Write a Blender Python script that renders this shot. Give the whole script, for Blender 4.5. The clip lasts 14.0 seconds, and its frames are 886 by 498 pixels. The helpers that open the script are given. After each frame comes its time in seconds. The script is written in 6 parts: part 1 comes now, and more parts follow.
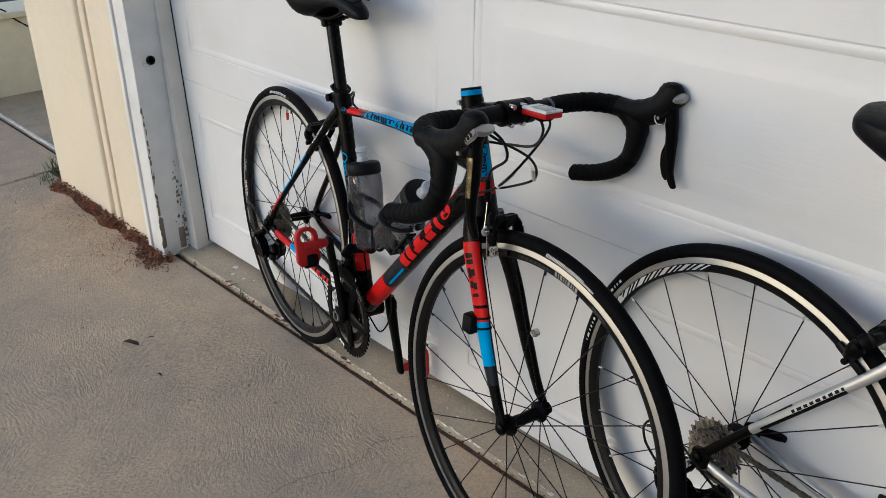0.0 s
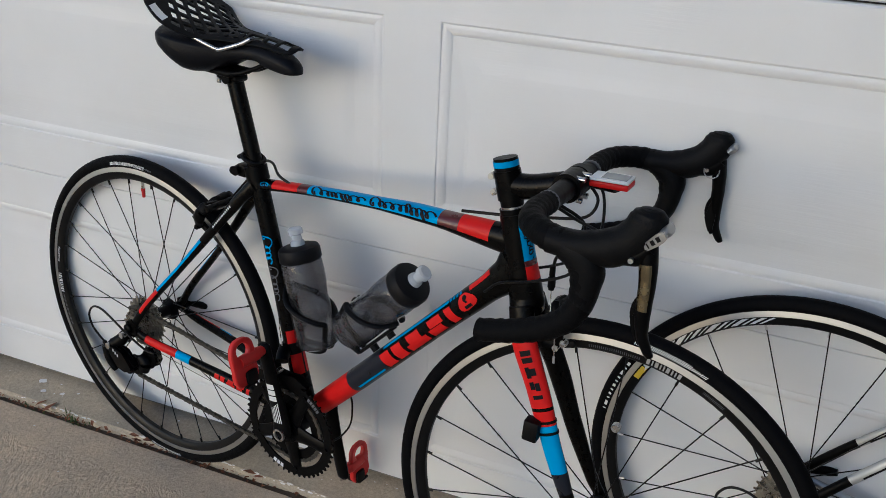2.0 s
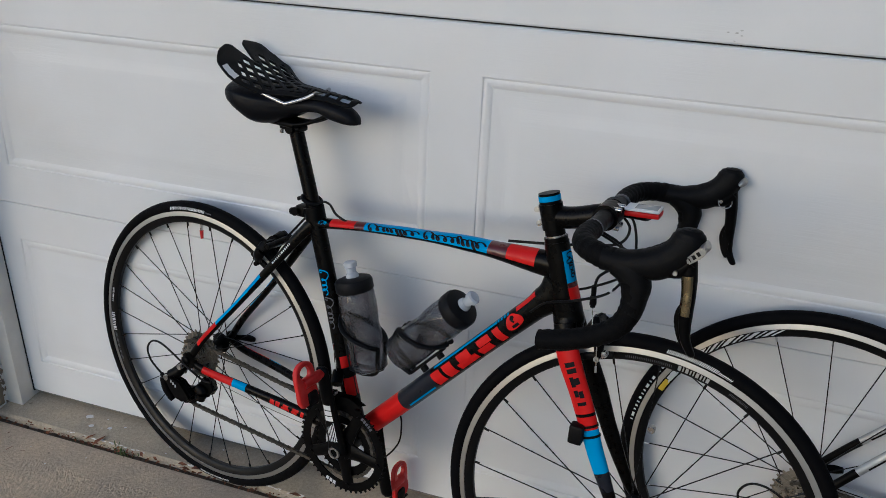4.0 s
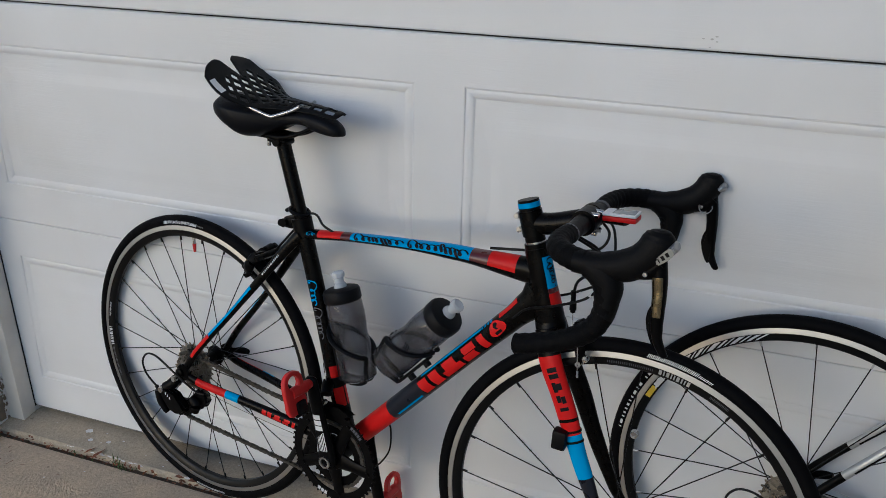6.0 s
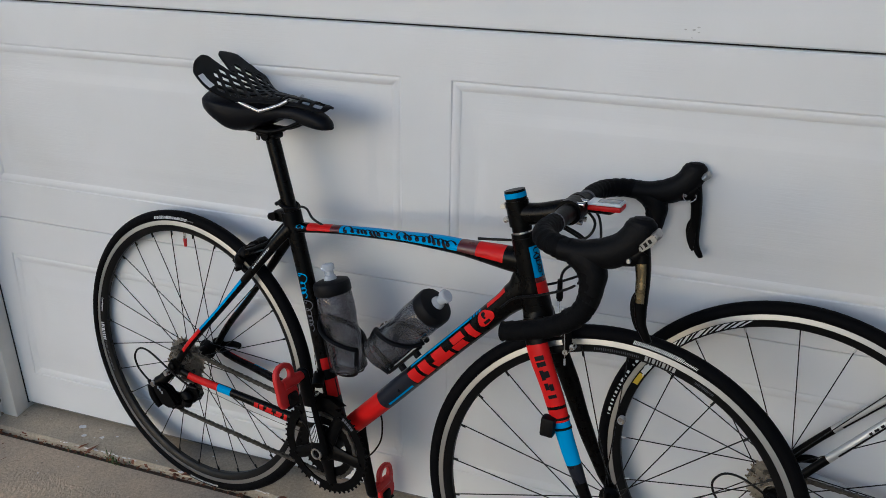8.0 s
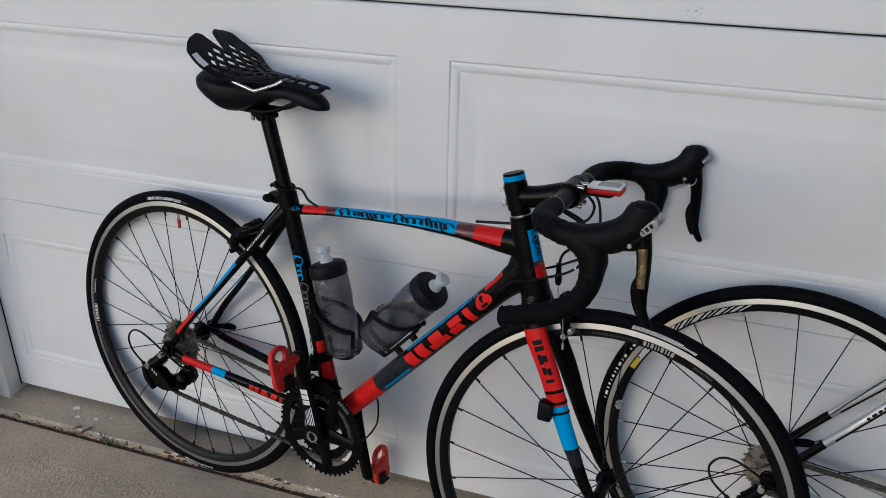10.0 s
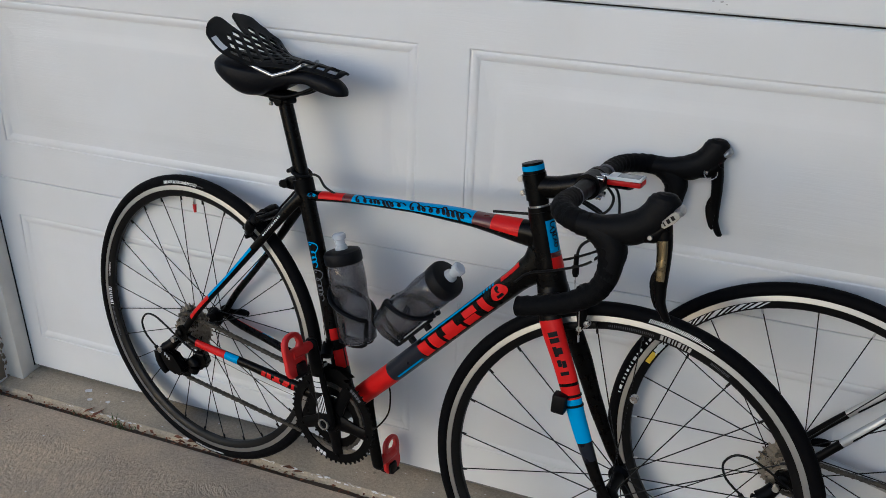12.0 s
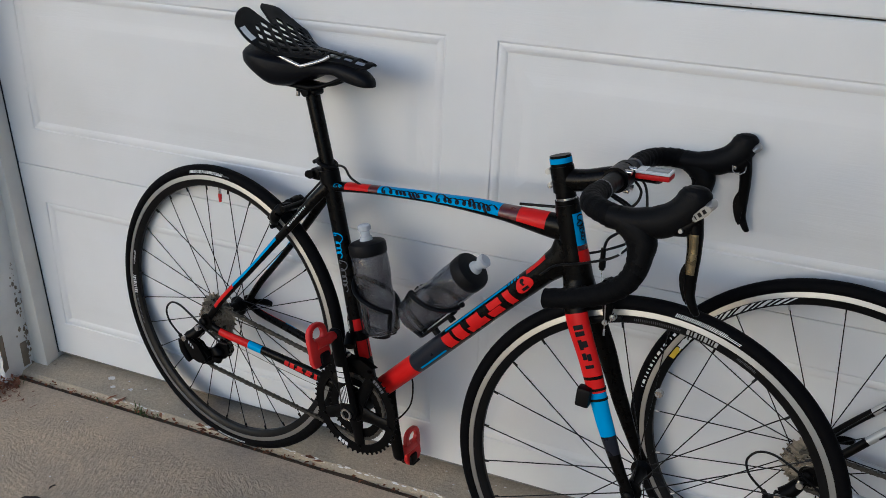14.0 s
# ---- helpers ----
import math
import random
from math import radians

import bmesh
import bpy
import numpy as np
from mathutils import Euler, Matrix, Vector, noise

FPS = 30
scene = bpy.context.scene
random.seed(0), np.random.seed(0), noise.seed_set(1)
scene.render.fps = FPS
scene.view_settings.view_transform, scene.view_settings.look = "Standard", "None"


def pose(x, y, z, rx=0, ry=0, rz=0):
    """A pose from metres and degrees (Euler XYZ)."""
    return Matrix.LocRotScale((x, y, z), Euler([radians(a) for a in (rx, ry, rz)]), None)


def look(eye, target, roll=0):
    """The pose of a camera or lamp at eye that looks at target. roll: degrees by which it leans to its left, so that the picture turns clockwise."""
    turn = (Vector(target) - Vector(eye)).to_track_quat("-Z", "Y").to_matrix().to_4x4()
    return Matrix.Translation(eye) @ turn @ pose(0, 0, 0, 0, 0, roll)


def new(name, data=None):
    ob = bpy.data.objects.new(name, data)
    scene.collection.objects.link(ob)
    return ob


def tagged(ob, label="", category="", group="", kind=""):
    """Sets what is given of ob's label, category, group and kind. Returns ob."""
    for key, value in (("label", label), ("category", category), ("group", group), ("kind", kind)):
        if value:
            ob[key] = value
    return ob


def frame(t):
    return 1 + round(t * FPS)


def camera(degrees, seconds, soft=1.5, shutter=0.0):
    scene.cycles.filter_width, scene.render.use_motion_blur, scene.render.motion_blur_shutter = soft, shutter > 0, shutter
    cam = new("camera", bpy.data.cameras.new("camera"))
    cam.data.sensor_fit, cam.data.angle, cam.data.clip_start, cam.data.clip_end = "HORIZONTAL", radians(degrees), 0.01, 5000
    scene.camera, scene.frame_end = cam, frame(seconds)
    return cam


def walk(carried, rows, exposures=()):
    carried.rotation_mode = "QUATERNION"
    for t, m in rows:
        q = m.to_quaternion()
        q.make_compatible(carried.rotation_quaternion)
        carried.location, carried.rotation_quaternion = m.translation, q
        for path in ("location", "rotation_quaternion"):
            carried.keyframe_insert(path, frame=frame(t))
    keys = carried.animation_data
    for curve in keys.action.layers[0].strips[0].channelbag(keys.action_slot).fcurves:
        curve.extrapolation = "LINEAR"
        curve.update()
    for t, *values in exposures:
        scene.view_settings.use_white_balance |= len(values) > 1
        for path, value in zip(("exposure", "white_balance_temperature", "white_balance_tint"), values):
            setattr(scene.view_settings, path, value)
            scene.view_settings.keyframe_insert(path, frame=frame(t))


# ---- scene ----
cam = camera(55.1, 14.0, soft=0.45)
PATH = [
    (0, (1.142, -1.179, 1.226), (-0.147, 0.063, 0.334), 0.1),
    (0.5, (0.849, -1.12, 1.212), (-0.294, 0.192, 0.227), 0.1),
    (1, (0.637, -1.094, 1.225), (-0.373, 0.334, 0.256), 0.0),
    (1.5, (0.488, -1.177, 1.25), (-0.271, 0.423, 0.32), -1.8),
    (2, (0.489, -1.26, 1.252), (-0.131, 0.414, 0.351), 2.8),
    (2.5, (0.581, -1.36, 1.258), (-0.107, 0.261, 0.31), -1.0),
    (3, (0.532, -1.417, 1.274), (-0.124, 0.296, 0.477), 0.4),
    (3.5, (0.438, -1.466, 1.271), (-0.159, 0.282, 0.506), 2.4),
    (3.7, (0.426, -1.459, 1.284), (-0.155, 0.28, 0.494), 2.5),
    (6, (0.49, -1.46, 1.272), (-0.137, 0.286, 0.525), 1.3),
    (6.5, (0.493, -1.471, 1.272), (-0.13, 0.276, 0.524), 0.9),
    (7, (0.498, -1.474, 1.269), (-0.125, 0.266, 0.504), 0.0),
    (7.5, (0.504, -1.477, 1.27), (-0.113, 0.273, 0.523), 0.5),
    (9.8, (0.497, -1.461, 1.265), (-0.098, 0.273, 0.467), 1.4),
    (10, (0.492, -1.463, 1.269), (-0.096, 0.274, 0.471), 1.3),
    (10.5, (0.489, -1.467, 1.263), (-0.102, 0.262, 0.45), 1.3),
    (11, (0.485, -1.466, 1.262), (-0.127, 0.261, 0.46), 2.0),
    (11.5, (0.484, -1.457, 1.261), (-0.123, 0.264, 0.442), 1.7),
    (12, (0.483, -1.459, 1.257), (-0.129, 0.263, 0.445), 2.2),
    (12.5, (0.49, -1.467, 1.257), (-0.112, 0.261, 0.45), 2.1),
    (13, (0.49, -1.468, 1.26), (-0.131, 0.255, 0.458), 1.4),
    (13.5, (0.482, -1.468, 1.259), (-0.147, 0.245, 0.44), 1.7),
    (14, (0.466, -1.47, 1.252), (-0.175, 0.236, 0.428), 2.5),
]
walk(cam, [(t, look(eye, target, roll)) for t, eye, target, roll in PATH],
     exposures=[(0.0, 0.64, 5540, 10), (1.0, 0.58, 5450, 10), (2.0, 0.45, 5390, 10), (3.0, 0.40, 5330, 10), (4.0, 0.27, 5320, 10), (6.0, 0.22, 5320, 10), (10.0, 0.30, 5320, 10), (14.0, 0.34, 5330, 10)])

# ---------------------------------------------------------------- light
world = bpy.data.worlds.new("sky")
scene.world = world
world.use_nodes = True
wn = world.node_tree.nodes
sky = wn.new("ShaderNodeTexSky")
sky.sky_type = "NISHITA"
sky.sun_disc = False
sky.sun_elevation = radians(15)
sky.sun_rotation = radians(209)
world.node_tree.links.new(sky.outputs["Color"], wn["Background"].inputs["Color"])
wn["Background"].inputs["Strength"].default_value = 0.12
sun = new("sun", bpy.data.lights.new("sun", "SUN"))
sun.data.energy, sun.data.angle, sun.data.color = 0.62, radians(55), (1.0, 0.90, 0.78)
sun.matrix_world = look((-2.2, -3.9, 0.50), (0, 0, 0.4))


# ---------------------------------------------------------------- materials
def paint(name, col, rough=0.45, metal=0.0, vary=0.12, scale=30.0, bump=0.0, bump_scale=200.0, coat=0.0, big=3.0, spec=0.5, spread=0.08):
    """A surface with grain at two scales: blotches and fine speckle in colour and gloss, and a fine relief."""
    m = bpy.data.materials.new(name)
    m.use_nodes = True
    n, l = m.node_tree.nodes, m.node_tree.links
    b = n["Principled BSDF"]
    co = n.new("ShaderNodeTexCoord")
    big_noise, fine = n.new("ShaderNodeTexNoise"), n.new("ShaderNodeTexNoise")
    big_noise.inputs["Scale"].default_value, big_noise.inputs["Detail"].default_value = big, 6
    fine.inputs["Scale"].default_value, fine.inputs["Detail"].default_value = scale, 8
    l.new(co.outputs["Object"], big_noise.inputs["Vector"])
    l.new(co.outputs["Object"], fine.inputs["Vector"])
    mid = n.new("ShaderNodeMath")
    mid.operation = "ADD"
    l.new(big_noise.outputs["Fac"], mid.inputs[0])
    l.new(fine.outputs["Fac"], mid.inputs[1])
    ramp = n.new("ShaderNodeMapRange")
    ramp.inputs["From Min"].default_value, ramp.inputs["From Max"].default_value = 0.6, 1.4
    ramp.inputs["To Min"].default_value, ramp.inputs["To Max"].default_value = 1 - vary, 1 + vary
    l.new(mid.outputs[0], ramp.inputs["Value"])
    mix = n.new("ShaderNodeVectorMath")
    mix.operation = "SCALE"
    mix.inputs[0].default_value = col[:3]
    l.new(ramp.outputs["Result"], mix.inputs["Scale"])
    l.new(mix.outputs["Vector"], b.inputs["Base Color"])
    rr = n.new("ShaderNodeMapRange")
    rr.inputs["From Min"].default_value, rr.inputs["From Max"].default_value = 0.35, 0.65
    rr.inputs["To Min"].default_value, rr.inputs["To Max"].default_value = max(0.03, rough - spread), min(1, rough + spread)
    l.new(fine.outputs["Fac"], rr.inputs["Value"])
    l.new(rr.outputs["Result"], b.inputs["Roughness"])
    b.inputs["Metallic"].default_value = metal
    b.inputs["Coat Weight"].default_value = coat
    b.inputs["Coat Roughness"].default_value = 0.15
    b.inputs["Specular IOR Level"].default_value = spec
    if bump:
        bn, bu = n.new("ShaderNodeTexNoise"), n.new("ShaderNodeBump")
        bn.inputs["Scale"].default_value, bn.inputs["Detail"].default_value = bump_scale, 4
        l.new(co.outputs["Object"], bn.inputs["Vector"])
        bu.inputs["Strength"].default_value, bu.inputs["Distance"].default_value = bump, 0.002
        l.new(bn.outputs["Fac"], bu.inputs["Height"])
        l.new(bu.outputs["Normal"], b.inputs["Normal"])
    return m


def node(m, kind):
    return m.node_tree.nodes.new("ShaderNode" + kind)


def door_paint():
    """White steel door: stretched, wavy embossed wood grain and faint grey smudges."""
    m = bpy.data.materials.new("door_white")
    m.use_nodes = True
    l = m.node_tree.links
    b = m.node_tree.nodes["Principled BSDF"]
    co, mp = node(m, "TexCoord"), node(m, "Mapping")
    mp.inputs["Scale"].default_value = (9, 9, 160)
    l.new(co.outputs["Object"], mp.inputs["Vector"])
    warp = node(m, "TexNoise")
    warp.inputs["Scale"].default_value, warp.inputs["Detail"].default_value, warp.inputs["Distortion"].default_value = 1.0, 5, 1.6
    l.new(mp.outputs["Vector"], warp.inputs["Vector"])
    patch = node(m, "TexNoise")
    patch.inputs["Scale"].default_value, patch.inputs["Detail"].default_value = 3.5, 2
    l.new(co.outputs["Object"], patch.inputs["Vector"])
    where = node(m, "MapRange")
    where.inputs["From Min"].default_value, where.inputs["From Max"].default_value = 0.48, 0.66
    l.new(patch.outputs["Fac"], where.inputs["Value"])
    hgt = node(m, "Math")
    hgt.operation = "MULTIPLY"
    l.new(warp.outputs["Fac"], hgt.inputs[0])
    l.new(where.outputs["Result"], hgt.inputs[1])
    bu = node(m, "Bump")
    bu.inputs["Strength"].default_value, bu.inputs["Distance"].default_value = 0.20, 0.004
    l.new(hgt.outputs[0], bu.inputs["Height"])
    l.new(bu.outputs["Normal"], b.inputs["Normal"])
    dirt, ramp = node(m, "TexNoise"), node(m, "ValToRGB")
    dirt.inputs["Scale"].default_value, dirt.inputs["Detail"].default_value = 2.2, 9
    l.new(co.outputs["Object"], dirt.inputs["Vector"])
    ramp.color_ramp.elements[0].position, ramp.color_ramp.elements[0].color = 0.30, (0.70, 0.70, 0.69, 1)
    ramp.color_ramp.elements[1].position, ramp.color_ramp.elements[1].color = 0.62, (0.78, 0.785, 0.79, 1)
    l.new(dirt.outputs["Fac"], ramp.inputs["Fac"])
    l.new(ramp.outputs["Color"], b.inputs["Base Color"])
    b.inputs["Roughness"].default_value = 0.42
    return m


def concrete(name, col, swirl, seed, dark=0.72, margin=None):
    """Cast concrete: broad stains, sand grain, pits, and overlapping arcs left by a broom. margin: the y past which the edge was trowelled smooth."""
    m = bpy.data.materials.new(name)
    m.use_nodes = True
    l = m.node_tree.links
    b = m.node_tree.nodes["Principled BSDF"]
    co = node(m, "TexCoord")

    def noise_at(scale, detail, w=0.0, rough=0.5):
        t = node(m, "TexNoise")
        t.noise_dimensions = "4D"
        t.inputs["W"].default_value = seed + w
        t.inputs["Scale"].default_value, t.inputs["Detail"].default_value, t.inputs["Roughness"].default_value = scale, detail, rough
        l.new(co.outputs["Object"], t.inputs["Vector"])
        return t.outputs["Fac"]

    def remap(value, a, b0, c, d):
        r = node(m, "MapRange")
        for key, v in zip(("From Min", "From Max", "To Min", "To Max"), (a, b0, c, d)):
            r.inputs[key].default_value = v
        l.new(value, r.inputs["Value"])
        return r.outputs["Result"]

    def math_of(op, x, y):
        k = node(m, "Math")
        k.operation = op
        for i, v in enumerate((x, y)):
            if isinstance(v, (int, float)):
                k.inputs[i].default_value = v
            else:
                l.new(v, k.inputs[i])
        return k.outputs[0]

    # arcs: each cell of the sheet is combed round a centre of its own
    cell = node(m, "TexVoronoi")
    cell.voronoi_dimensions = "2D"
    cell.inputs["Scale"].default_value = 2.1
    wob, bend = node(m, "TexNoise"), node(m, "VectorMath")
    wob.inputs["Scale"].default_value, wob.inputs["Detail"].default_value = 5.0, 3
    l.new(co.outputs["Object"], wob.inputs["Vector"])
    bend.operation = "MULTIPLY_ADD"
    bend.inputs[1].default_value = (0.10, 0.10, 0)
    l.new(wob.outputs["Color"], bend.inputs[0])
    l.new(co.outputs["Object"], bend.inputs[2])
    l.new(bend.outputs["Vector"], cell.inputs["Vector"])
    off, away = node(m, "VectorMath"), node(m, "VectorMath")
    off.operation, away.operation = "MULTIPLY_ADD", "SUBTRACT"
    off.inputs[1].default_value = (0.9, 0.9, 0)
    l.new(cell.outputs["Color"], off.inputs[0])
    l.new(cell.outputs["Position"], off.inputs[2])
    l.new(bend.outputs["Vector"], away.inputs[0])
    l.new(off.outputs["Vector"], away.inputs[1])
    flat, sep = node(m, "VectorMath"), node(m, "SeparateXYZ")
    flat.operation = "MULTIPLY"
    flat.inputs[1].default_value = (1, 1, 0)
    l.new(away.outputs["Vector"], flat.inputs[0])
    l.new(flat.outputs["Vector"], sep.inputs[0])
    far = node(m, "VectorMath")
    far.operation = "LENGTH"
    l.new(flat.outputs["Vector"], far.inputs[0])
    turn = math_of("ARCTAN2", sep.outputs["Y"], sep.outputs["X"])
    comb, strokes_ = node(m, "CombineXYZ"), node(m, "TexNoise")
    l.new(math_of("MULTIPLY", far.outputs["Value"], 165.0), comb.inputs["X"])
    l.new(math_of("MULTIPLY", turn, 42.0), comb.inputs["Y"])
    l.new(cell.outputs["Color"], comb.inputs["Z"])
    strokes_.inputs["Scale"].default_value, strokes_.inputs["Detail"].default_value, strokes_.inputs["Roughness"].default_value = 1.0, 3, 0.6
    l.new(comb.outputs["Vector"], strokes_.inputs["Vector"])
    mask = remap(noise_at(3.2, 3, 2.0), 0.36, 0.58, 0.35, 1.0)
    if margin is not None:
        place = node(m, "SeparateXYZ")
        l.new(co.outputs["Object"], place.inputs[0])
        edge = math_of("ADD", place.outputs["Y"], remap(noise_at(9.0, 3, 5.0), 0.3, 0.7, -0.012, 0.012))
        mask = math_of("MULTIPLY", mask, remap(edge, margin - 0.010, margin + 0.004, 1.0, 0.06))
    stroke = math_of("MULTIPLY", remap(strokes_.outputs["Fac"], 0.30, 0.70, -1.0, 1.0), mask)
    sand, grit = noise_at(150, 6, 0.0, 0.65), noise_at(520, 3, 3.0)
    ramp = node(m, "ValToRGB")
    lo, hi = [c * dark * k for c, k in zip(col, (0.95, 1.0, 1.07))], [c * 1.12 * k for c, k in zip(col, (1.03, 1.0, 0.92))]
    ramp.color_ramp.elements[0].position, ramp.color_ramp.elements[0].color = 0.32, (*lo, 1)
    ramp.color_ramp.elements[1].position, ramp.color_ramp.elements[1].color = 0.68, (*hi, 1)
    l.new(math_of("ADD", math_of("MULTIPLY", noise_at(1.9, 8, 1.0, 0.6), 0.6), math_of("MULTIPLY", noise_at(11.0, 6, 7.0), 0.4)), ramp.inputs["Fac"])
    shade = math_of("MULTIPLY", remap(sand, 0.30, 0.70, 0.80, 1.20), remap(grit, 0.30, 0.70, 0.88, 1.12))
    shade = math_of("MULTIPLY", shade, remap(stroke, -1.0, 1.0, 1.0 - 0.19 * swirl, 1.0 + 0.19 * swirl))
    pit = remap(noise_at(46, 2, 9.0), 0.24, 0.31, 0.55, 1.0)
    mul = node(m, "VectorMath")
    mul.operation = "SCALE"
    l.new(ramp.outputs["Color"], mul.inputs[0])
    l.new(math_of("MULTIPLY", shade, pit), mul.inputs["Scale"])
    l.new(mul.outputs["Vector"], b.inputs["Base Color"])
    b.inputs["Roughness"].default_value = 0.88
    bu = node(m, "Bump")
    bu.inputs["Strength"].default_value, bu.inputs["Distance"].default_value = 0.75, 0.003
    l.new(math_of("ADD", math_of("MULTIPLY", stroke, 0.50 * swirl), sand), bu.inputs["Height"])
    l.new(bu.outputs["Normal"], b.inputs["Normal"])
    return m


def clear_plastic(name, col, rough, trans, vary=0.03, gloss=0.0):
    m = paint(name, col, rough, vary=vary, scale=26, spread=0.01, big=14.0, coat=gloss)
    b = m.node_tree.nodes["Principled BSDF"]
    b.inputs["Transmission Weight"].default_value = trans
    b.inputs["IOR"].default_value = 1.12
    return m


DOOR = door_paint()
SLAB = concrete("driveway_concrete", (0.57, 0.446, 0.318), 1.0, 1.0, margin=-0.185)
APRON = concrete("apron_concrete", (0.50, 0.418, 0.310), 0.10, 4.0, 0.68)
LIP = paint("lip_chalky", (0.78, 0.75, 0.70), 0.9, vary=0.3, scale=60, bump=0.8, bump_scale=90, big=14)
SOIL = paint("joint_dirt", (0.095, 0.066, 0.043), 0.95, vary=0.5, scale=80, bump=1.0, bump_scale=120)
EARTH = paint("ground_earth", (0.22, 0.20, 0.17), 0.95, vary=0.3, bump=0.6)
# for the added wall on the right; cool grey keeps its bounce dim
SHADE_WALL = paint("shade_wall_grey", (0.24, 0.25, 0.27), 0.8, vary=0.08, scale=40, bump=0.3, bump_scale=120)
STUCCO = paint("cream_wall", (0.80, 0.70, 0.53), 0.75, vary=0.05, scale=60, bump=0.35, bump_scale=140)
JAMB = paint("jamb_white", (0.81, 0.805, 0.775), 0.5, vary=0.10, scale=18, bump=0.3, bump_scale=60, big=5)
STOP = paint("stop_grey_white", (0.77, 0.735, 0.665), 0.5, vary=0.10, scale=18, bump=0.3, bump_scale=60, big=5)
GREY_TRIM = paint("worn_grey_trim", (0.22, 0.18, 0.13), 0.7, vary=0.35, scale=25, bump=0.4, big=17)
SCUFF = paint("faint_grey_scuff", (0.50, 0.50, 0.49), 0.6, vary=0.3, scale=120)
HOLE = paint("dark_hole", (0.008, 0.008, 0.008), 0.9)
SEAL = paint("weathered_seal", (0.20, 0.19, 0.18), 0.8, vary=0.3)
SEAM = paint("seam_black", (0.012, 0.012, 0.013), 0.8)
BLACK = paint("satin_black_paint", (0.0024, 0.0021, 0.0018), 0.28, vary=0.1, scale=60, coat=0.0, spec=0.11, spread=0.02)
RED = paint("signal_red_paint", (0.60, 0.009, 0.007), 0.40, vary=0.05, coat=0.04, spec=0.16)
DARK_RED = paint("faded_dark_red_paint", (0.085, 0.012, 0.012), 0.34, vary=0.1, coat=0.2)
BLUE = paint("sky_blue_paint", (0.0015, 0.31, 0.66), 0.40, vary=0.05, coat=0.0, spec=0.14)
NAVY = paint("smoke_navy_paint", (0.009, 0.011, 0.018), 0.33, vary=0.1, coat=0.1, spec=0.3)
INK = paint("lettering_black", (0.004, 0.004, 0.006), 0.5, spec=0.15)
WHITE_INK = paint("lettering_white", (0.72, 0.72, 0.70), 0.5)
GREY_INK = paint("lettering_grey", (0.10, 0.10, 0.11), 0.5)
YELLOW = paint("label_yellow", (0.75, 0.52, 0.03), 0.5)
RUBBER = paint("tyre_rubber", (0.0026, 0.0027, 0.0032), 0.66, vary=0.3, scale=90, bump=0.25, bump_scale=500, spec=0.06)
TRACK = paint("machined_brake_track", (0.39, 0.38, 0.36), 0.44, metal=0.88, vary=0.01, scale=40, spread=0.005)
RIM = paint("black_anodised_rim", (0.003, 0.003, 0.0034), 0.38, vary=0.2, spec=0.2)
SPOKE = paint("black_spoke", (0.0025, 0.0025, 0.003), 0.4, spec=0.2)
STEEL = paint("bright_steel", (0.56, 0.55, 0.53), 0.28, metal=1.0, vary=0.15, scale=80)
COGS = paint("oily_cassette_steel", (0.34, 0.31, 0.26), 0.30, metal=0.9, vary=0.4, scale=60)
CHAIN = paint("dark_chain_steel", (0.10, 0.093, 0.080), 0.42, metal=0.8, vary=0.5, scale=150)
ALLOY = paint("silver_alloy", (0.52, 0.52, 0.51), 0.42, metal=0.6, vary=0.08)
PARTS_BLACK = paint("black_alloy_parts", (0.0022, 0.0021, 0.0022), 0.38, vary=0.25, scale=90, spec=0.08)
PLASTIC = paint("black_plastic", (0.0026, 0.0026, 0.003), 0.5, vary=0.2, spec=0.15)
TAPE = paint("bar_tape", (0.0028, 0.0028, 0.0032), 0.68, vary=0.3, scale=120, bump=0.4, bump_scale=420, spec=0.08)
HOOD = paint("rubber_hood", (0.0030, 0.0030, 0.0034), 0.55, vary=0.2, scale=120, bump=0.25, bump_scale=700, spec=0.12)
LEATHER = paint("saddle_leatherette", (0.0028, 0.0032, 0.0050), 0.48, vary=0.2, scale=150, bump=0.25, bump_scale=350, spec=0.15)
PLATE = paint("worn_lever_plate", (0.36, 0.36, 0.35), 0.36, metal=0.85, vary=0.12)
BRONZE = paint("polished_lever_bronze", (0.30, 0.235, 0.13), 0.25, metal=1.0, vary=0.1)
CABLE = paint("cable_housing", (0.0025, 0.0025, 0.003), 0.4, spec=0.2)
PEDAL_RED = paint("pedal_red", (0.58, 0.014, 0.012), 0.42, vary=0.1)
BOTTLE = clear_plastic("smoke_bottle_plastic", (0.43, 0.43, 0.45), 0.10, 0.95, 0.5, 0.5)
BOTTLE_DARK = paint("bottle_cap_grey", (0.007, 0.007, 0.008), 0.5, vary=0.1, spec=0.13)
NOZZLE = clear_plastic("clear_nozzle", (0.72, 0.75, 0.78), 0.25, 0.4)
SCREEN = paint("grey_screen", (0.22, 0.24, 0.24), 0.2)
SHELL_WHITE = paint("white_shell", (0.70, 0.70, 0.69), 0.4)
LEAF = paint("dead_leaf", (0.028, 0.020, 0.010), 0.8, vary=0.4)
LITTER = paint("brown_leaf_litter", (0.22, 0.085, 0.042), 0.9, vary=0.75, scale=70, big=22)
GRASS = paint("green_weed", (0.07, 0.11, 0.025), 0.7, vary=0.4, scale=40)
DROPPING = paint("chalk_white_spot", (0.80, 0.78, 0.74), 0.9, vary=0.2)
# cream raised in brightness: the sunshine on this wall is in the colour
FAR_WALL_SUNLIT = paint("far_cream_wall_sunlit", (0.92, 0.84, 0.62), 0.8, vary=0.08, scale=20, bump=0.3, bump_scale=60)
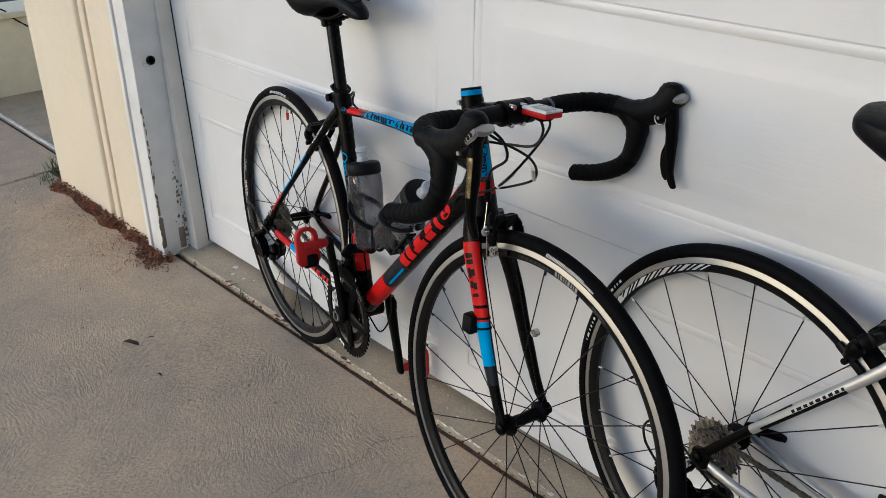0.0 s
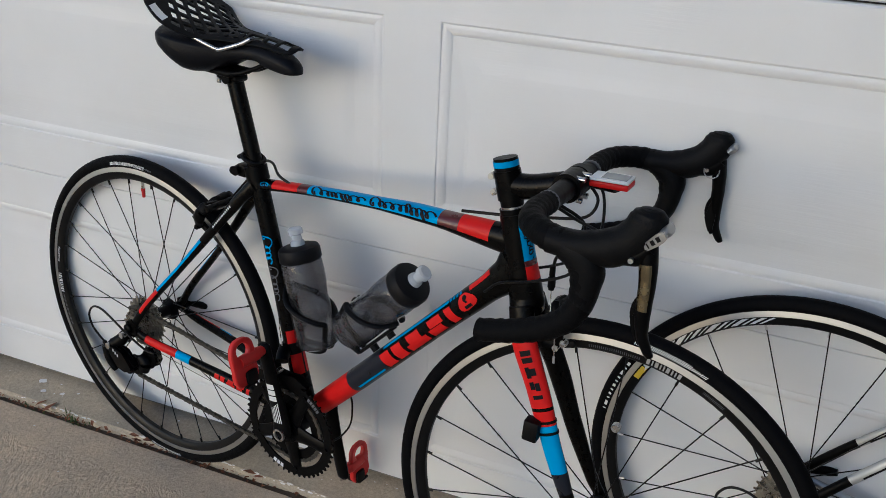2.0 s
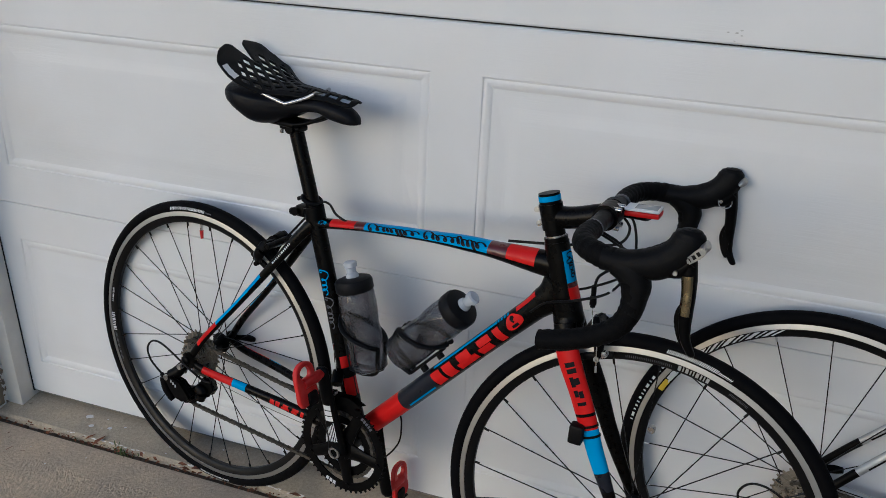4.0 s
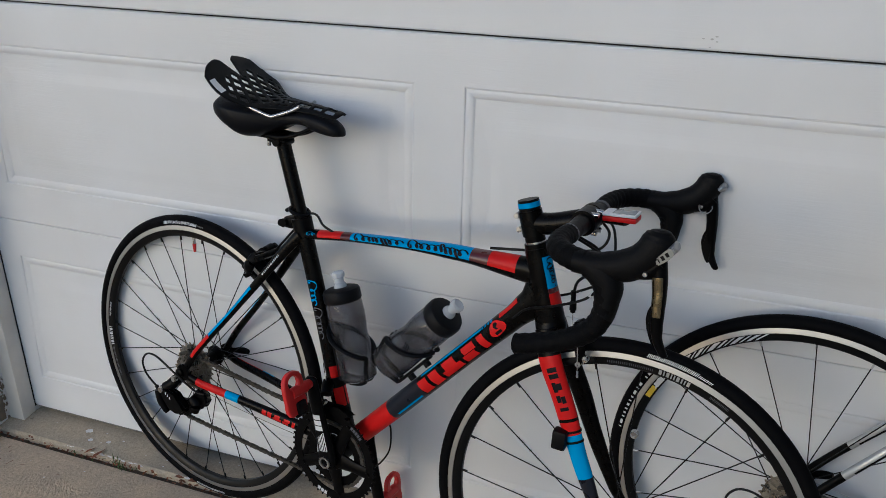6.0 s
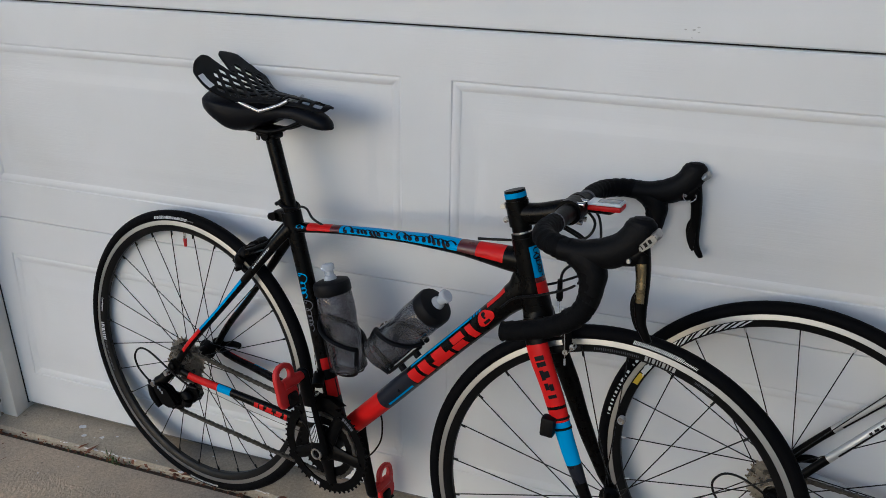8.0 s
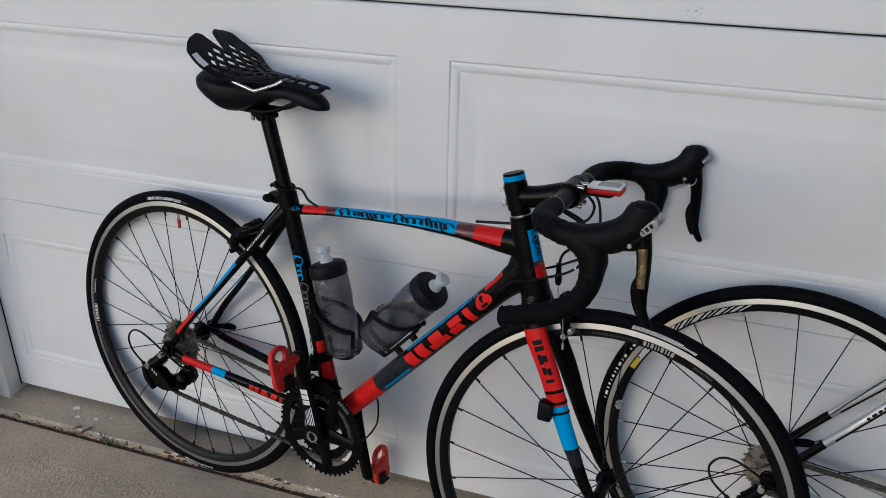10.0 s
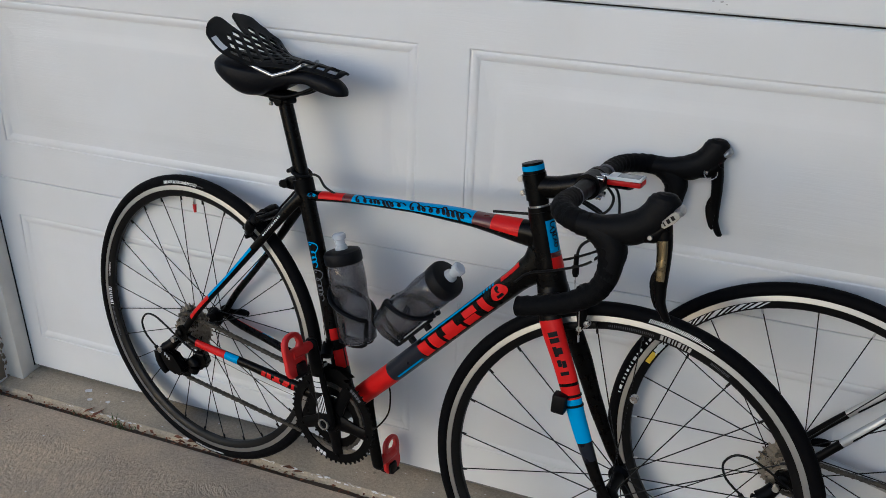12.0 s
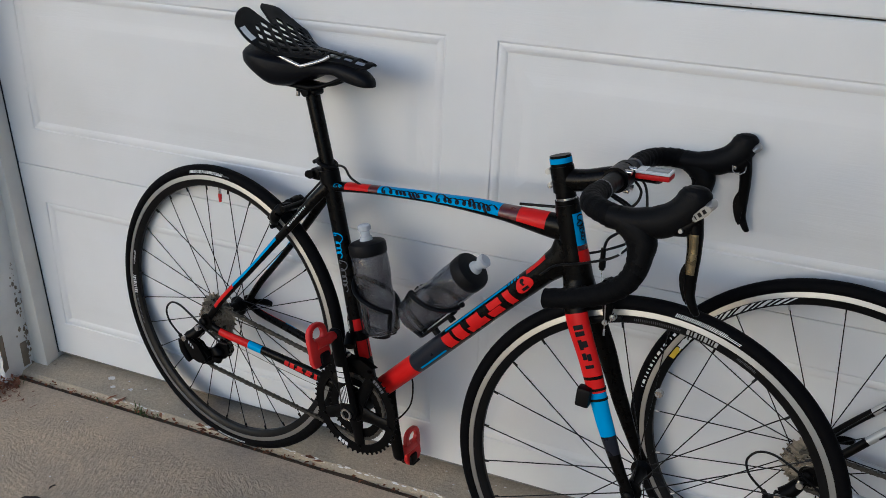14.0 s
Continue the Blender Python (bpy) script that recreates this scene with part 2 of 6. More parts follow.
FAR_BLUE = paint("far_blue_grey", (0.12, 0.16, 0.19), 0.6)
SHINGLE = paint("roof_shingle", (0.12, 0.10, 0.09), 0.9, vary=0.3)


# ---------------------------------------------------------------- mesh helpers
def part(name, bm, material, parent=None, label="", smooth=True, m=None):
    """Links a bmesh as one mesh object under a thing or a part. material: one, or a list for face indices."""
    me = bpy.data.meshes.new(name)
    bmesh.ops.recalc_face_normals(bm, faces=bm.faces)
    for f in bm.faces:
        f.smooth = smooth
    bm.to_mesh(me)
    bm.free()
    for one in material if isinstance(material, (list, tuple)) else [material]:
        me.materials.append(one)
    ob = new(name, me)
    ob.parent = parent
    if name.endswith(("_mark", "print", "stripe")) or name == "chain":
        ob["kind"] = "stuff"
    if m is not None:
        ob.matrix_basis = m
    if label:
        ob["label"] = label
    if smooth:
        me.set_sharp_from_angle(angle=radians(38))
    return ob


def thing(name, label, category, m, group="", kind=""):
    ob = new(name)
    ob.empty_display_size = 0.1
    ob.matrix_basis = m
    return tagged(ob, label, category, group, kind)


def catmull(pts, n):
    """A smooth line through pts, n steps a stretch."""
    pts = [Vector(p) for p in pts]
    ext = [2 * pts[0] - pts[1], *pts, 2 * pts[-1] - pts[-2]]
    out = []
    for i in range(1, len(ext) - 2):
        a, b, c, d = ext[i - 1 : i + 3]
        for k in range(n):
            t = k / n
            out.append(0.5 * (2 * b + (c - a) * t + (2 * a - 5 * b + 4 * c - d) * t * t + (3 * b - a - 3 * c + d) * t**3))
    return out + [pts[-1]]


class Tube:
    """A tube of oval section along a line. Angles: 0 is the bicycle's left (+y), 90 up, 180 its right."""

    def __init__(self, pts, radii, steps=8, straight=False, free=False):
        rows = [(*p, *((r, r) if isinstance(r, (int, float)) else r)) for p, r in zip(pts, radii)]
        self.line = [Vector(p) for p in pts] if straight else catmull([r[:3] for r in rows], steps)
        k = 1 if straight else steps
        rad = []
        for i in range(len(rows) - 1):
            for j in range(k):
                t = j / k
                t = t * t * (3 - 2 * t)
                rad.append([rows[i][c] * (1 - t) + rows[i + 1][c] * t for c in (3, 4)])
        self.rad = rad + [list(rows[-1][3:])]
        self.at = [0.0]
        for a, b in zip(self.line, self.line[1:]):
            self.at.append(self.at[-1] + (b - a).length)
        self.length = self.at[-1]
        self.sides = []
        if free:
            # carry the side along the line without a twist
            for i in range(len(self.line)):
                tan = (self.line[min(i + 1, len(self.line) - 1)] - self.line[max(i - 1, 0)]).normalized()
                ref = self.sides[-1] if self.sides else Vector((0, 1, 0)) if abs(tan.y) < 0.85 else Vector((0, 0, 1)).cross(tan)
                self.sides.append((ref - tan * ref.dot(tan)).normalized())

    def station(self, f):
        s = min(max(f, 0), 1) * self.length
        i = 0
        while i < len(self.at) - 2 and self.at[i + 1] < s:
            i += 1
        t = (s - self.at[i]) / max(self.at[i + 1] - self.at[i], 1e-9)
        p = self.line[i].lerp(self.line[i + 1], t)
        r = [a * (1 - t) + b * t for a, b in zip(self.rad[i], self.rad[i + 1])]
        lo, hi = max(i - 1, 0) if t < 0.5 else i, min(i + 2, len(self.line) - 1) if t >= 0.5 else i + 1
        tan = (self.line[hi] - self.line[lo]).normalized()
        if self.sides:
            ref = self.sides[i].lerp(self.sides[i + 1], t)
            side = (ref - tan * ref.dot(tan)).normalized()
            return p, side, tan.cross(side), r
        ref = Vector((0, 1, 0)) if abs(tan.y) < 0.85 else Vector((0, 0, 1)).cross(tan)
        side = (ref - tan * ref.dot(tan)).normalized()
        up = tan.cross(side)
        if abs(tan.y) < 0.85:
            up = up if up.z > 0 or (abs(up.z) < 1e-6 and up.x > 0) else -up
        return p, side, up, r

    def point(self, f, a, lift=0.0):
        p, side, up, r = self.station(f)
        c, s = math.cos(radians(a)), math.sin(radians(a))
        return p + side * (c * (r[0] + lift)) + up * (s * (r[1] + lift))

    def mesh(self, bands=(), n=20, cap=True):
        """bands: (from, to, angle from, angle to, material index)."""
        bm = bmesh.new()
        cuts = sorted({round(s / self.length, 5) for s in self.at} | {e for b in bands for e in b[:2]})
        cuts = [c for i, c in enumerate(cuts) if i == 0 or c - cuts[i - 1] > 1e-4]
        rings = [[bm.verts.new(self.point(f, 360 * k / n)) for k in range(n)] for f in cuts]
        for i in range(len(rings) - 1):
            f = (cuts[i] + cuts[i + 1]) / 2
            for k in range(n):
                a = 360 * (k + 0.5) / n
                face = bm.faces.new((rings[i][k], rings[i][(k + 1) % n], rings[i + 1][(k + 1) % n], rings[i + 1][k]))
                for f0, f1, a0, a1, idx in bands:
                    if f0 < f < f1 and (a0 <= a <= a1 or a0 <= a - 360 <= a1 or a0 <= a + 360 <= a1):
                        face.material_index = idx
        if cap:
            bm.faces.new(rings[0])
            bm.faces.new(rings[-1])
        return bm

    def patch(self, bm, f0, f1, a0, a1, slant=0.0, lift=0.0007, n=4, m=3):
        """A thin skin on the surface: a painted or stuck-on mark. slant shifts its far side along the tube."""
        grid = [[bm.verts.new(self.point(f0 + (f1 - f0) * i / m + slant * j / n, a0 + (a1 - a0) * j / n, lift)) for j in range(n + 1)] for i in range(m + 1)]
        for i in range(m):
            for j in range(n):
                bm.faces.new((grid[i][j], grid[i][j + 1], grid[i + 1][j + 1], grid[i + 1][j]))


def tube(pts, radii, steps=8, bands=(), n=16):
    radii = [radii] * len(pts) if isinstance(radii, (int, float)) else radii
    return Tube(pts, radii, steps).mesh(bands, n)


def rod(a, b, r, n=12, r2=None):
    return Tube([a, b], [r, r if r2 is None else r2], straight=True).mesh(n=n)


def box(x0, x1, y0, y1, z0, z1, bevel=0.0, seg=2):
    bm = bmesh.new()
    bmesh.ops.create_cube(bm, size=1, matrix=Matrix.Translation(((x0 + x1) / 2, (y0 + y1) / 2, (z0 + z1) / 2)) @ Matrix.Diagonal((x1 - x0, y1 - y0, z1 - z0, 1)))
    if bevel:
        bmesh.ops.bevel(bm, geom=bm.edges[:], offset=bevel, segments=seg, affect="EDGES", profile=0.6)
    return bm


def revolve(profile, n=72, closed=True, mats=None):
    """A ring about the y axis through the origin; profile: (radius, y)."""
    bm = bmesh.new()
    rings = []
    for k in range(n):
        c, s = math.cos(2 * math.pi * k / n), math.sin(2 * math.pi * k / n)
        rings.append([bm.verts.new((r * c, y, r * s)) for r, y in profile])
    m = len(profile)
    for k in range(n):
        a, b = rings[k], rings[(k + 1) % n]
        for i in range(m if closed else m - 1):
            f = bm.faces.new((a[i], a[(i + 1) % m], b[(i + 1) % m], b[i]))
            if mats:
                f.material_index = mats[i]
    if not closed:
        for i in (0, m - 1):
            bm.faces.new([r[i] for r in rings])
    return bm


def add(bm, other, m=None):
    """Joins another bmesh into bm."""
    if m is not None:
        other.transform(m)
    me = bpy.data.meshes.new("join")
    other.to_mesh(me)
    other.free()
    bm.from_mesh(me)
    bpy.data.meshes.remove(me)
    return bm


def joined(*some):
    out = bmesh.new()
    for one in some:
        add(out, one)
    return out


def shift(bm, m):
    bm.transform(m)
    return bm


def gear(teeth, r_tip, r_root, r_in, y0, y1):
    """A toothed ring about the y axis."""
    bm = bmesh.new()
    prof = []
    for k in range(teeth):
        for d, r in ((0.0, r_root), (0.28, r_root), (0.42, r_tip), (0.58, r_tip), (0.72, r_root)):
            a = 2 * math.pi * (k + d) / teeth
            prof.append((math.cos(a), math.sin(a), r))
    loops = [[bm.verts.new((c * r, y, s * r)) for c, s, r in prof] for y in (y0, y1)]
    inner = [[bm.verts.new((c * r_in, y, s * r_in)) for c, s, r in prof] for y in (y0, y1)]
    m = len(prof)
    for i in range(m):
        j = (i + 1) % m
        bm.faces.new((loops[0][i], loops[0][j], loops[1][j], loops[1][i]))
        bm.faces.new((inner[0][i], inner[0][j], inner[1][j], inner[1][i]))
        for s in (0, 1):
            bm.faces.new((loops[s][i], loops[s][j], inner[s][j], inner[s][i]))
    return bm


def extrude_shape(outline, y0, y1, bevel=0.0):
    """A plate: outline of (x, z), from y0 to y1."""
    bm = bmesh.new()
    a, b = ([bm.verts.new((x, y, z)) for x, z in outline] for y in (y0, y1))
    bm.faces.new(a)
    bm.faces.new(b[::-1])
    for i in range(len(a)):
        j = (i + 1) % len(a)
        bm.faces.new((a[i], a[j], b[j], b[i]))
    if bevel:
        bmesh.ops.bevel(bm, geom=bm.edges[:], offset=bevel, segments=2, affect="EDGES")
    return bm


# ---------------------------------------------------------------- the place: ground, slabs, wall, door
DOOR_L, DOOR_R = -1.20, 2.282
EDGE_L = -1.285
JOINT_Y = -0.092


def fall(y):
    """The driveway's height: it drops gently away from the garage."""
    return -0.016 + 0.05 * max(y, -3.0)


def apron_top(y):
    """The threshold strip's height: it falls a little towards the joint."""
    return 0.002 + 0.13 * min(y, 0.0)


def slab(name, x0, x1, y0, y1, top, material, parent, label, nx=24, ny=24, drop=0.12, rough=0.0015):
    """A cast slab with an uneven top, rounded arrises and real sides."""
    bm = bmesh.new()
    e = 0.006
    xs = [x0, x0 + e] + [x0 + e + (x1 - x0 - 2 * e) * i / nx for i in range(1, nx)] + [x1 - e, x1]
    ys = [y0, y0 + e] + [y0 + e + (y1 - y0 - 2 * e) * i / ny for i in range(1, ny)] + [y1 - e, y1]
    grid = []
    for i, x in enumerate(xs):
        row = []
        for j, y in enumerate(ys):
            edge = i in (0, len(xs) - 1) or j in (0, len(ys) - 1)
            z = top(x, y) + rough * noise.noise(Vector((x * 3.1, y * 3.1, 7))) - (0.006 if edge else 0)
            row.append(bm.verts.new((x, y, z)))
        grid.append(row)
    for i in range(len(xs) - 1):
        for j in range(len(ys) - 1):
            bm.faces.new((grid[i][j], grid[i + 1][j], grid[i + 1][j + 1], grid[i][j + 1]))
    rim = [r[0] for r in grid] + grid[-1][1:] + [r[-1] for r in grid[-2::-1]] + grid[0][-2:0:-1]
    low = [bm.verts.new((v.co.x, v.co.y, v.co.z - drop)) for v in rim]
    for i in range(len(rim)):
        j = (i + 1) % len(rim)
        bm.faces.new((rim[i], rim[j], low[j], low[i]))
    return part(name, bm, material, parent, label)


def ground():
    bm = bmesh.new()
    n, far = 40, 400.0
    side = [math.copysign(abs(t) ** 4, t) * far for t in (2 * i / n - 1 for i in range(n + 1))]
    v = [[bm.verts.new((x, y, -0.24 + 0.05 * max(min(y, 0), -3.0))) for y in side] for x in side]
    for i in range(n):
        for j in range(n):
            bm.faces.new((v[i][j], v[i + 1][j], v[i + 1][j + 1], v[i][j + 1]))
    tagged(part("ground", bm, EARTH), "bare brown earth reaching to the horizon", "ground", kind="structure")
    drive = thing("driveway", "weathered grey concrete driveway with broom swirls", "driveway", Matrix(), kind="structure")
    slab("slab", -2.26, 2.43, -5.0, JOINT_Y - 0.006, lambda x, y: fall(y), SLAB, drive, "grey swirl-finished concrete slab", 60, 60)
    slab("slab", -9.0, -2.272, -5.0, -0.006, lambda x, y: fall(y), SLAB, drive, "grey concrete slab", 30, 30)
    slab("slab", -9.0, -2.272, 0.008, 4.0, lambda x, y: -0.016, APRON, drive, "pale concrete slab", 20, 20)
    slab("slab", -2.26, 4.2, -12.0, -5.012, lambda x, y: fall(y), SLAB, drive, "grey concrete slab", 20, 20)
    slab("slab", DOOR_L - 0.06, 2.42, JOINT_Y + 0.004, 0.25, lambda x, y: apron_top(y), APRON, drive, "smooth pale concrete threshold strip", 90, 8)
    # dirt that fills the joints
    bm = bmesh.new()
    rng = random.Random(5)
    for x0, x1, y0, y1, top in ((-2.29, 4.0, JOINT_Y - 0.014, JOINT_Y + 0.006, -0.0265), (-9.0, -2.26, -0.014, 0.016, -0.028), (-2.282, -2.252, -5.0, -0.02, -0.2)):
        n = 420 if x1 - x0 > 1 else 60
        for i in range(n):
            if x1 - x0 > 1:
                a, b, c, d = x0 + (x1 - x0) * i / n, x0 + (x1 - x0) * (i + 1) / n, y0, y1
                z = top + rng.uniform(-0.0012, 0.0012) + 0.006 * noise.noise(Vector((a * 6, 5, 0))) + 0.003 * noise.noise(Vector((a * 31, 2, 0)))
            else:
                a, b, c, d = x0, x1, y0 + (y1 - y0) * i / n, y0 + (y1 - y0) * (i + 1) / n
                z = fall((c + d) / 2) - 0.016 + rng.uniform(-0.004, 0.004)
            add(bm, box(a, b, c, d, z - 0.05, z))
    tagged(part("joint_dirt", bm, SOIL, smooth=False), "dark crumbly dirt filling the slab joints", "dirt", kind="stuff")
    # pale chips broken from the threshold's edge
    bm = bmesh.new()
    for k in range(300):
        x = -1.0 + 3.2 * rng.random()
        deep = 0.5 + 0.9 * noise.noise(Vector((x * 5, 1, 8))) + (0.35 if -0.65 < x < 0.6 else -0.12)
        if deep < 0.25:
            continue
        r, y = rng.uniform(0.0015, 0.0055), JOINT_Y + 0.0062 + 0.005 * deep * rng.random() ** 2
        ring = [bm.verts.new((x + 1.9 * r * rng.uniform(0.5, 1) * math.cos(a), y + 0.36 * r * rng.uniform(0.4, 1) * math.sin(a), apron_top(y) - 0.003 + 0.0045 * min(1.0, max(0.0, (y + 0.3 * r * math.sin(a) - JOINT_Y - 0.004) / 0.006)))) for a in (2 * math.pi * i / 9 for i in range(9))]
        bm.faces.new(ring)
    tagged(part("edge_chips", bm, LIP, smooth=False), "pale chipped spots along the threshold edge", "concrete chips", kind="stuff")
    # hairline crack
    bm = bmesh.new()
    pts = [(0.02, -0.105), (-0.02, -0.16), (-0.05, -0.205), (-0.062, -0.235), (-0.045, -0.28), (-0.05, -0.33), (-0.085, -0.40), (-0.10, -0.47), (-0.085, -0.56), (-0.11, -0.66), (-0.09, -0.78)]
    line = [p for p in catmull([(x, y, 0) for x, y in pts], 7)]
    rows = []
    for i, p in enumerate(line):
        j = 0.011 * noise.noise(Vector((i * 0.9, 0, 3)))
        w = 0.0006 + 0.0006 * noise.noise(Vector((i * 0.35, 4, 0)))
        rows.append([bm.verts.new((p.x + j + s * w, p.y, fall(p.y) + 0.0022)) for s in (-1, 1)])
    for a, b in zip(rows, rows[1:]):
        bm.faces.new((a[0], a[1], b[1], b[0]))
    tagged(part("crack", bm, SOIL), "thin dark crack across the driveway slab", "crack", kind="structure")


def door_section(z0, z1, parent, roll=(0.004, 0.004)):
    """One steel section with three pressed raised panels. The front lies at y = 0; panels are sunk behind it."""
    bm = bmesh.new()
    margin, gap, width = 0.092, 0.098, 1.042
    # how far in from a panel's edge, how deep: a step, a rounded bead, a flat and a soft rise
    prof = [(0.0, 0.0), (0.0012, 0.0006), (0.0026, 0.0028), (0.0040, 0.0031), (0.006, 0.0024), (0.008, 0.0019), (0.010, 0.0018), (0.012, 0.0020), (0.0145, 0.0025), (0.017, 0.0033), (0.0193, 0.0045), (0.0206, 0.0053), (0.024, 0.0055), (0.050, 0.0051), (0.056, 0.0047), (0.064, 0.0039), (0.074, 0.0029), (0.082, 0.0026)]
    x_edges = [EDGE_L]
    panels = []
    for k in range(3):
        a = -1.14 + k * (width + gap)
        panels.append((a, a + width))
        x_edges += [a, a + width]
    x_edges.append(DOOR_R)
    zs = [z0 + roll[0], z0 + margin, z1 - margin, z1 - roll[1]]

    def quad(x0, x1, a0, a1, y=0.0):
        bm.faces.new([bm.verts.new(p) for p in ((x0, y, a0), (x1, y, a0), (x1, y, a1), (x0, y, a1))])

    for i in range(len(x_edges) - 1):
        for j in range(3):
            if j == 1 and any(abs(x_edges[i] - p[0]) < 1e-6 for p in panels):
                continue
            quad(x_edges[i], x_edges[i + 1], zs[j], zs[j + 1])
    for x0, x1 in panels:
        loops = []
        for t, d in prof:
            # the upright grooves are pressed less deep
            side = d * (0.34 + 0.66 * min(1.0, max(0.0, (t - 0.010) / 0.046)))
            a, b, lo, hi = x0 + t, x1 - t, zs[1] + t, zs[2] - t
            c = 0.32 * (hi - lo)
            loops.append([bm.verts.new(p) for p in ((a, d, lo), (b, d, lo), (b, side, lo + c), (b, side, hi - c), (b, d, hi), (a, d, hi), (a, side, hi - c), (a, side, lo + c))])
        for a, b in zip(loops, loops[1:]):
            for k in range(8):
                bm.faces.new((a[k], a[(k + 1) % 8], b[(k + 1) % 8], b[k]))
        bm.faces.new(loops[-1])
    x0, x1 = x_edges[0], x_edges[-1]
    # rolled edges and back
    for zz, d, edge in ((z0, 1, roll[0]), (z1, -1, roll[1])):
        pts = [(0.0, zz + d * edge), (0.5 * edge, zz + d * 0.37 * edge), (1.5 * edge, zz + d * 0.1 * edge), (0.045, zz + d * 0.1 * edge)]
        for (ya, za), (yb, zb) in zip(pts, pts[1:]):
            bm.faces.new([bm.verts.new(p) for p in ((x0, ya, za), (x1, ya, za), (x1, yb, zb), (x0, yb, zb))])
    quad(x0, x1, z0, z1, 0.045)
    for x in (x0, x1):
        bm.faces.new([bm.verts.new(p) for p in ((x, 0, z0 + roll[0]), (x, 0.045, z0), (x, 0.045, z1), (x, 0, z1 - roll[1]))])
    bmesh.ops.remove_doubles(bm, verts=bm.verts, dist=1e-5)
    return part("section", bm, DOOR, parent, smooth=False)


def leaning(bm, k):
    """Out of plumb: shifted to the left by k of its height."""
    for v in bm.verts:
        v.co.x -= k * v.co.z
    return bm


def garage():
    door = thing("door_1", "white steel sectional garage door with raised panels, closed", "garage door", Matrix(), kind="structure")
    levels = [0.018, 0.548, 1.063, 1.585, 2.105]
    for a, b in zip(levels, levels[1:]):
        door_section(a + (0.0012 if a > 0.6 else 0.0003), b - (0.0012 if b > 0.6 else 0.0003), door, (0.004 if a > 0.6 else 0.0016, 0.004 if b > 0.6 else 0.0016))
    part("bottom_seal", tube([(DOOR_L + 0.01, 0.02, 0.016), (DOOR_R - 0.01, 0.02, 0.014)], [(0.012, 0.014)] * 2), SEAL, door, "weathered grey rubber bottom seal")
    part("seam_backing", box(DOOR_L, DOOR_R, 0.012, 0.03, 0.05, 2.10), SEAM, door, "dark gap behind the section seams", smooth=False)
    # smudge marks left on the upper section
    bm = bmesh.new()
    rng = random.Random(21)
    for k in range(5):
        x, z, r = 0.412 + rng.uniform(-0.012, 0.014), 1.080 + rng.uniform(-0.010, 0.010), rng.uniform(0.0006, 0.0018)
        bm.faces.new([bm.verts.new((x + 2.2 * r * rng.uniform(0.6, 1) * math.cos(a), -0.0004, z + r * rng.uniform(0.6, 1) * math.sin(a))) for a in (2 * math.pi * i / 9 for i in range(9))])
    part("smudge", bm, SCUFF, door, "small grey scuff marks", smooth=False)
    # jamb: weathered white post beside the door, its stop strip and the cream wall
    post = thing("trim", "weathered white timber door post, stained at its foot", "door post", Matrix(), kind="structure")
    part("post", leaning(box(DOOR_L - 0.112, DOOR_L - 0.024, -0.138, 0.10, -0.02, 2.3, 0.006), 0.012), JAMB, post)
    part("stop_strip", leaning(box(DOOR_L - 0.060, DOOR_L + 0.022, -0.045, 0.08, -0.01, 2.3, 0.004), 0.055), STOP, post, "grey-white door stop, slightly out of plumb")
    part("edge_gap", leaning(box(DOOR_L + 0.0222, DOOR_L + 0.0236, -0.003, 0.004, 0.016, 2.1), 0.055), SEAM, post, "dark gap beside the door", smooth=False)
    part("corner_bead", leaning(box(DOOR_L - 0.112, DOOR_L - 0.092, -0.146, -0.134, 0.0, 2.3, 0.004), 0.012), JAMB, post)
    hole = revolve([(0.0135, 0), (0.0135, 0.012), (0.010, 0.014), (0.010, 0.0)], 20)
    hole.transform(Matrix.Translation((DOOR_L - 0.0380, -0.083, 0.611)) @ Matrix.Rotation(radians(-90), 4, "Z"))
    part("latch_socket", hole, HOLE, post, "black round latch socket")
    plug = revolve([(0.0, 0.002), (0.012, 0.002)], 20, closed=False)
    plug.transform(Matrix.Translation((DOOR_L - 0.0325, -0.083, 0.611)) @ Matrix.Rotation(radians(-90), 4, "Z"))
    part("latch_hole", plug, HOLE, post, "black hole")
    # stains at the post's foot
    bm = bmesh.new()
    rng = random.Random(3)
    for y, z, r in ((-0.060, 0.200, 0.017), (-0.054, 0.178, 0.012), (-0.066, 0.235, 0.010), (-0.056, 0.085, 0.017), (-0.052, 0.05, 0.020), (-0.060, 0.025, 0.020), (-0.060, 0.285, 0.006), (-0.05, 0.12, 0.006), (-0.133, 0.268, 0.006), (-0.134, 0.36, 0.004), (-0.134, 0.46, 0.004), (-0.09, 0.600, 0.004), (-0.098, 0.602, 0.003), (-0.105, 0.600, 0.004)):
        for _ in range(10):
            cy, cz, q = y + rng.gauss(0, 0.42 * r), z + rng.gauss(0, 1.2 * r), r * rng.uniform(0.14, 0.36)
            bm.faces.new([bm.verts.new((DOOR_L - 0.0232 - 0.012 * cz, cy + q * rng.uniform(0.4, 1) * math.cos(a), cz + 1.7 * q * rng.uniform(0.4, 1) * math.sin(a))) for a in (2 * math.pi * k / 11 for k in range(11))])
    part("stain", bm, GREY_TRIM, post, "grey-brown mould stains")
    for k, (y, z, h, w) in enumerate(((-0.136, 0.02, 0.10, 0.012), (-0.135, 0.13, 0.05, 0.006), (-0.078, 0.0, 0.07, 0.020))):
        part("peeled_patch", leaning(box(DOOR_L - 0.026, DOOR_L - 0.0222, y, y + w, z, z + h, 0.0015), 0.012), GREY_TRIM, post, "bare wood under flaked paint")
    bm = bmesh.new()
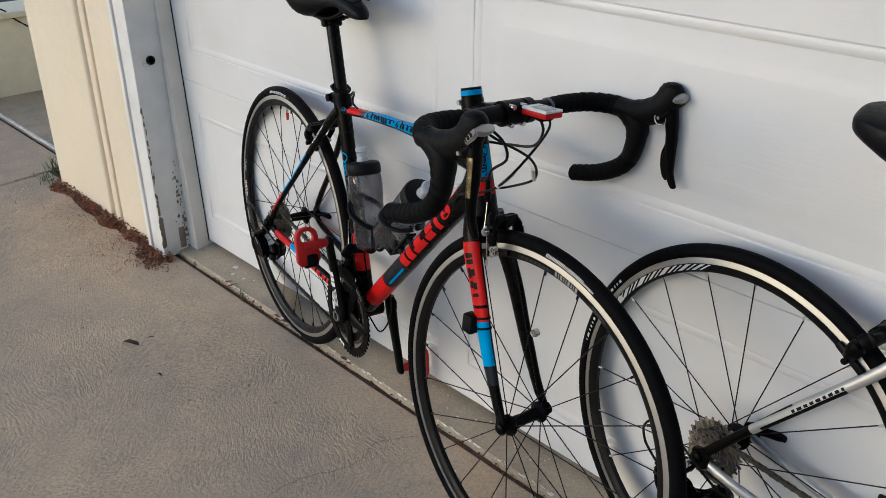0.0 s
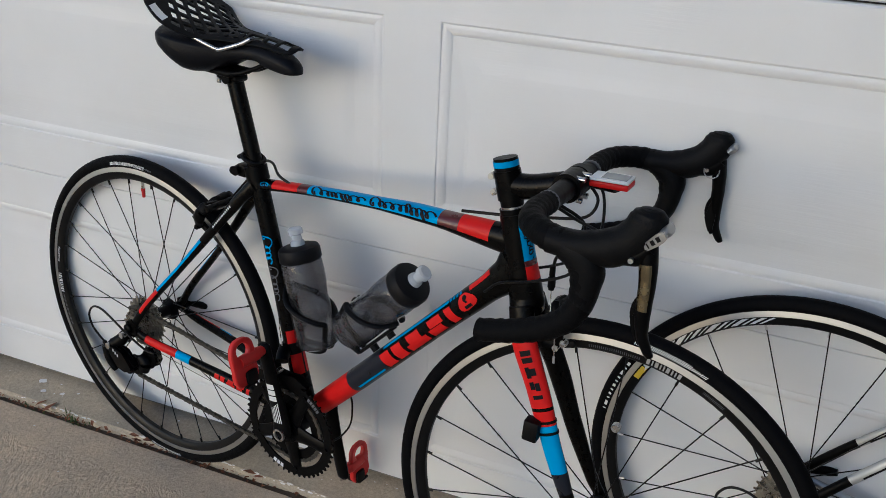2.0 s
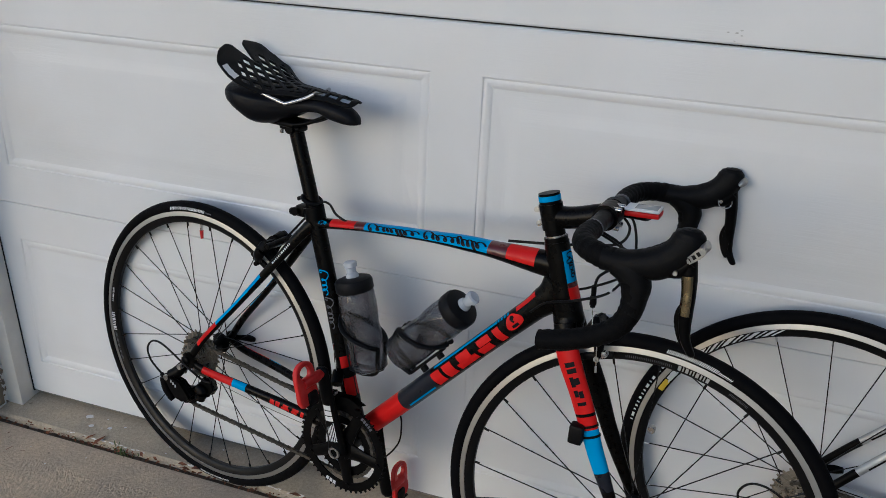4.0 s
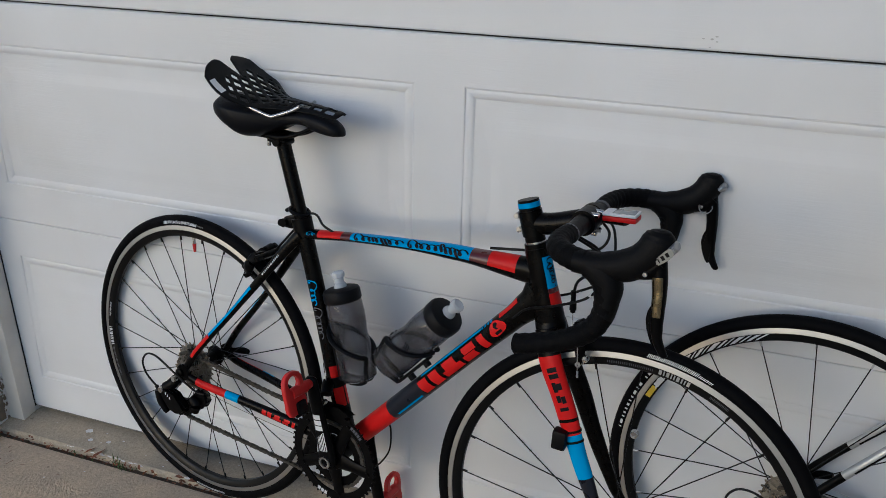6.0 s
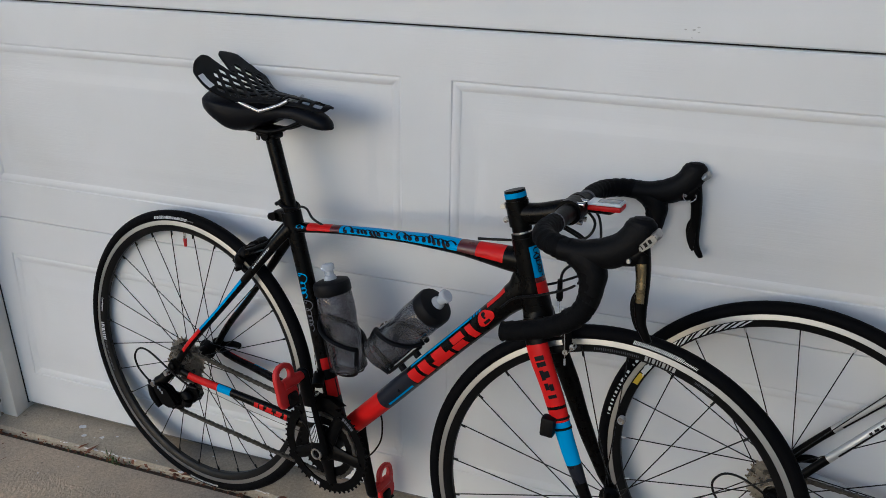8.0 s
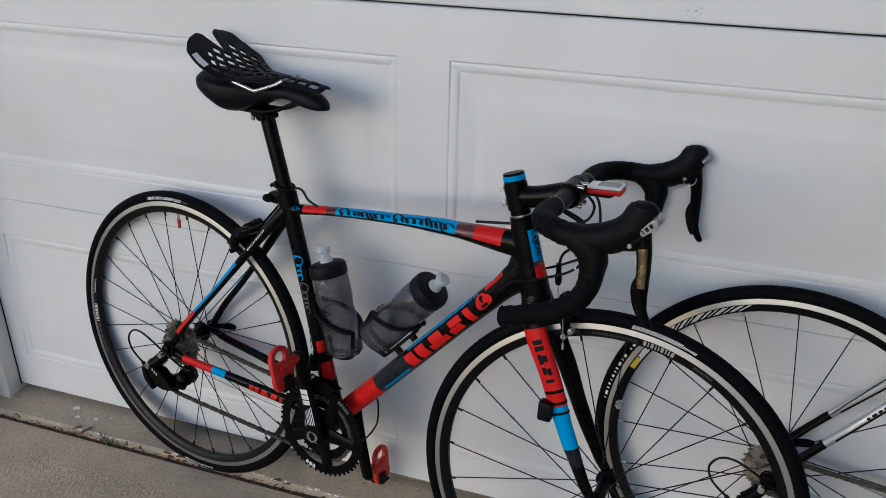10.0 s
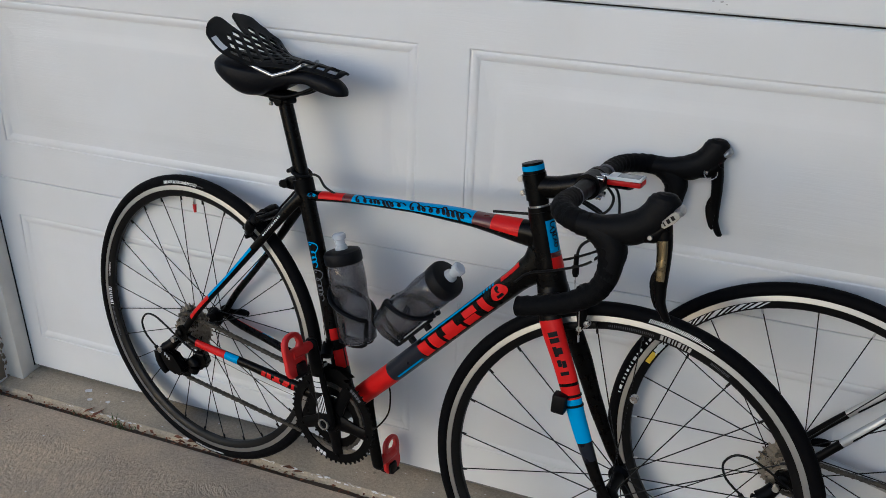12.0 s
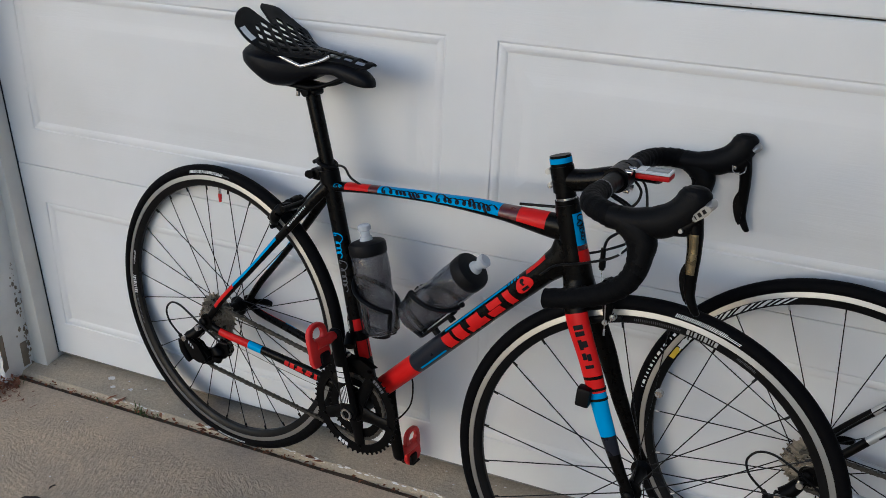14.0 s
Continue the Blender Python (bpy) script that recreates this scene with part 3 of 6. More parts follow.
    for _ in range(46):
        z, h, w = 0.02 + 0.46 * rng.random() ** 1.7, rng.uniform(0.003, 0.016), rng.uniform(0.0015, 0.005)
        y, x = -0.1372 + rng.uniform(0, 0.006), DOOR_L - 0.0232 - 0.012 * z
        bm.faces.new([bm.verts.new((x, y + w * math.cos(a) * rng.uniform(0.5, 1), z + h * math.sin(a) * rng.uniform(0.5, 1))) for a in (2 * math.pi * k / 9 for k in range(9))])
    part("flaked_edge", bm, GREY_TRIM, post, "flaked paint along the post's corner", smooth=False)
    right = thing("trim", "white timber door post", "door post", Matrix(), kind="structure")
    part("post", box(DOOR_R + 0.004, DOOR_R + 0.12, -0.152, 0.10, -0.02, 2.3, 0.006), JAMB, right)
    head = thing("trim", "white timber door header", "door header", Matrix(), kind="structure")
    part("header", box(DOOR_L - 0.028, DOOR_R + 0.002, -0.152, 0.10, 2.108, 2.3, 0.006), JAMB, head)
    wall = thing("wall_front", "cream painted garage front wall with a vertical reveal groove", "wall", Matrix(), kind="structure")
    x0, x1 = -2.09, DOOR_L - 0.117
    g0, g1 = -1.632, -1.552
    part("wall_panel", box(x0, g0, -0.122, 0.10, -0.05, 2.75, 0.017, 4), STUCCO, wall)
    part("wall_panel", box(g0 - 0.004, g1 + 0.004, -0.104, 0.09, -0.05, 2.74), STUCCO, wall)
    part("wall_panel", box(g1, x1, -0.122, 0.10, -0.05, 2.75, 0.017, 4), STUCCO, wall)
    part("cover_strip", box(g0 + 0.020, g1 - 0.020, -0.119, -0.100, -0.03, 2.74, 0.008, 4), STUCCO, wall)
    part("wall_panel", box(x1 + 0.002, DOOR_R + 0.9, -0.148, 0.10, 2.302, 2.75, 0.01), STUCCO, wall)
    part("wall_panel", box(DOOR_R + 0.122, DOOR_R + 0.9, -0.150, 0.10, -0.05, 2.30, 0.01), STUCCO, wall)
    part("side_wall", box(x0 + 0.003, x0 + 0.2, 0.102, 5.5, -0.05, 2.75, 0.01), STUCCO, wall)
    part("side_wall", box(DOOR_R + 0.7, DOOR_R + 0.897, 0.102, 5.5, -0.05, 2.75, 0.01), STUCCO, wall)
    # an added wall, out of view, that blocks sky from the door's right
    part("added_shade_wall", box(DOOR_R + 0.16, DOOR_R + 0.36, -4.2, -0.153, -0.25, 2.75, 0.01), SHADE_WALL, wall, "plain grey wall, added out of view to shade the right side")
    part("back_wall", box(x0 + 0.2, DOOR_R + 0.7, 5.3, 5.5, -0.05, 2.75), STUCCO, wall)
    tagged(part("roof", box(x0 - 0.3, DOOR_R + 1.2, -0.55, 5.9, 2.755, 2.93, 0.02), SHINGLE, smooth=False), "dark shingled garage roof with a shallow eave", "roof", kind="structure")
    # the neighbour's low cream wall, and a blue-grey bin behind it
    low = thing("garden_wall", "low cream rendered garden wall, its sunlight put into a paler colour", "wall", Matrix(), kind="structure")
    part("wall_body", box(-3.70, -3.45, -0.35, 6.0, -0.1, 0.365, 0.02), FAR_WALL_SUNLIT, low)
    part("coping", box(-3.73, -3.42, -0.38, 6.03, 0.367, 0.40, 0.010), FAR_WALL_SUNLIT, low)
    wire = tube([(-3.435, 0.150, 0.430), (-3.432, 0.215, 0.412), (-3.430, 0.262, 0.362), (-3.432, 0.318, 0.318)], 0.004, 6, n=8)
    tagged(part("wire", wire, SEAM), "thin dark wire hanging over the garden wall", "wire")
    tagged(part("joint_filler", box(-9.0, -2.275, 0.013, 0.027, -0.05, -0.0135, 0.002), LIP), "pale mortar strip beside the slab joint", "mortar", kind="structure")
    bin_ = thing("storage_box", "blue-grey storage box behind the garden wall", "storage box", Matrix())
    part("body", box(-6.6, -5.2, 0.2, 4.2, -0.06, 0.95, 0.04), FAR_BLUE, bin_)
    part("lid", box(-6.65, -5.15, 0.15, 4.25, 0.952, 1.0, 0.02), FAR_BLUE, bin_)


def litter():
    """Brown litter along the wall's foot, weeds, loose leaves, chalk spots."""
    rng = random.Random(11)
    bm = bmesh.new()
    for k in range(5200):
        x = -2.10 + 0.91 * rng.random()
        deep = 0.012 + 0.046 * max(0.05, 0.5 + noise.noise(Vector((x * 7, 2, 0))))
        if rng.random() > 0.62 + 0.9 * noise.noise(Vector((x * 11, 4, 1))):
            continue
        t = rng.random() ** 1.2
        y = -0.124 - t * deep
        z = fall(y) + 0.002 + 0.030 * (1 - t) ** 1.5 * rng.random()
        s, a = rng.uniform(0.003, 0.0085), rng.uniform(0, 6.3)
        m = Matrix.Translation((x, y, z)) @ Euler((rng.uniform(-0.7, 0.7), rng.uniform(-0.7, 0.7), a)).to_matrix().to_4x4()
        w = rng.uniform(0.2, 0.7)
        bm.faces.new([bm.verts.new(m @ Vector(p)) for p in ((-s, 0, 0), (-0.2 * s, w * s, 0.1 * s), (s, 0, 0.25 * s), (0.1 * s, -w * s, 0.12 * s))])
    for k in range(700):
        x, y = rng.gauss(-1.27, 0.045), -0.145 - abs(rng.gauss(0, 0.028))
        z = fall(y) + 0.002 + max(0.0, 0.030 + 0.5 * (y + 0.145)) * rng.random()
        s = rng.uniform(0.003, 0.008)
        m = Matrix.Translation((x, y, z)) @ Euler((rng.uniform(-0.7, 0.7), rng.uniform(-0.7, 0.7), rng.uniform(0, 6.3))).to_matrix().to_4x4()
        bm.faces.new([bm.verts.new(m @ Vector(p)) for p in ((-s, 0, 0), (-0.2 * s, 0.45 * s, 0.1 * s), (s, 0, 0.25 * s), (0.1 * s, -0.4 * s, 0.12 * s))])
    for k in range(460):
        x = rng.gauss(-1.34, 0.13) if k % 2 else rng.gauss(-1.72, 0.12)
        y = -0.135 - abs(rng.gauss(0, 0.075)) - (0.03 if k % 2 else 0)
        s, h = rng.uniform(0.004, 0.011), rng.uniform(0, 0.008)
        a = rng.uniform(0, 6.3)
        d = Vector((math.cos(a), math.sin(a), 0)) * s
        p = Vector((x, y, fall(y) + 0.003 + h))
        q = Vector((-d.y, d.x, 0)) * 0.09
        bm.faces.new([bm.verts.new(c) for c in (p - d - q, p - d + q, p + d + q + Vector((0, 0, 0.004)), p + d - q + Vector((0, 0, 0.004)))])
    tagged(part("leaf_litter", bm, LITTER, smooth=False), "reddish-brown dry needles and leaves along the wall foot", "leaf litter", kind="stuff")
    bm = bmesh.new()
    for cx, cy, n, h in ((-2.26, -0.07, 60, 0.065), (-2.16, -0.14, 36, 0.045), (-0.83, -0.095, 26, 0.030), (-1.22, -0.12, 18, 0.03), (-0.95, -0.095, 16, 0.015)):
        for _ in range(n):
            x, y = rng.gauss(cx, 0.03 if n > 30 else 0.02), rng.gauss(cy, 0.022 if n > 30 else 0.006)
            a, hh = rng.uniform(0, 6.3), h * rng.uniform(0.3, 1)
            d = Vector((math.cos(a), math.sin(a), 0))
            q = Vector((-d.y, d.x, 0)) * 0.0014
            p = Vector((x, y, -0.028))
            mid, tip = p + d * hh * 0.25 + Vector((0, 0, hh * 0.75)), p + d * hh * 0.7 + Vector((0, 0, hh))
            v = [bm.verts.new(c) for c in (p - q, p + q, mid + q * 0.8, tip, mid - q * 0.8)]
            bm.faces.new(v)
    tagged(part("weeds", bm, GRASS, smooth=False), "small green weeds growing from the slab joints", "weeds", kind="stuff")
    bm = bmesh.new()
    for k in range(260):
        x = rng.uniform(-1.25, -0.2) if k % 3 else rng.uniform(-0.2, 0.6)
        y = JOINT_Y + rng.uniform(-0.012, 0.002)
        s = rng.uniform(0.003, 0.007)
        m = Matrix.Translation((x, y, -0.018)) @ Euler((rng.uniform(-0.5, 0.5), rng.uniform(-0.5, 0.5), rng.uniform(0, 6.3))).to_matrix().to_4x4()
        bm.faces.new([bm.verts.new(m @ Vector(p)) for p in ((-s, 0, 0), (0, 0.5 * s, 0.2 * s), (s, 0, 0), (0, -0.4 * s, 0.2 * s))])
    for x, y, s in ((-0.90, -0.09, 0.022), (-0.93, -0.085, 0.016), (-0.36, -0.088, 0.020), (-0.335, -0.092, 0.015), (-0.62, -0.09, 0.014), (-0.66, -0.09, 0.012), *((rng.uniform(-1.2, -0.6), JOINT_Y + rng.uniform(-0.008, 0.000), rng.uniform(0.005, 0.011)) for _ in range(12))):
        m = Matrix.Translation((x, y, -0.008)) @ Euler((0.3, 0.2, x * 9)).to_matrix().to_4x4()
        bm.faces.new([bm.verts.new(m @ Vector(p)) for p in ((-s, 0, 0), (-0.3 * s, 0.45 * s, 0.15 * s), (s, 0, 0.1 * s), (0.2 * s, -0.4 * s, 0.2 * s))])
    tagged(part("joint_litter", bm, LITTER, smooth=False), "bits of dry brown leaf lodged in the joint", "leaf litter", kind="stuff")

    def leaf(x, y, s, turn, material, label):
        bm = bmesh.new()
        rows = []
        for i in range(9):
            t = i / 8
            w = 0.17 * s * math.sin(math.pi * t) ** 0.8 * (1 + 0.25 * math.sin(9 * t))
            c = Vector((s * (t - 0.5), 0, 0.004 * math.sin(3 * t) + 0.002))
            rows.append([bm.verts.new(c + Vector((0, w * k, 0.35 * w * abs(k)))) for k in (-1, -0.4, 0, 0.4, 1)])
        for a, b in zip(rows, rows[1:]):
            for j in range(4):
                bm.faces.new((a[j], a[j + 1], b[j + 1], b[j]))
        bmesh.ops.remove_doubles(bm, verts=bm.verts, dist=1e-5)
        ob = part("dead_leaf", bm, material, m=pose(x, y, fall(y) + 0.0015, 0, 0, turn))
        tagged(ob, label, "leaf", "loose leaves on the driveway")

    leaf(-0.85, -0.435, 0.055, 25, LEAF, "curled dark brown dead leaf on the driveway")
    leaf(-0.835, -0.385, 0.020, 70, LEAF, "small dark leaf scrap on the driveway")
    leaf(-0.66, -0.45, 0.022, 10, LEAF, "small dark twig-like leaf on the driveway")
    leaf(-0.345, -0.31, 0.012, 40, LEAF, "tiny dark leaf crumb on the driveway")
    bm = bmesh.new()
    spots = [(-0.982, -0.026, 0.011), (-0.955, -0.052, 0.008), (-0.905, -0.045, 0.007), (-0.87, -0.03, 0.004), (-0.72, -0.05, 0.006), (-0.93, -0.02, 0.003), (0.02, -0.05, 0.005), (0.06, -0.03, 0.004), (-0.02, -0.045, 0.003), (0.10, -0.06, 0.003)]
    spots += [(rng.uniform(-1.1, 0.6), rng.uniform(-0.08, -0.01), rng.uniform(0.001, 0.003)) for _ in range(30)]
    spots += [(rng.uniform(-1.1, 0.3), rng.uniform(-0.9, -0.12), rng.uniform(0.0012, 0.0035)) for _ in range(40)]
    for x, y, r in spots:
        z = (apron_top(y) if y > JOINT_Y else fall(y)) + 0.0022
        bm.faces.new([bm.verts.new((x + r * rng.uniform(0.7, 1.1) * math.cos(a), y + 0.8 * r * rng.uniform(0.7, 1.1) * math.sin(a), z)) for a in (2 * math.pi * k / 11 for k in range(11))])
    tagged(part("chalk_spots", bm, DROPPING, smooth=False), "small whitish spots on the concrete", "spots", kind="stuff")


ground()
garage()
litter()


# ---------------------------------------------------------------- bicycles
# In a bicycle's own axes x runs forward, y to its left, z up, from the rear axle's middle.
RADIUS = 0.336


def bars(line, bm, start, widths, gap, lo, hi, lift=0.0007, slant=0.0):
    """Plain bars in a row on a tube, for wording; widths and gap as fractions of the tube."""
    f = start
    for w in widths:
        line.patch(bm, f, f + w, lo, hi, slant, lift)
        f += w + gap
    return bm


# four plain block shapes in a row: (along from, to, across from, to) in parts of a block
BLOCKS = (
    ((0.0, 0.43, 0.0, 1.0), (0.57, 1.0, 0.0, 1.0)),
    ((0.0, 1.0, 0.0, 0.46), (0.18, 0.82, 0.46, 1.0)),
    ((0.0, 0.82, 0.0, 0.48), (0.18, 1.0, 0.52, 1.0)),
    ((0.12, 0.88, 0.0, 1.0),),
)


def blocks(line, bm, f, w, lo, hi, tiles, slant=0.0):
    """One block shape on a tube, from lo to hi degrees round it."""
    for k, (a, b, c, d) in enumerate(tiles):
        line.patch(bm, f + w * a + slant * c, f + w * b + slant * c, lo + (hi - lo) * c, lo + (hi - lo) * d, slant * (d - c), 0.0006 + 0.00008 * k)


def arc_marks(widths, gap, start, r0, r1, y0, y1, lean=0.0):
    """Plain bars in a row round a wheel; angles in degrees from straight ahead, upwards; widths in degrees."""
    bm = bmesh.new()
    a = start
    for w in widths:
        n = 3
        rows = []
        for i in range(n + 1):
            row = []
            for r, y, k in ((r0, y0, -0.5), ((r0 + r1) / 2, (y0 + y1) / 2, 0), (r1, y1, 0.5)):
                t = radians(a - w * i / n - k * lean)
                row.append(bm.verts.new((r * math.cos(t), y, r * math.sin(t))))
            rows.append(row)
        for p, q in zip(rows, rows[1:]):
            for j in (0, 1):
                bm.faces.new((p[j], p[j + 1], q[j + 1], q[j]))
        a -= w + gap
    return bm


def strokes(n, seed, lo=0.22, hi=0.62):
    """Widths, in degrees, of a row of thin uneven bars."""
    rng = random.Random(seed)
    return [rng.uniform(lo, hi) for _ in range(n)]


def script(line, bm, f0, f1, mid, amp, turns, wide=0.0014, lean=0.004, lift=0.0008):
    """A ribbon that scrawls to and fro along a tube, for decorative handwriting: loops of uneven height and width. amp in degrees round the tube."""
    rng = random.Random(round(1000 * f0) + turns)
    n = turns * 16
    high = [rng.choice((0.45, 0.5, 0.55, 0.62, 1.0)) for _ in range(turns + 2)]
    low = [rng.choice((0.45, 0.5, 0.5, 0.55, 0.95)) for _ in range(turns + 2)]
    fat = [rng.uniform(0.6, 1.5) for _ in range(turns + 2)]
    high[0], low[0], fat[0] = 0.7, 1.15, 1.6
    total, pts = sum(fat[:turns]), []
    for i in range(n + 1):
        k, u = min(i // 16, turns - 1), (i % 16) / 16 if i < n else 1.0
        ph = 2 * math.pi * u
        along = (sum(fat[:k]) + fat[k] * u) / total
        st, r = (f0 + (f1 - f0) * along) * line.length, line.station(f0 + (f1 - f0) * along)[3]
        w = math.sin(ph)
        tall = (high[k] if w > 0 else low[k]) * w
        pts.append(Vector((st + lean * tall + 0.0042 * fat[k] * math.sin(ph + 1.9) * math.copysign(1, f1 - f0), radians(mid) * r[0] + radians(amp) * r[0] * tall)))
    rows = []
    for i, p in enumerate(pts):
        d = (pts[min(i + 1, n)] - pts[max(i - 1, 0)]).normalized()
        h = 0.5 * wide * (0.45 + 0.55 * abs(d.y)) * Vector((-d.y, d.x))
        row = []
        for q in (p + h, p - h):
            f = q.x / line.length
            row.append(bm.verts.new(line.point(f, math.degrees(q.y / line.station(f)[3][0]), lift)))
        rows.append(row)
    for a, b in zip(rows, rows[1:]):
        bm.faces.new((a[0], a[1], b[1], b[0]))
    return bm


def sweep(pts, r, n=10, steps=6, closed=False):
    """A round rod along a smooth line that may turn any way."""
    line = catmull(pts, steps)
    bm = bmesh.new()
    rings, up = [], None
    for i, p in enumerate(line):
        d = (line[min(i + 1, len(line) - 1)] - line[max(i - 1, 0)]).normalized()
        up = d.orthogonal().normalized() if up is None else (up - d * up.dot(d)).normalized()
        side = d.cross(up)
        rings.append([bm.verts.new(p + (up * math.cos(2 * math.pi * k / n) + side * math.sin(2 * math.pi * k / n)) * r) for k in range(n)])
    for a, b in zip(rings, rings[1:]):
        for k in range(n):
            bm.faces.new((a[k], a[(k + 1) % n], b[(k + 1) % n], b[k]))
    bm.faces.new(rings[0])
    bm.faces.new(rings[-1])
    return bm


def wheel(name, label, root, m, spokes, rear, phase=0.0, cross=(62, 62), nipples=None, depth=0.027, tyre_r=0.0125):
    """A wheel: its rim is the part, and tyre, hub, spokes, nipples and valve are under it. cross: how far the right and left spokes lean at the hub, in degrees."""
    big = RADIUS - tyre_r
    w = 0.0095
    top, low = 0.3175, 0.3175 - depth
    prof = [(top, -w + 0.0012), (top - 0.002, -w + 0.0006), (top - 0.0115, -w - 0.0010), (top - 0.012, -w), (low + 0.004, -0.0075), (low, -0.004), (low - 0.0006, 0), (low, 0.004), (low + 0.004, 0.0075), (top - 0.012, w), (top - 0.0115, w + 0.0010), (top - 0.002, w - 0.0006), (top, w - 0.0012), (top - 0.006, 0.005), (top - 0.006, -0.005)]
    mats = [1, 1, 1, 0, 0, 0, 0, 0, 0, 1, 1, 1, 0, 0, 0]
    rim = part(name, revolve(prof, 96, mats=mats), [RIM, TRACK], root, label, m=m)
    ring = [(big + tyre_r * math.cos(a) * (1.06 if math.cos(a) > 0 else 1), tyre_r * math.sin(a)) for a in (2 * math.pi * k / 18 for k in range(18))]
    part("tyre", revolve(ring, 112), RUBBER, rim, "black slick road tyre")
    hw = 0.065 if rear else 0.050
    f_r, f_l = (-0.020, 0.036) if rear else (-0.036, 0.036)
    fr = 0.023 if rear else 0.019
    hub = revolve([(0.004, -hw), (0.0085, -hw), (0.0085, -hw + 0.006), (0.0105, f_r - 0.004), (fr, f_r - 0.002), (fr, f_r + 0.002), (0.012, f_r + 0.008), (0.0105, 0), (0.012, f_l - 0.008), (fr, f_l - 0.002), (fr, f_l + 0.002), (0.0105, f_l + 0.005), (0.0085, hw - 0.006), (0.0085, hw), (0.004, hw)], 28)
    part("hub", hub, PARTS_BLACK, rim, "black alloy hub")
    meshes = {}
    step = 2 * math.pi / spokes
    for k in range(spokes):
        side = -1 if k % 2 else 1
        y = f_r if side < 0 else f_l
        lead = 1 if (k // 2) % 2 else -1
        key = (side, lead)
        a = k * step + radians(phase)
        back = lead * radians(cross[0] if side < 0 else cross[1])
        if key not in meshes:
            p = Vector((fr * math.cos(back), y + lead * 0.002, fr * math.sin(back)))
            q = Vector((low + 0.002, 0.001 * side, 0))
            sm = rod(p, q, 0.00105, 6)
            ob = part("spoke", sm, SPOKE, rim, "black steel spoke" if not meshes else "")
            meshes[key] = ob.data
            ob.matrix_basis = Matrix.Rotation(-a, 4, "Y")
        else:
            ob = new("spoke", meshes[key])
            ob.parent = rim
            ob.matrix_basis = Matrix.Rotation(-a, 4, "Y")
        nip = part("nipple", rod((low - 0.010, 0, 0), (low + 0.002, 0, 0), 0.0021, 6), nipples or SPOKE, rim) if "nip" not in meshes else new("nipple", meshes["nip"])
        meshes.setdefault("nip", nip.data)
        nip.parent = rim
        nip.matrix_basis = Matrix.Rotation(-a, 4, "Y")
    return rim


def valve(rim, angle, cap, tip):
    c, s = math.cos(radians(angle)), math.sin(radians(angle))
    part("valve", rod((0.296 * c, 0, 0.296 * s), (0.273 * c, 0, 0.273 * s), 0.003, 10), STEEL, rim, "metal valve stem")
    part("valve_cap", rod((0.276 * c, 0, 0.276 * s), (tip * c, 0, tip * s), 0.0042, 10, 0.003), cap, rim, "valve cap")


def skewer(rim, hw, side, turn, lever=True):
    """A quick release: lever on one side, nut on the other."""
    bm = revolve([(0.0, hw), (0.010, hw), (0.010, hw + 0.008), (0.006, hw + 0.011), (0.0, hw + 0.011)], 16, closed=False)
    if side < 0:
        bm.transform(Matrix.Scale(-1, 4, (0, 1, 0)))
    part("axle_nut", bm, PARTS_BLACK, rim)
    if lever:
        c, s = math.cos(radians(turn)), math.sin(radians(turn))
        y = side * (hw + 0.012)
        part("quick_release", tube([(0, y, 0), (0.022 * c, y + side * 0.003, 0.022 * s), (0.045 * c, y + side * 0.002, 0.045 * s), (0.060 * c, y, 0.060 * s)], [(0.009, 0.010), (0.0075, 0.009), (0.0070, 0.0085), (0.005, 0.006)], 4, n=12), PARTS_BLACK, rim, "black quick-release lever")


def cassette(rim):
    for k, t in enumerate([25, 23, 21, 19, 17, 16, 15, 14, 13, 12]):
        r = t * 0.0127 / (2 * math.pi)
        y = -0.0245 - k * 0.0037
        part("sprocket", joined(gear(t, r + 0.003, r - 0.002, max(0.016, r * 0.62), y - 0.0009, y + 0.0009), revolve([(0.017, y), (r * 0.66, y), (r * 0.66, y - 0.0022), (0.017, y - 0.0022)], 20)), COGS, rim, "oily steel sprocket" if k == 0 else "")
    part("lock_ring", revolve([(0.006, -0.059), (0.016, -0.059), (0.0165, -0.062), (0.006, -0.063)], 20), PARTS_BLACK, rim)


def chain_run(pts, y):
    """Links along a line, alternately inner and outer plates."""
    bm = bmesh.new()
    line = catmull([(x, yy, z) for x, yy, z in pts], 24)
    at = [0.0]
    for a, b in zip(line, line[1:]):
        at.append(at[-1] + (b - a).length)
    pitch, s, k, i = 0.0127, 0.0, 0, 0
    def where(d):
        j = 0
        while j < len(at) - 2 and at[j + 1] < d:
            j += 1
        t = (d - at[j]) / max(at[j + 1] - at[j], 1e-9)
        return line[j].lerp(line[j + 1], t)
    while s + pitch < at[-1]:
        a, b = where(s), where(s + pitch)
        mid, d = (a + b) / 2, (b - a).normalized()
        up = d.cross(Vector((0, 1, 0))).normalized()
        m = Matrix((d, up.cross(d) * -1, up)).transposed().to_4x4()
        m.translation = mid
        out = 0.0030 if k % 2 else 0.0021
        for sgn in (-1, 1):
            plate = extrude_shape([(-0.0085, 0), (-0.0066, 0.0042), (-0.003, 0.0030), (0.003, 0.0030), (0.0066, 0.0042), (0.0085, 0), (0.0066, -0.0042), (0.003, -0.0030), (-0.003, -0.0030), (-0.0066, -0.0042)], sgn * out - 0.0005, sgn * out + 0.0005)
            add(bm, plate, m)
        add(bm, rod((-0.00635, -0.0036, 0), (-0.00635, 0.0036, 0), 0.0036, 8), m)
        s += pitch
        k += 1
    return bm


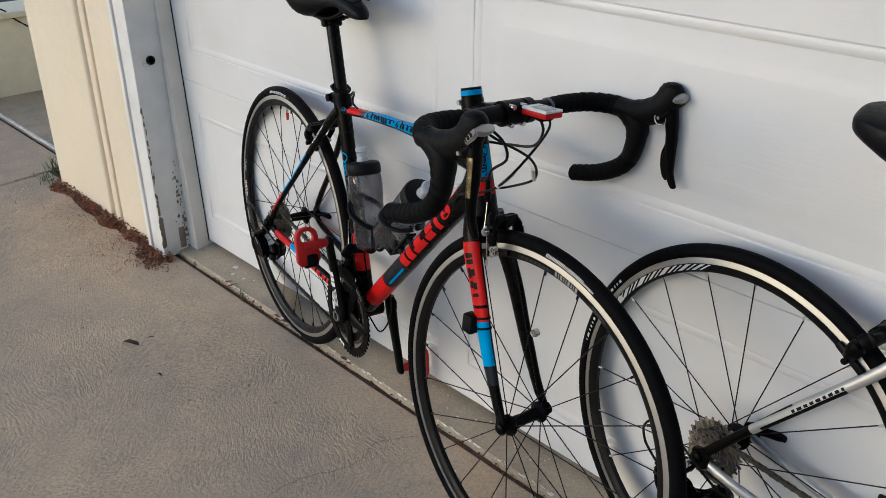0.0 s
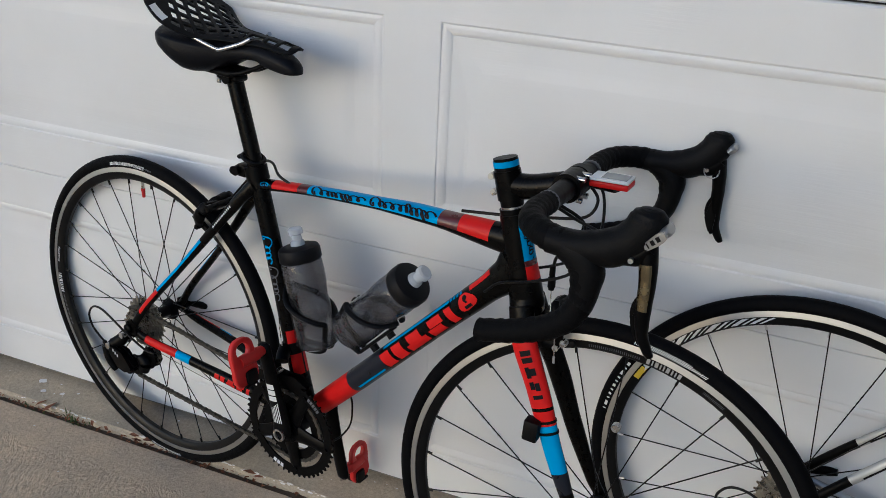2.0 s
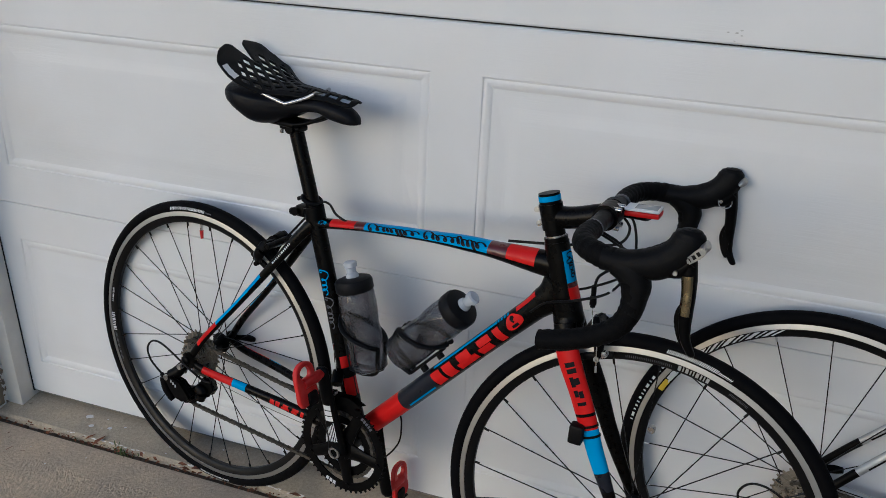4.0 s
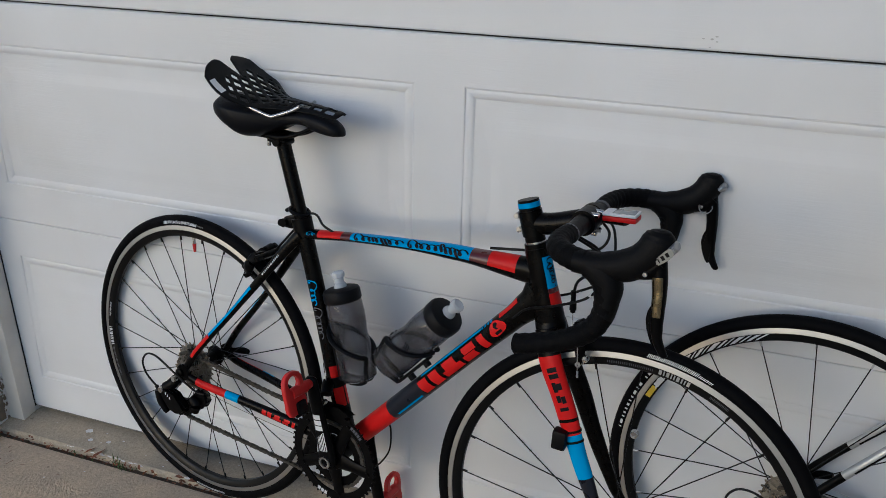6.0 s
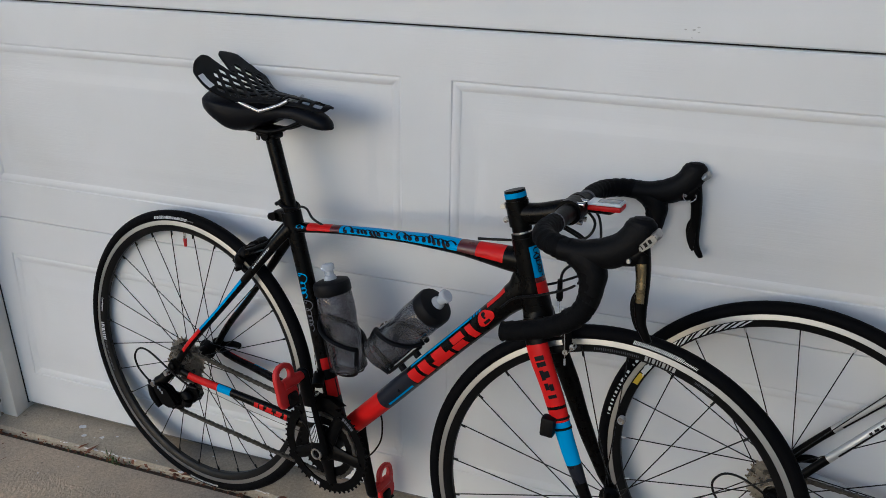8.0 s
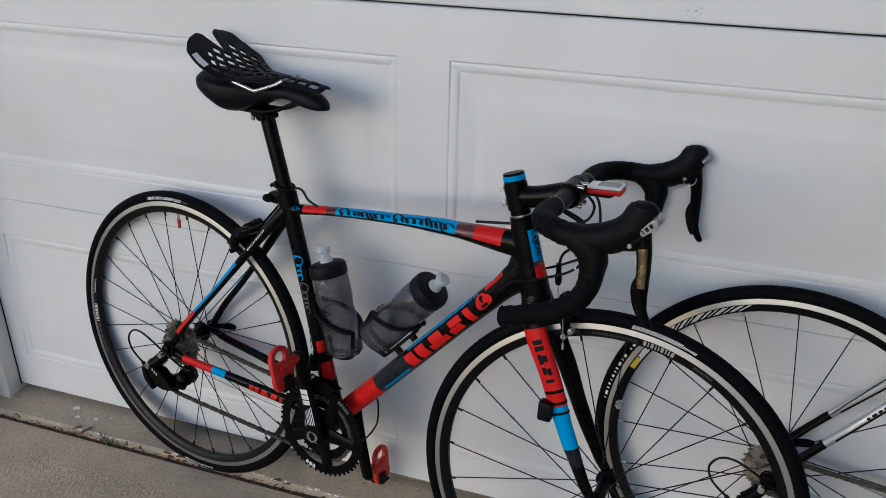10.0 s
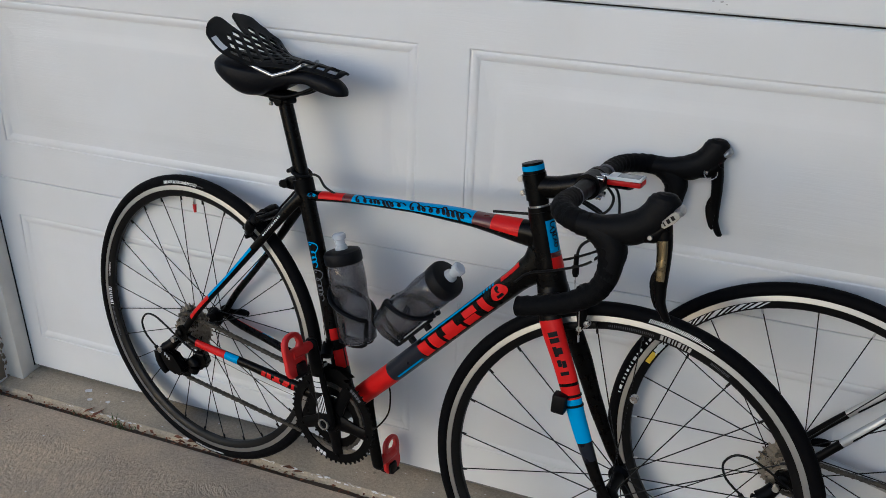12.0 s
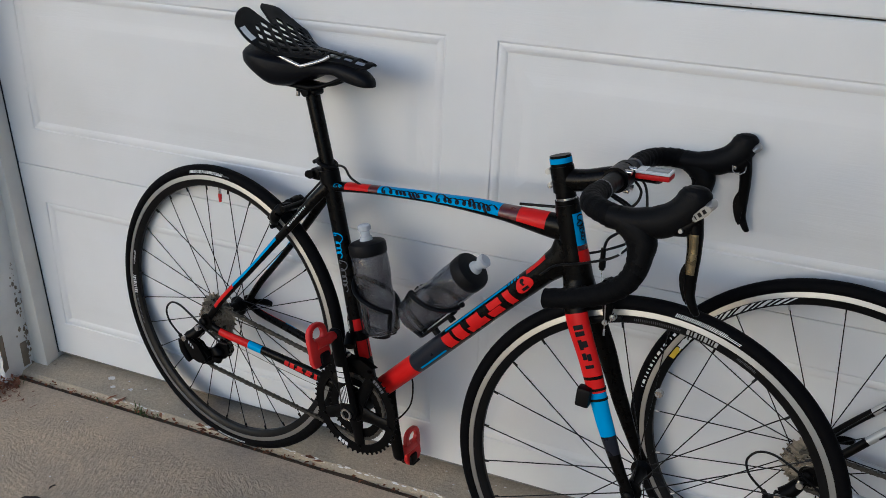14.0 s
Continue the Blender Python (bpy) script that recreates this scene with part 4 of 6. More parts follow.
def caliper(root, m, reach, label, lean=0.0):
    """A dual-pivot rim brake about a pivot bolt at the origin: x forward, z up, pads reach below."""
    arm = part("brake_caliper", shift(joined(
        tube([(0.0, 0.004, 0.010), (0.004, 0.025, 0.006), (0.004, 0.031, -0.016), (0.002, 0.025, -reach + 0.006)], [(0.008, 0.010), (0.008, 0.012), (0.008, 0.012), (0.006, 0.009)], 5, n=12),
        tube([(0.006, -0.002, 0.014), (0.010, -0.026, 0.010), (0.010, -0.033, -0.014), (0.004, -0.027, -reach + 0.006)], [(0.008, 0.009), (0.008, 0.010), (0.006, 0.009), (0.005, 0.007)], 5, n=12),
        tube([(0.010, -0.034, 0.010), (0.011 + 0.4 * lean, -0.031, 0.020 + 0.3 * lean), (0.012 + lean, -0.026, 0.028 + 0.6 * lean)], [(0.008, 0.009), 0.007, 0.005], 4, n=10),
        box(-0.008, 0.012, -0.030, 0.030, 0.000, 0.018, 0.006),
    ), m), PARTS_BLACK, root, label)
    bolt = revolve([(0.0, 0), (0.0075, 0), (0.0075, 0.004), (0.0, 0.005)], 16, closed=False)
    bolt.transform(m @ Matrix.Translation((0.012, 0, 0.006)) @ Matrix.Rotation(radians(-90), 4, "Z"))
    part("pivot_bolt", bolt, PARTS_BLACK, arm)
    for s in (-1, 1):
        pad = box(-0.026, 0.026, s * 0.0105 if s > 0 else -0.0185, 0.0185 if s > 0 else -0.0105, -reach - 0.005, -reach + 0.006, 0.003)
        part("brake_pad", shift(pad, m), PLASTIC, arm)
        nut = rod((0, s * 0.017, -reach), (0, s * 0.031, -reach), 0.0048, 12)
        part("pad_bolt", shift(nut, m), STEEL if s < 0 else PARTS_BLACK, arm)
    part("cable_stub", shift(rod((0.012, -0.030, 0.016), (0.012, -0.034, -0.040), 0.0009, 6), m), STEEL, arm, "bare brake wire end")
    return arm


def smoothed(rows, n):
    """Rows of numbers with n - 1 more between each two, on a curve through them."""
    out = []
    for i in range(len(rows) - 1):
        a, b, c, d = rows[max(i - 1, 0)], rows[i], rows[i + 1], rows[min(i + 2, len(rows) - 1)]
        for k in range(n):
            t = k / n
            out.append(tuple(0.5 * (2 * q + (r - p) * t + (2 * p - 5 * q + 4 * r - w) * t * t + (3 * q - p - 3 * r + w) * t ** 3) for p, q, r, w in zip(a, b, c, d)))
    return out + [rows[-1]]


def saddle(root, m, rails=PARTS_BLACK, label="smooth black saddle"):
    """A road saddle; x forward from its tail, z up; the nose at 0.30."""
    bm = bmesh.new()
    rows = []
    st = [(0.000, 0.026, 0.000, 0.012), (0.005, 0.044, 0.002, 0.022), (0.018, 0.060, 0.003, 0.030), (0.045, 0.068, 0.002, 0.043), (0.075, 0.066, -0.001, 0.053), (0.11, 0.056, -0.004, 0.047), (0.145, 0.041, -0.005, 0.032), (0.18, 0.030, -0.004, 0.019), (0.215, 0.025, -0.003, 0.016), (0.236, 0.0240, -0.005, 0.021), (0.262, 0.0220, -0.009, 0.021), (0.280, 0.0185, -0.014, 0.017), (0.292, 0.0130, -0.019, 0.011), (0.298, 0.0060, -0.024, 0.005)]
    n = 28
    for x, hw, zt, deep in smoothed(st, 4):
        row = []
        for k in range(n):
            a = 2 * math.pi * k / n
            c, s = math.cos(a), math.sin(a)
            y = hw * math.copysign(abs(c) ** (0.75 if s > 0 else 0.55), c)
            z = zt + ((0.010 * s if s > 0 else 0.0) - 0.006 * c * c) * min(1.0, hw / 0.024) - (deep * abs(s) ** 0.75 if s < 0 else 0.0)
            row.append(bm.verts.new((x, y, z)))
        rows.append(row)
    for a, b in zip(rows, rows[1:]):
        for k in range(n):
            bm.faces.new((a[k], a[(k + 1) % n], b[(k + 1) % n], b[k]))
    bm.faces.new(rows[0])
    bm.faces.new(rows[-1])
    seat = part("saddle", shift(bm, m), LEATHER, root, label)
    for s in (-1, 1):
        rail = tube([(0.035, s * 0.030, -0.026), (0.06, s * 0.024, -0.045), (0.09, s * 0.022, -0.050), (0.15, s * 0.022, -0.048), (0.19, s * 0.018, -0.040), (0.245, s * 0.010, -0.016)], 0.0036, 5, n=10)
        part("rail", shift(rail, m), rails, seat, "black saddle rail")
    return seat


def crank(root, bb, angle, length=0.172):
    """Chainset: rings and spider, right and left arms. angle: of the right arm, from straight ahead, upwards."""
    at = Matrix.Translation(bb)
    big = part("chainring", shift(gear(50, 0.1035, 0.0985, 0.081, -0.0485, -0.0455), at), PARTS_BLACK, root, "black toothed outer chainring")
    part("chainring", shift(gear(34, 0.0705, 0.0655, 0.048, -0.0420, -0.0390), at), PARTS_BLACK, root, "black toothed inner chainring")
    spider = bmesh.new()
    for k in range(5):
        a = radians(angle + 36 + 72 * k)
        add(spider, Tube([(0.012 * math.cos(a), -0.05, 0.012 * math.sin(a)), (0.055 * math.cos(a), -0.046, 0.055 * math.sin(a)), (0.090 * math.cos(a), -0.0445, 0.090 * math.sin(a))], [(0.007, 0.019), (0.006, 0.013), (0.004, 0.013)], 3).mesh(n=10))
    add(spider, revolve([(0.0, -0.056), (0.026, -0.056), (0.030, -0.044), (0.0, -0.040)], 24, closed=False))
    part("spider", shift(spider, at), PARTS_BLACK, root, "black five-arm spider")
    for k in range(5):
        a = radians(angle + 36 + 72 * k)
        bolt = revolve([(0.0, -0.0505), (0.0048, -0.0505), (0.0048, -0.047), (0.0, -0.047)], 10, closed=False)
        part("ring_bolt", shift(bolt, at @ Matrix.Translation((0.086 * math.cos(a), 0, 0.086 * math.sin(a)))), PARTS_BLACK, big)
    part("maker_mark", shift(arc_marks([4.2, 4.2, 4.2], 1.2, 262, 0.088, 0.0965, -0.0492, -0.0492), at), WHITE_INK, big, "white printed bars")
    part("maker_mark", shift(arc_marks([3, 3, 3, 3, 3], 1.0, 62, 0.088, 0.0955, -0.0492, -0.0492), at), GREY_INK, big, "grey printed bars")
    part("bottom_bracket", shift(revolve([(0.0, -0.036), (0.021, -0.036), (0.021, 0.036), (0.0, 0.036)], 24, closed=False), at), PARTS_BLACK, root)
    out = []
    for side in (-1, 1):
        a = radians(angle if side < 0 else angle + 180)
        c, s = math.cos(a), math.sin(a)
        y0, y1 = side * 0.064, side * 0.076
        line = Tube([(-0.016 * c, y0, -0.016 * s), (0.0, y0, 0.0), (0.03 * c, y0, 0.03 * s), (0.10 * c, (y0 + y1) / 2, 0.10 * s), (length * c, y1, length * s), ((length + 0.012) * c, y1, (length + 0.012) * s)], [(0.006, 0.014), (0.011, 0.021), (0.010, 0.019), (0.008, 0.0155), (0.0075, 0.0145), (0.004, 0.008)], 4)
        arm = part("crank_arm", shift(line.mesh(n=16), at), PARTS_BLACK, root, "black alloy crank arm")
        if side < 0:
            part("axle_cap", shift(revolve([(0.0085, -0.0775), (0.0125, -0.0775), (0.0125, -0.073), (0.0085, -0.073)], 24), at), STEEL, arm, "steel axle ring")
            mk = bmesh.new()
            bars(line, mk, 0.43, [0.050, 0.050, 0.052], 0.010, 150, 212, 0.0008)
            part("maker_mark", shift(mk, at), WHITE_INK, arm, "white printed bars")
            mk = bmesh.new()
            for k in range(5):
                line.patch(mk, 0.20, 0.41 - 0.014 * k, 150 + 12 * k, 156 + 12 * k, 0, 0.0008)
            part("stripe", shift(mk, at), WHITE_INK, arm, "white pinstripes")
        out.append((Vector(bb) + Vector((length * c, y1, length * s)), arm, side))
    return out


def pedal(arm_at, side, root, tilt):
    """A red clipless pedal hanging from its axle, with an open front loop and a black clip."""
    body = part("pedal", pedal_body(side, arm_at, tilt), PEDAL_RED, root, "red clipless pedal")
    m = Matrix.Translation(arm_at) @ Matrix.Rotation(radians(tilt), 4, "Y")
    y = side * 0.052
    part("clip", shift(box(-0.020, 0.011, side * 0.045 - 0.013, side * 0.045 + 0.013, -0.044, -0.018, 0.006), m), PLASTIC, body, "black cleat clip")
    part("axle_boss", shift(rod((0, side * 0.004, 0), (0, side * 0.026, 0), 0.0085, 16, 0.0115), m), PEDAL_RED, body)
    part("spring_pin", shift(rod((0.008, y - 0.013, -0.043), (0.008, y + 0.013, -0.043), 0.003, 8), m), PLASTIC, body)


def keyhole(y):
    """The pedal's plate: a loop with an eye above a narrowing tongue, with rounded rims."""
    bm = bmesh.new()
    outer = [(0.0, 0.050), (0.008, 0.0485), (0.0145, 0.043), (0.0185, 0.034), (0.0200, 0.022), (0.0205, 0.010), (0.0200, 0.000), (0.0195, -0.014), (0.0205, -0.026), (0.0200, -0.038), (0.0150, -0.050), (0.0060, -0.054)]
    outer = [(a, 0.84 * b) for a, b in outer]
    outer = outer + [(-a, b) for a, b in outer[:0:-1]]
    rings = []
    for x, grow in ((-0.0055, -0.0022), (-0.0035, 0.0), (0.0035, 0.0), (0.0055, -0.0022)):
        big, eye = [], []
        for a, b in outer:
            d = Vector((a, b + 0.005))
            k = 1 + grow / d.length
            big.append(bm.verts.new((x, y + 1.32 * a * k, -0.005 + (b + 0.005) * k)))
            t = math.atan2(a, b - 0.020)
            eye.append(bm.verts.new((x, y + (0.0145 - grow) * math.sin(t), 0.020 + (0.0130 - grow) * math.cos(t))))
        rings.append((big, eye))
    m = len(outer)
    for i in range(m):
        j = (i + 1) % m
        for p, q in zip(rings, rings[1:]):
            bm.faces.new((p[0][i], p[0][j], q[0][j], q[0][i]))
            bm.faces.new((p[1][i], p[1][j], q[1][j], q[1][i]))
        for p in (rings[0], rings[-1]):
            bm.faces.new((p[0][i], p[0][j], p[1][j], p[1][i]))
    return bm


def pedal_body(side, arm_at, tilt):
    bm = bmesh.new()
    y = side * 0.052
    add(bm, rod((0, side * 0.020, 0), (0, side * 0.060, 0), 0.0115, 16, 0.0105))
    add(bm, keyhole(y))
    bm.transform(Matrix.Translation(arm_at) @ Matrix.Rotation(radians(tilt), 4, "Y"))
    return bm


def derailleur(root, label):
    """A rear derailleur under the rear axle: knuckle, outer link plate, cage and two jockey wheels."""
    body = part("rear_derailleur", joined(
        tube([(-0.010, -0.071, -0.018), (-0.020, -0.077, -0.032), (-0.034, -0.083, -0.042)], [(0.011, 0.012), (0.012, 0.013), (0.012, 0.012)], 4, n=14),
        extrude_shape([(-0.048, -0.046), (-0.040, -0.033), (-0.026, -0.034), (0.000, -0.050), (0.026, -0.060), (0.036, -0.072), (0.028, -0.086), (0.008, -0.094), (-0.014, -0.090), (-0.032, -0.072)], -0.095, -0.074, 0.006),
        tube([(-0.052, -0.086, -0.052), (-0.046, -0.088, -0.074), (-0.036, -0.086, -0.092), (-0.029, -0.084, -0.101)], [(0.009, 0.010), (0.008, 0.009), (0.007, 0.008), (0.006, 0.006)], 4, n=12),
        tube([(0.034, -0.072, -0.052), (0.044, -0.072, -0.062), (0.040, -0.072, -0.080)], [(0.010, 0.012), (0.011, 0.016), (0.009, 0.012)], 4, n=12),
    ), PARTS_BLACK, root, label)
    for y in (-0.0655, -0.0505):
        part("cage", extrude_shape([(0.050, -0.028), (0.066, -0.036), (0.072, -0.052), (0.062, -0.070), (0.034, -0.086), (0.012, -0.106), (-0.006, -0.107), (-0.016, -0.094), (-0.008, -0.076), (0.016, -0.064), (0.034, -0.044)], y - 0.001, y + 0.001, 0.0006), PARTS_BLACK, body, "black cage plate")
    for x, z in ((0.050, -0.050), (-0.002, -0.090)):
        part("jockey_wheel", shift(gear(11, 0.0205, 0.0165, 0.004, -0.062, -0.054), Matrix.Translation((x, 0, z))), PLASTIC, body, "black toothed jockey wheel")
    part("pivot_bolt", rod((-0.036, -0.097, -0.043), (-0.036, -0.092, -0.043), 0.0065, 14), STEEL, body, "steel bolt")
    part("axle_bolt", rod((-0.008, -0.084, -0.014), (-0.008, -0.074, -0.014), 0.0060, 14), STEEL, body, "steel bolt")
    part("adjuster", rod((-0.050, -0.084, -0.058), (-0.062, -0.084, -0.046), 0.0042, 10), PLASTIC, body, "black barrel adjuster")
    mk = bmesh.new()
    for k in range(3):
        add(mk, box(-0.022 + 0.006 * k, -0.0195 + 0.006 * k, -0.0956, -0.0950, -0.050 - 0.004 * k, -0.044 - 0.004 * k))
    part("maker_mark", mk, WHITE_INK, body, "white printed bars")
    return body


def handlebar(root, S, clamp, tape=TAPE):
    """Drop bar with tape, hoods, levers. S turns it with the fork; clamp: the middle of the bar."""
    cx, cz = clamp
    bar = part("handlebar", shift(tube([(cx, -0.12, cz), (cx, 0.0, cz), (cx, 0.12, cz)], [0.0125, 0.0155, 0.0125], 6, n=16), S), PARTS_BLACK, root, "black drop handlebar")
    for s in (-1, 1):
        pts = [(0.000, 0.085, 0.000), (0.001, 0.130, 0.002), (0.012, 0.172, 0.003), (0.040, 0.199, 0.003), (0.070, 0.205, 0.000), (0.0885, 0.206, -0.018), (0.0955, 0.206, -0.045), (0.0925, 0.206, -0.070), (0.0800, 0.206, -0.0915), (0.0555, 0.205, -0.110), (0.020, 0.204, -0.1265), (-0.026, 0.203, -0.1405)]
        line = Tube([(cx + x, s * y, cz + z) for x, y, z in pts], [0.0150, 0.0156, 0.0160, 0.0163, 0.0163, 0.0160, 0.0156, 0.0154, 0.0154, 0.0152, 0.0148, 0.0144], 6, free=True)
        # overlapping turns of tape
        bm = bmesh.new()
        n, turns = 18, 26
        rings = []
        for i in range(turns * 3 + 1):
            f = i / (turns * 3)
            lift = (0.0007, 0.0002, -0.0004)[i % 3]
            rings.append([bm.verts.new(line.point(min(1, f + 0.006 * math.sin(2 * math.pi * k / n)), 360 * k / n, lift)) for k in range(n)])
        for a, b in zip(rings, rings[1:]):
            for k in range(n):
                bm.faces.new((a[k], a[(k + 1) % n], b[(k + 1) % n], b[k]))
        bm.faces.new(rings[0])
        bm.faces.new(rings[-1])
        part("bar_tape", shift(bm, S), tape, bar, "matte black cushioned bar tape")
        part("finishing_tape", shift(rod((cx, s * 0.083, cz), (cx, s * 0.088, cz), 0.0158, 16), S), GREY_INK, bar)
        knob = [(0.046, 0.002, 0.0172, 0.0165), (0.074, 0.002, 0.0180, 0.0172), (0.098, 0.0045, 0.0182, 0.0205), (0.117, 0.010, 0.0182, 0.0225), (0.134, 0.021, 0.0180, 0.0220), (0.146, 0.035, 0.0175, 0.0222), (0.1515, 0.048, 0.0168, 0.0222), (0.1535, 0.0575, 0.0145, 0.0195), (0.1540, 0.0632, 0.0105, 0.0135), (0.1540, 0.0658, 0.0050, 0.0060)]
        hood = Tube([(cx + x, s * 0.204, cz + z) for x, z, _, _ in knob], [(w, h) for _, _, w, h in knob], 5, free=True)
        lever_unit = part("shifter", shift(hood.mesh(n=24), S), HOOD, root, "black rubber brake hood")
        neck = [(0.066, 0.000, 0.0176, 0.0176), (0.086, -0.008, 0.0185, 0.0225), (0.0975, -0.024, 0.0180, 0.0190), (0.0975, -0.044, 0.0168, 0.0168), (0.0950, -0.062, 0.0162, 0.0162), (0.0900, -0.078, 0.0150, 0.0150)]
        part("hood_root", shift(Tube([(cx + x, s * 0.205, cz + z) for x, z, _, _ in neck], [(w, h) for _, _, w, h in neck], 5, free=True).mesh(n=20), S), HOOD, lever_unit)
        # silver plate: a cheek on the outer side and a rounded end that wraps the front
        slope = Matrix.Translation((cx + 0.1650, s * 0.204, cz + 0.0385)) @ Matrix.Rotation(radians(-42), 4, "Y")
        cheek = [(-0.0165, -0.0075), (-0.0135, 0.0010), (0.0050, 0.0045), (0.0125, 0.0040), (0.0150, 0.0000), (0.0130, -0.0050), (0.0040, -0.0082)]
        lo, hi = sorted((s * 0.0120, s * 0.0190))
        part("name_plate", shift(joined(extrude_shape(cheek, lo, hi, 0.0022), Tube([(0.004, 0, -0.001), (0.010, 0, 0.000), (0.0150, 0, 0.0005), (0.0168, 0, 0.0005)], [(0.0165, 0.0060), (0.0168, 0.0072), (0.0140, 0.0062), (0.0070, 0.0030)], 4, free=True).mesh(n=18)), S @ slope), PLATE, lever_unit, "silver end plate")
        part("lever_body", shift(joined(tube([(cx + 0.132, s * 0.204, cz + 0.006), (cx + 0.148, s * 0.2045, cz + 0.011), (cx + 0.160, s * 0.205, cz + 0.024)], [(0.0125, 0.012), (0.0135, 0.013), (0.012, 0.011)], 4, n=14)), S), PARTS_BLACK, lever_unit, "black lever bracket")
        mk = bmesh.new()
        for k, (a, w) in enumerate(((-0.0105, 0.0014), (-0.0055, 0.0042), (0.0015, 0.0042))):
            add(mk, box(a, a + w, s * 0.0193 - 0.0004, s * 0.0193 + 0.0004, -0.0052 + 0.0006 * k, 0.0005 + 0.0006 * k), slope)
        part("maker_mark", shift(mk, S), INK, lever_unit, "dark printed bars")
        blade = Tube([(cx + x, s * y, cz + z) for x, y, z in ((0.156, 0.205, 0.026), (0.161, 0.206, 0.004), (0.1645, 0.208, -0.020), (0.1660, 0.210, -0.044), (0.1680, 0.211, -0.064), (0.1715, 0.211, -0.081), (0.1790, 0.211, -0.095), (0.1835, 0.211, -0.1010), (0.1845, 0.211, -0.1030))], [(0.0110, 0.0110), (0.0112, 0.0105), (0.0105, 0.0095), (0.0090, 0.0090), (0.0078, 0.0080), (0.0070, 0.0066), (0.0064, 0.0056), (0.0052, 0.0044), (0.0020, 0.0018)], 6)
        part("brake_lever", shift(blade.mesh([(0.16, 0.56, 140, 226, 1)] if s < 0 else [], 20), S), [PARTS_BLACK, BRONZE], lever_unit, "brake lever, black with a polished bronze upper face")
        outline = [(0.162, 0.002), (0.157, -0.022), (0.1505, -0.035), (0.1455, -0.0415), (0.1432, -0.0500), (0.1436, -0.0590), (0.1475, -0.0675), (0.1530, -0.0775), (0.1600, -0.0870), (0.1675, -0.0940), (0.1725, -0.0860), (0.1695, -0.0600), (0.1675, -0.0300), (0.1665, 0.0000)]
        paddle = extrude_shape([(cx + 0.053 + 0.69 * x, cz + z) for x, z in outline], s * 0.2070 - 0.0040, s * 0.2070 + 0.0040, 0.0020)
        part("shift_paddle", shift(paddle, S), PARTS_BLACK, lever_unit, "black shift paddle")
        part("pivot_bolt", shift(rod((cx + 0.1445, s * 0.190, cz + 0.008), (cx + 0.1445, s * 0.2225, cz + 0.008), 0.0030, 12), S), STEEL, lever_unit)
        if s > 0:
            arc = [(cx + 0.152 + 0.011 * math.cos(radians(a)), 0.186, cz + 0.010 + 0.011 * math.sin(radians(a))) for a in range(170, 400, 30)]
            part("return_spring", shift(sweep(arc, 0.0008, 8, 3), S), STEEL, lever_unit, "steel spring wire")
    return bar


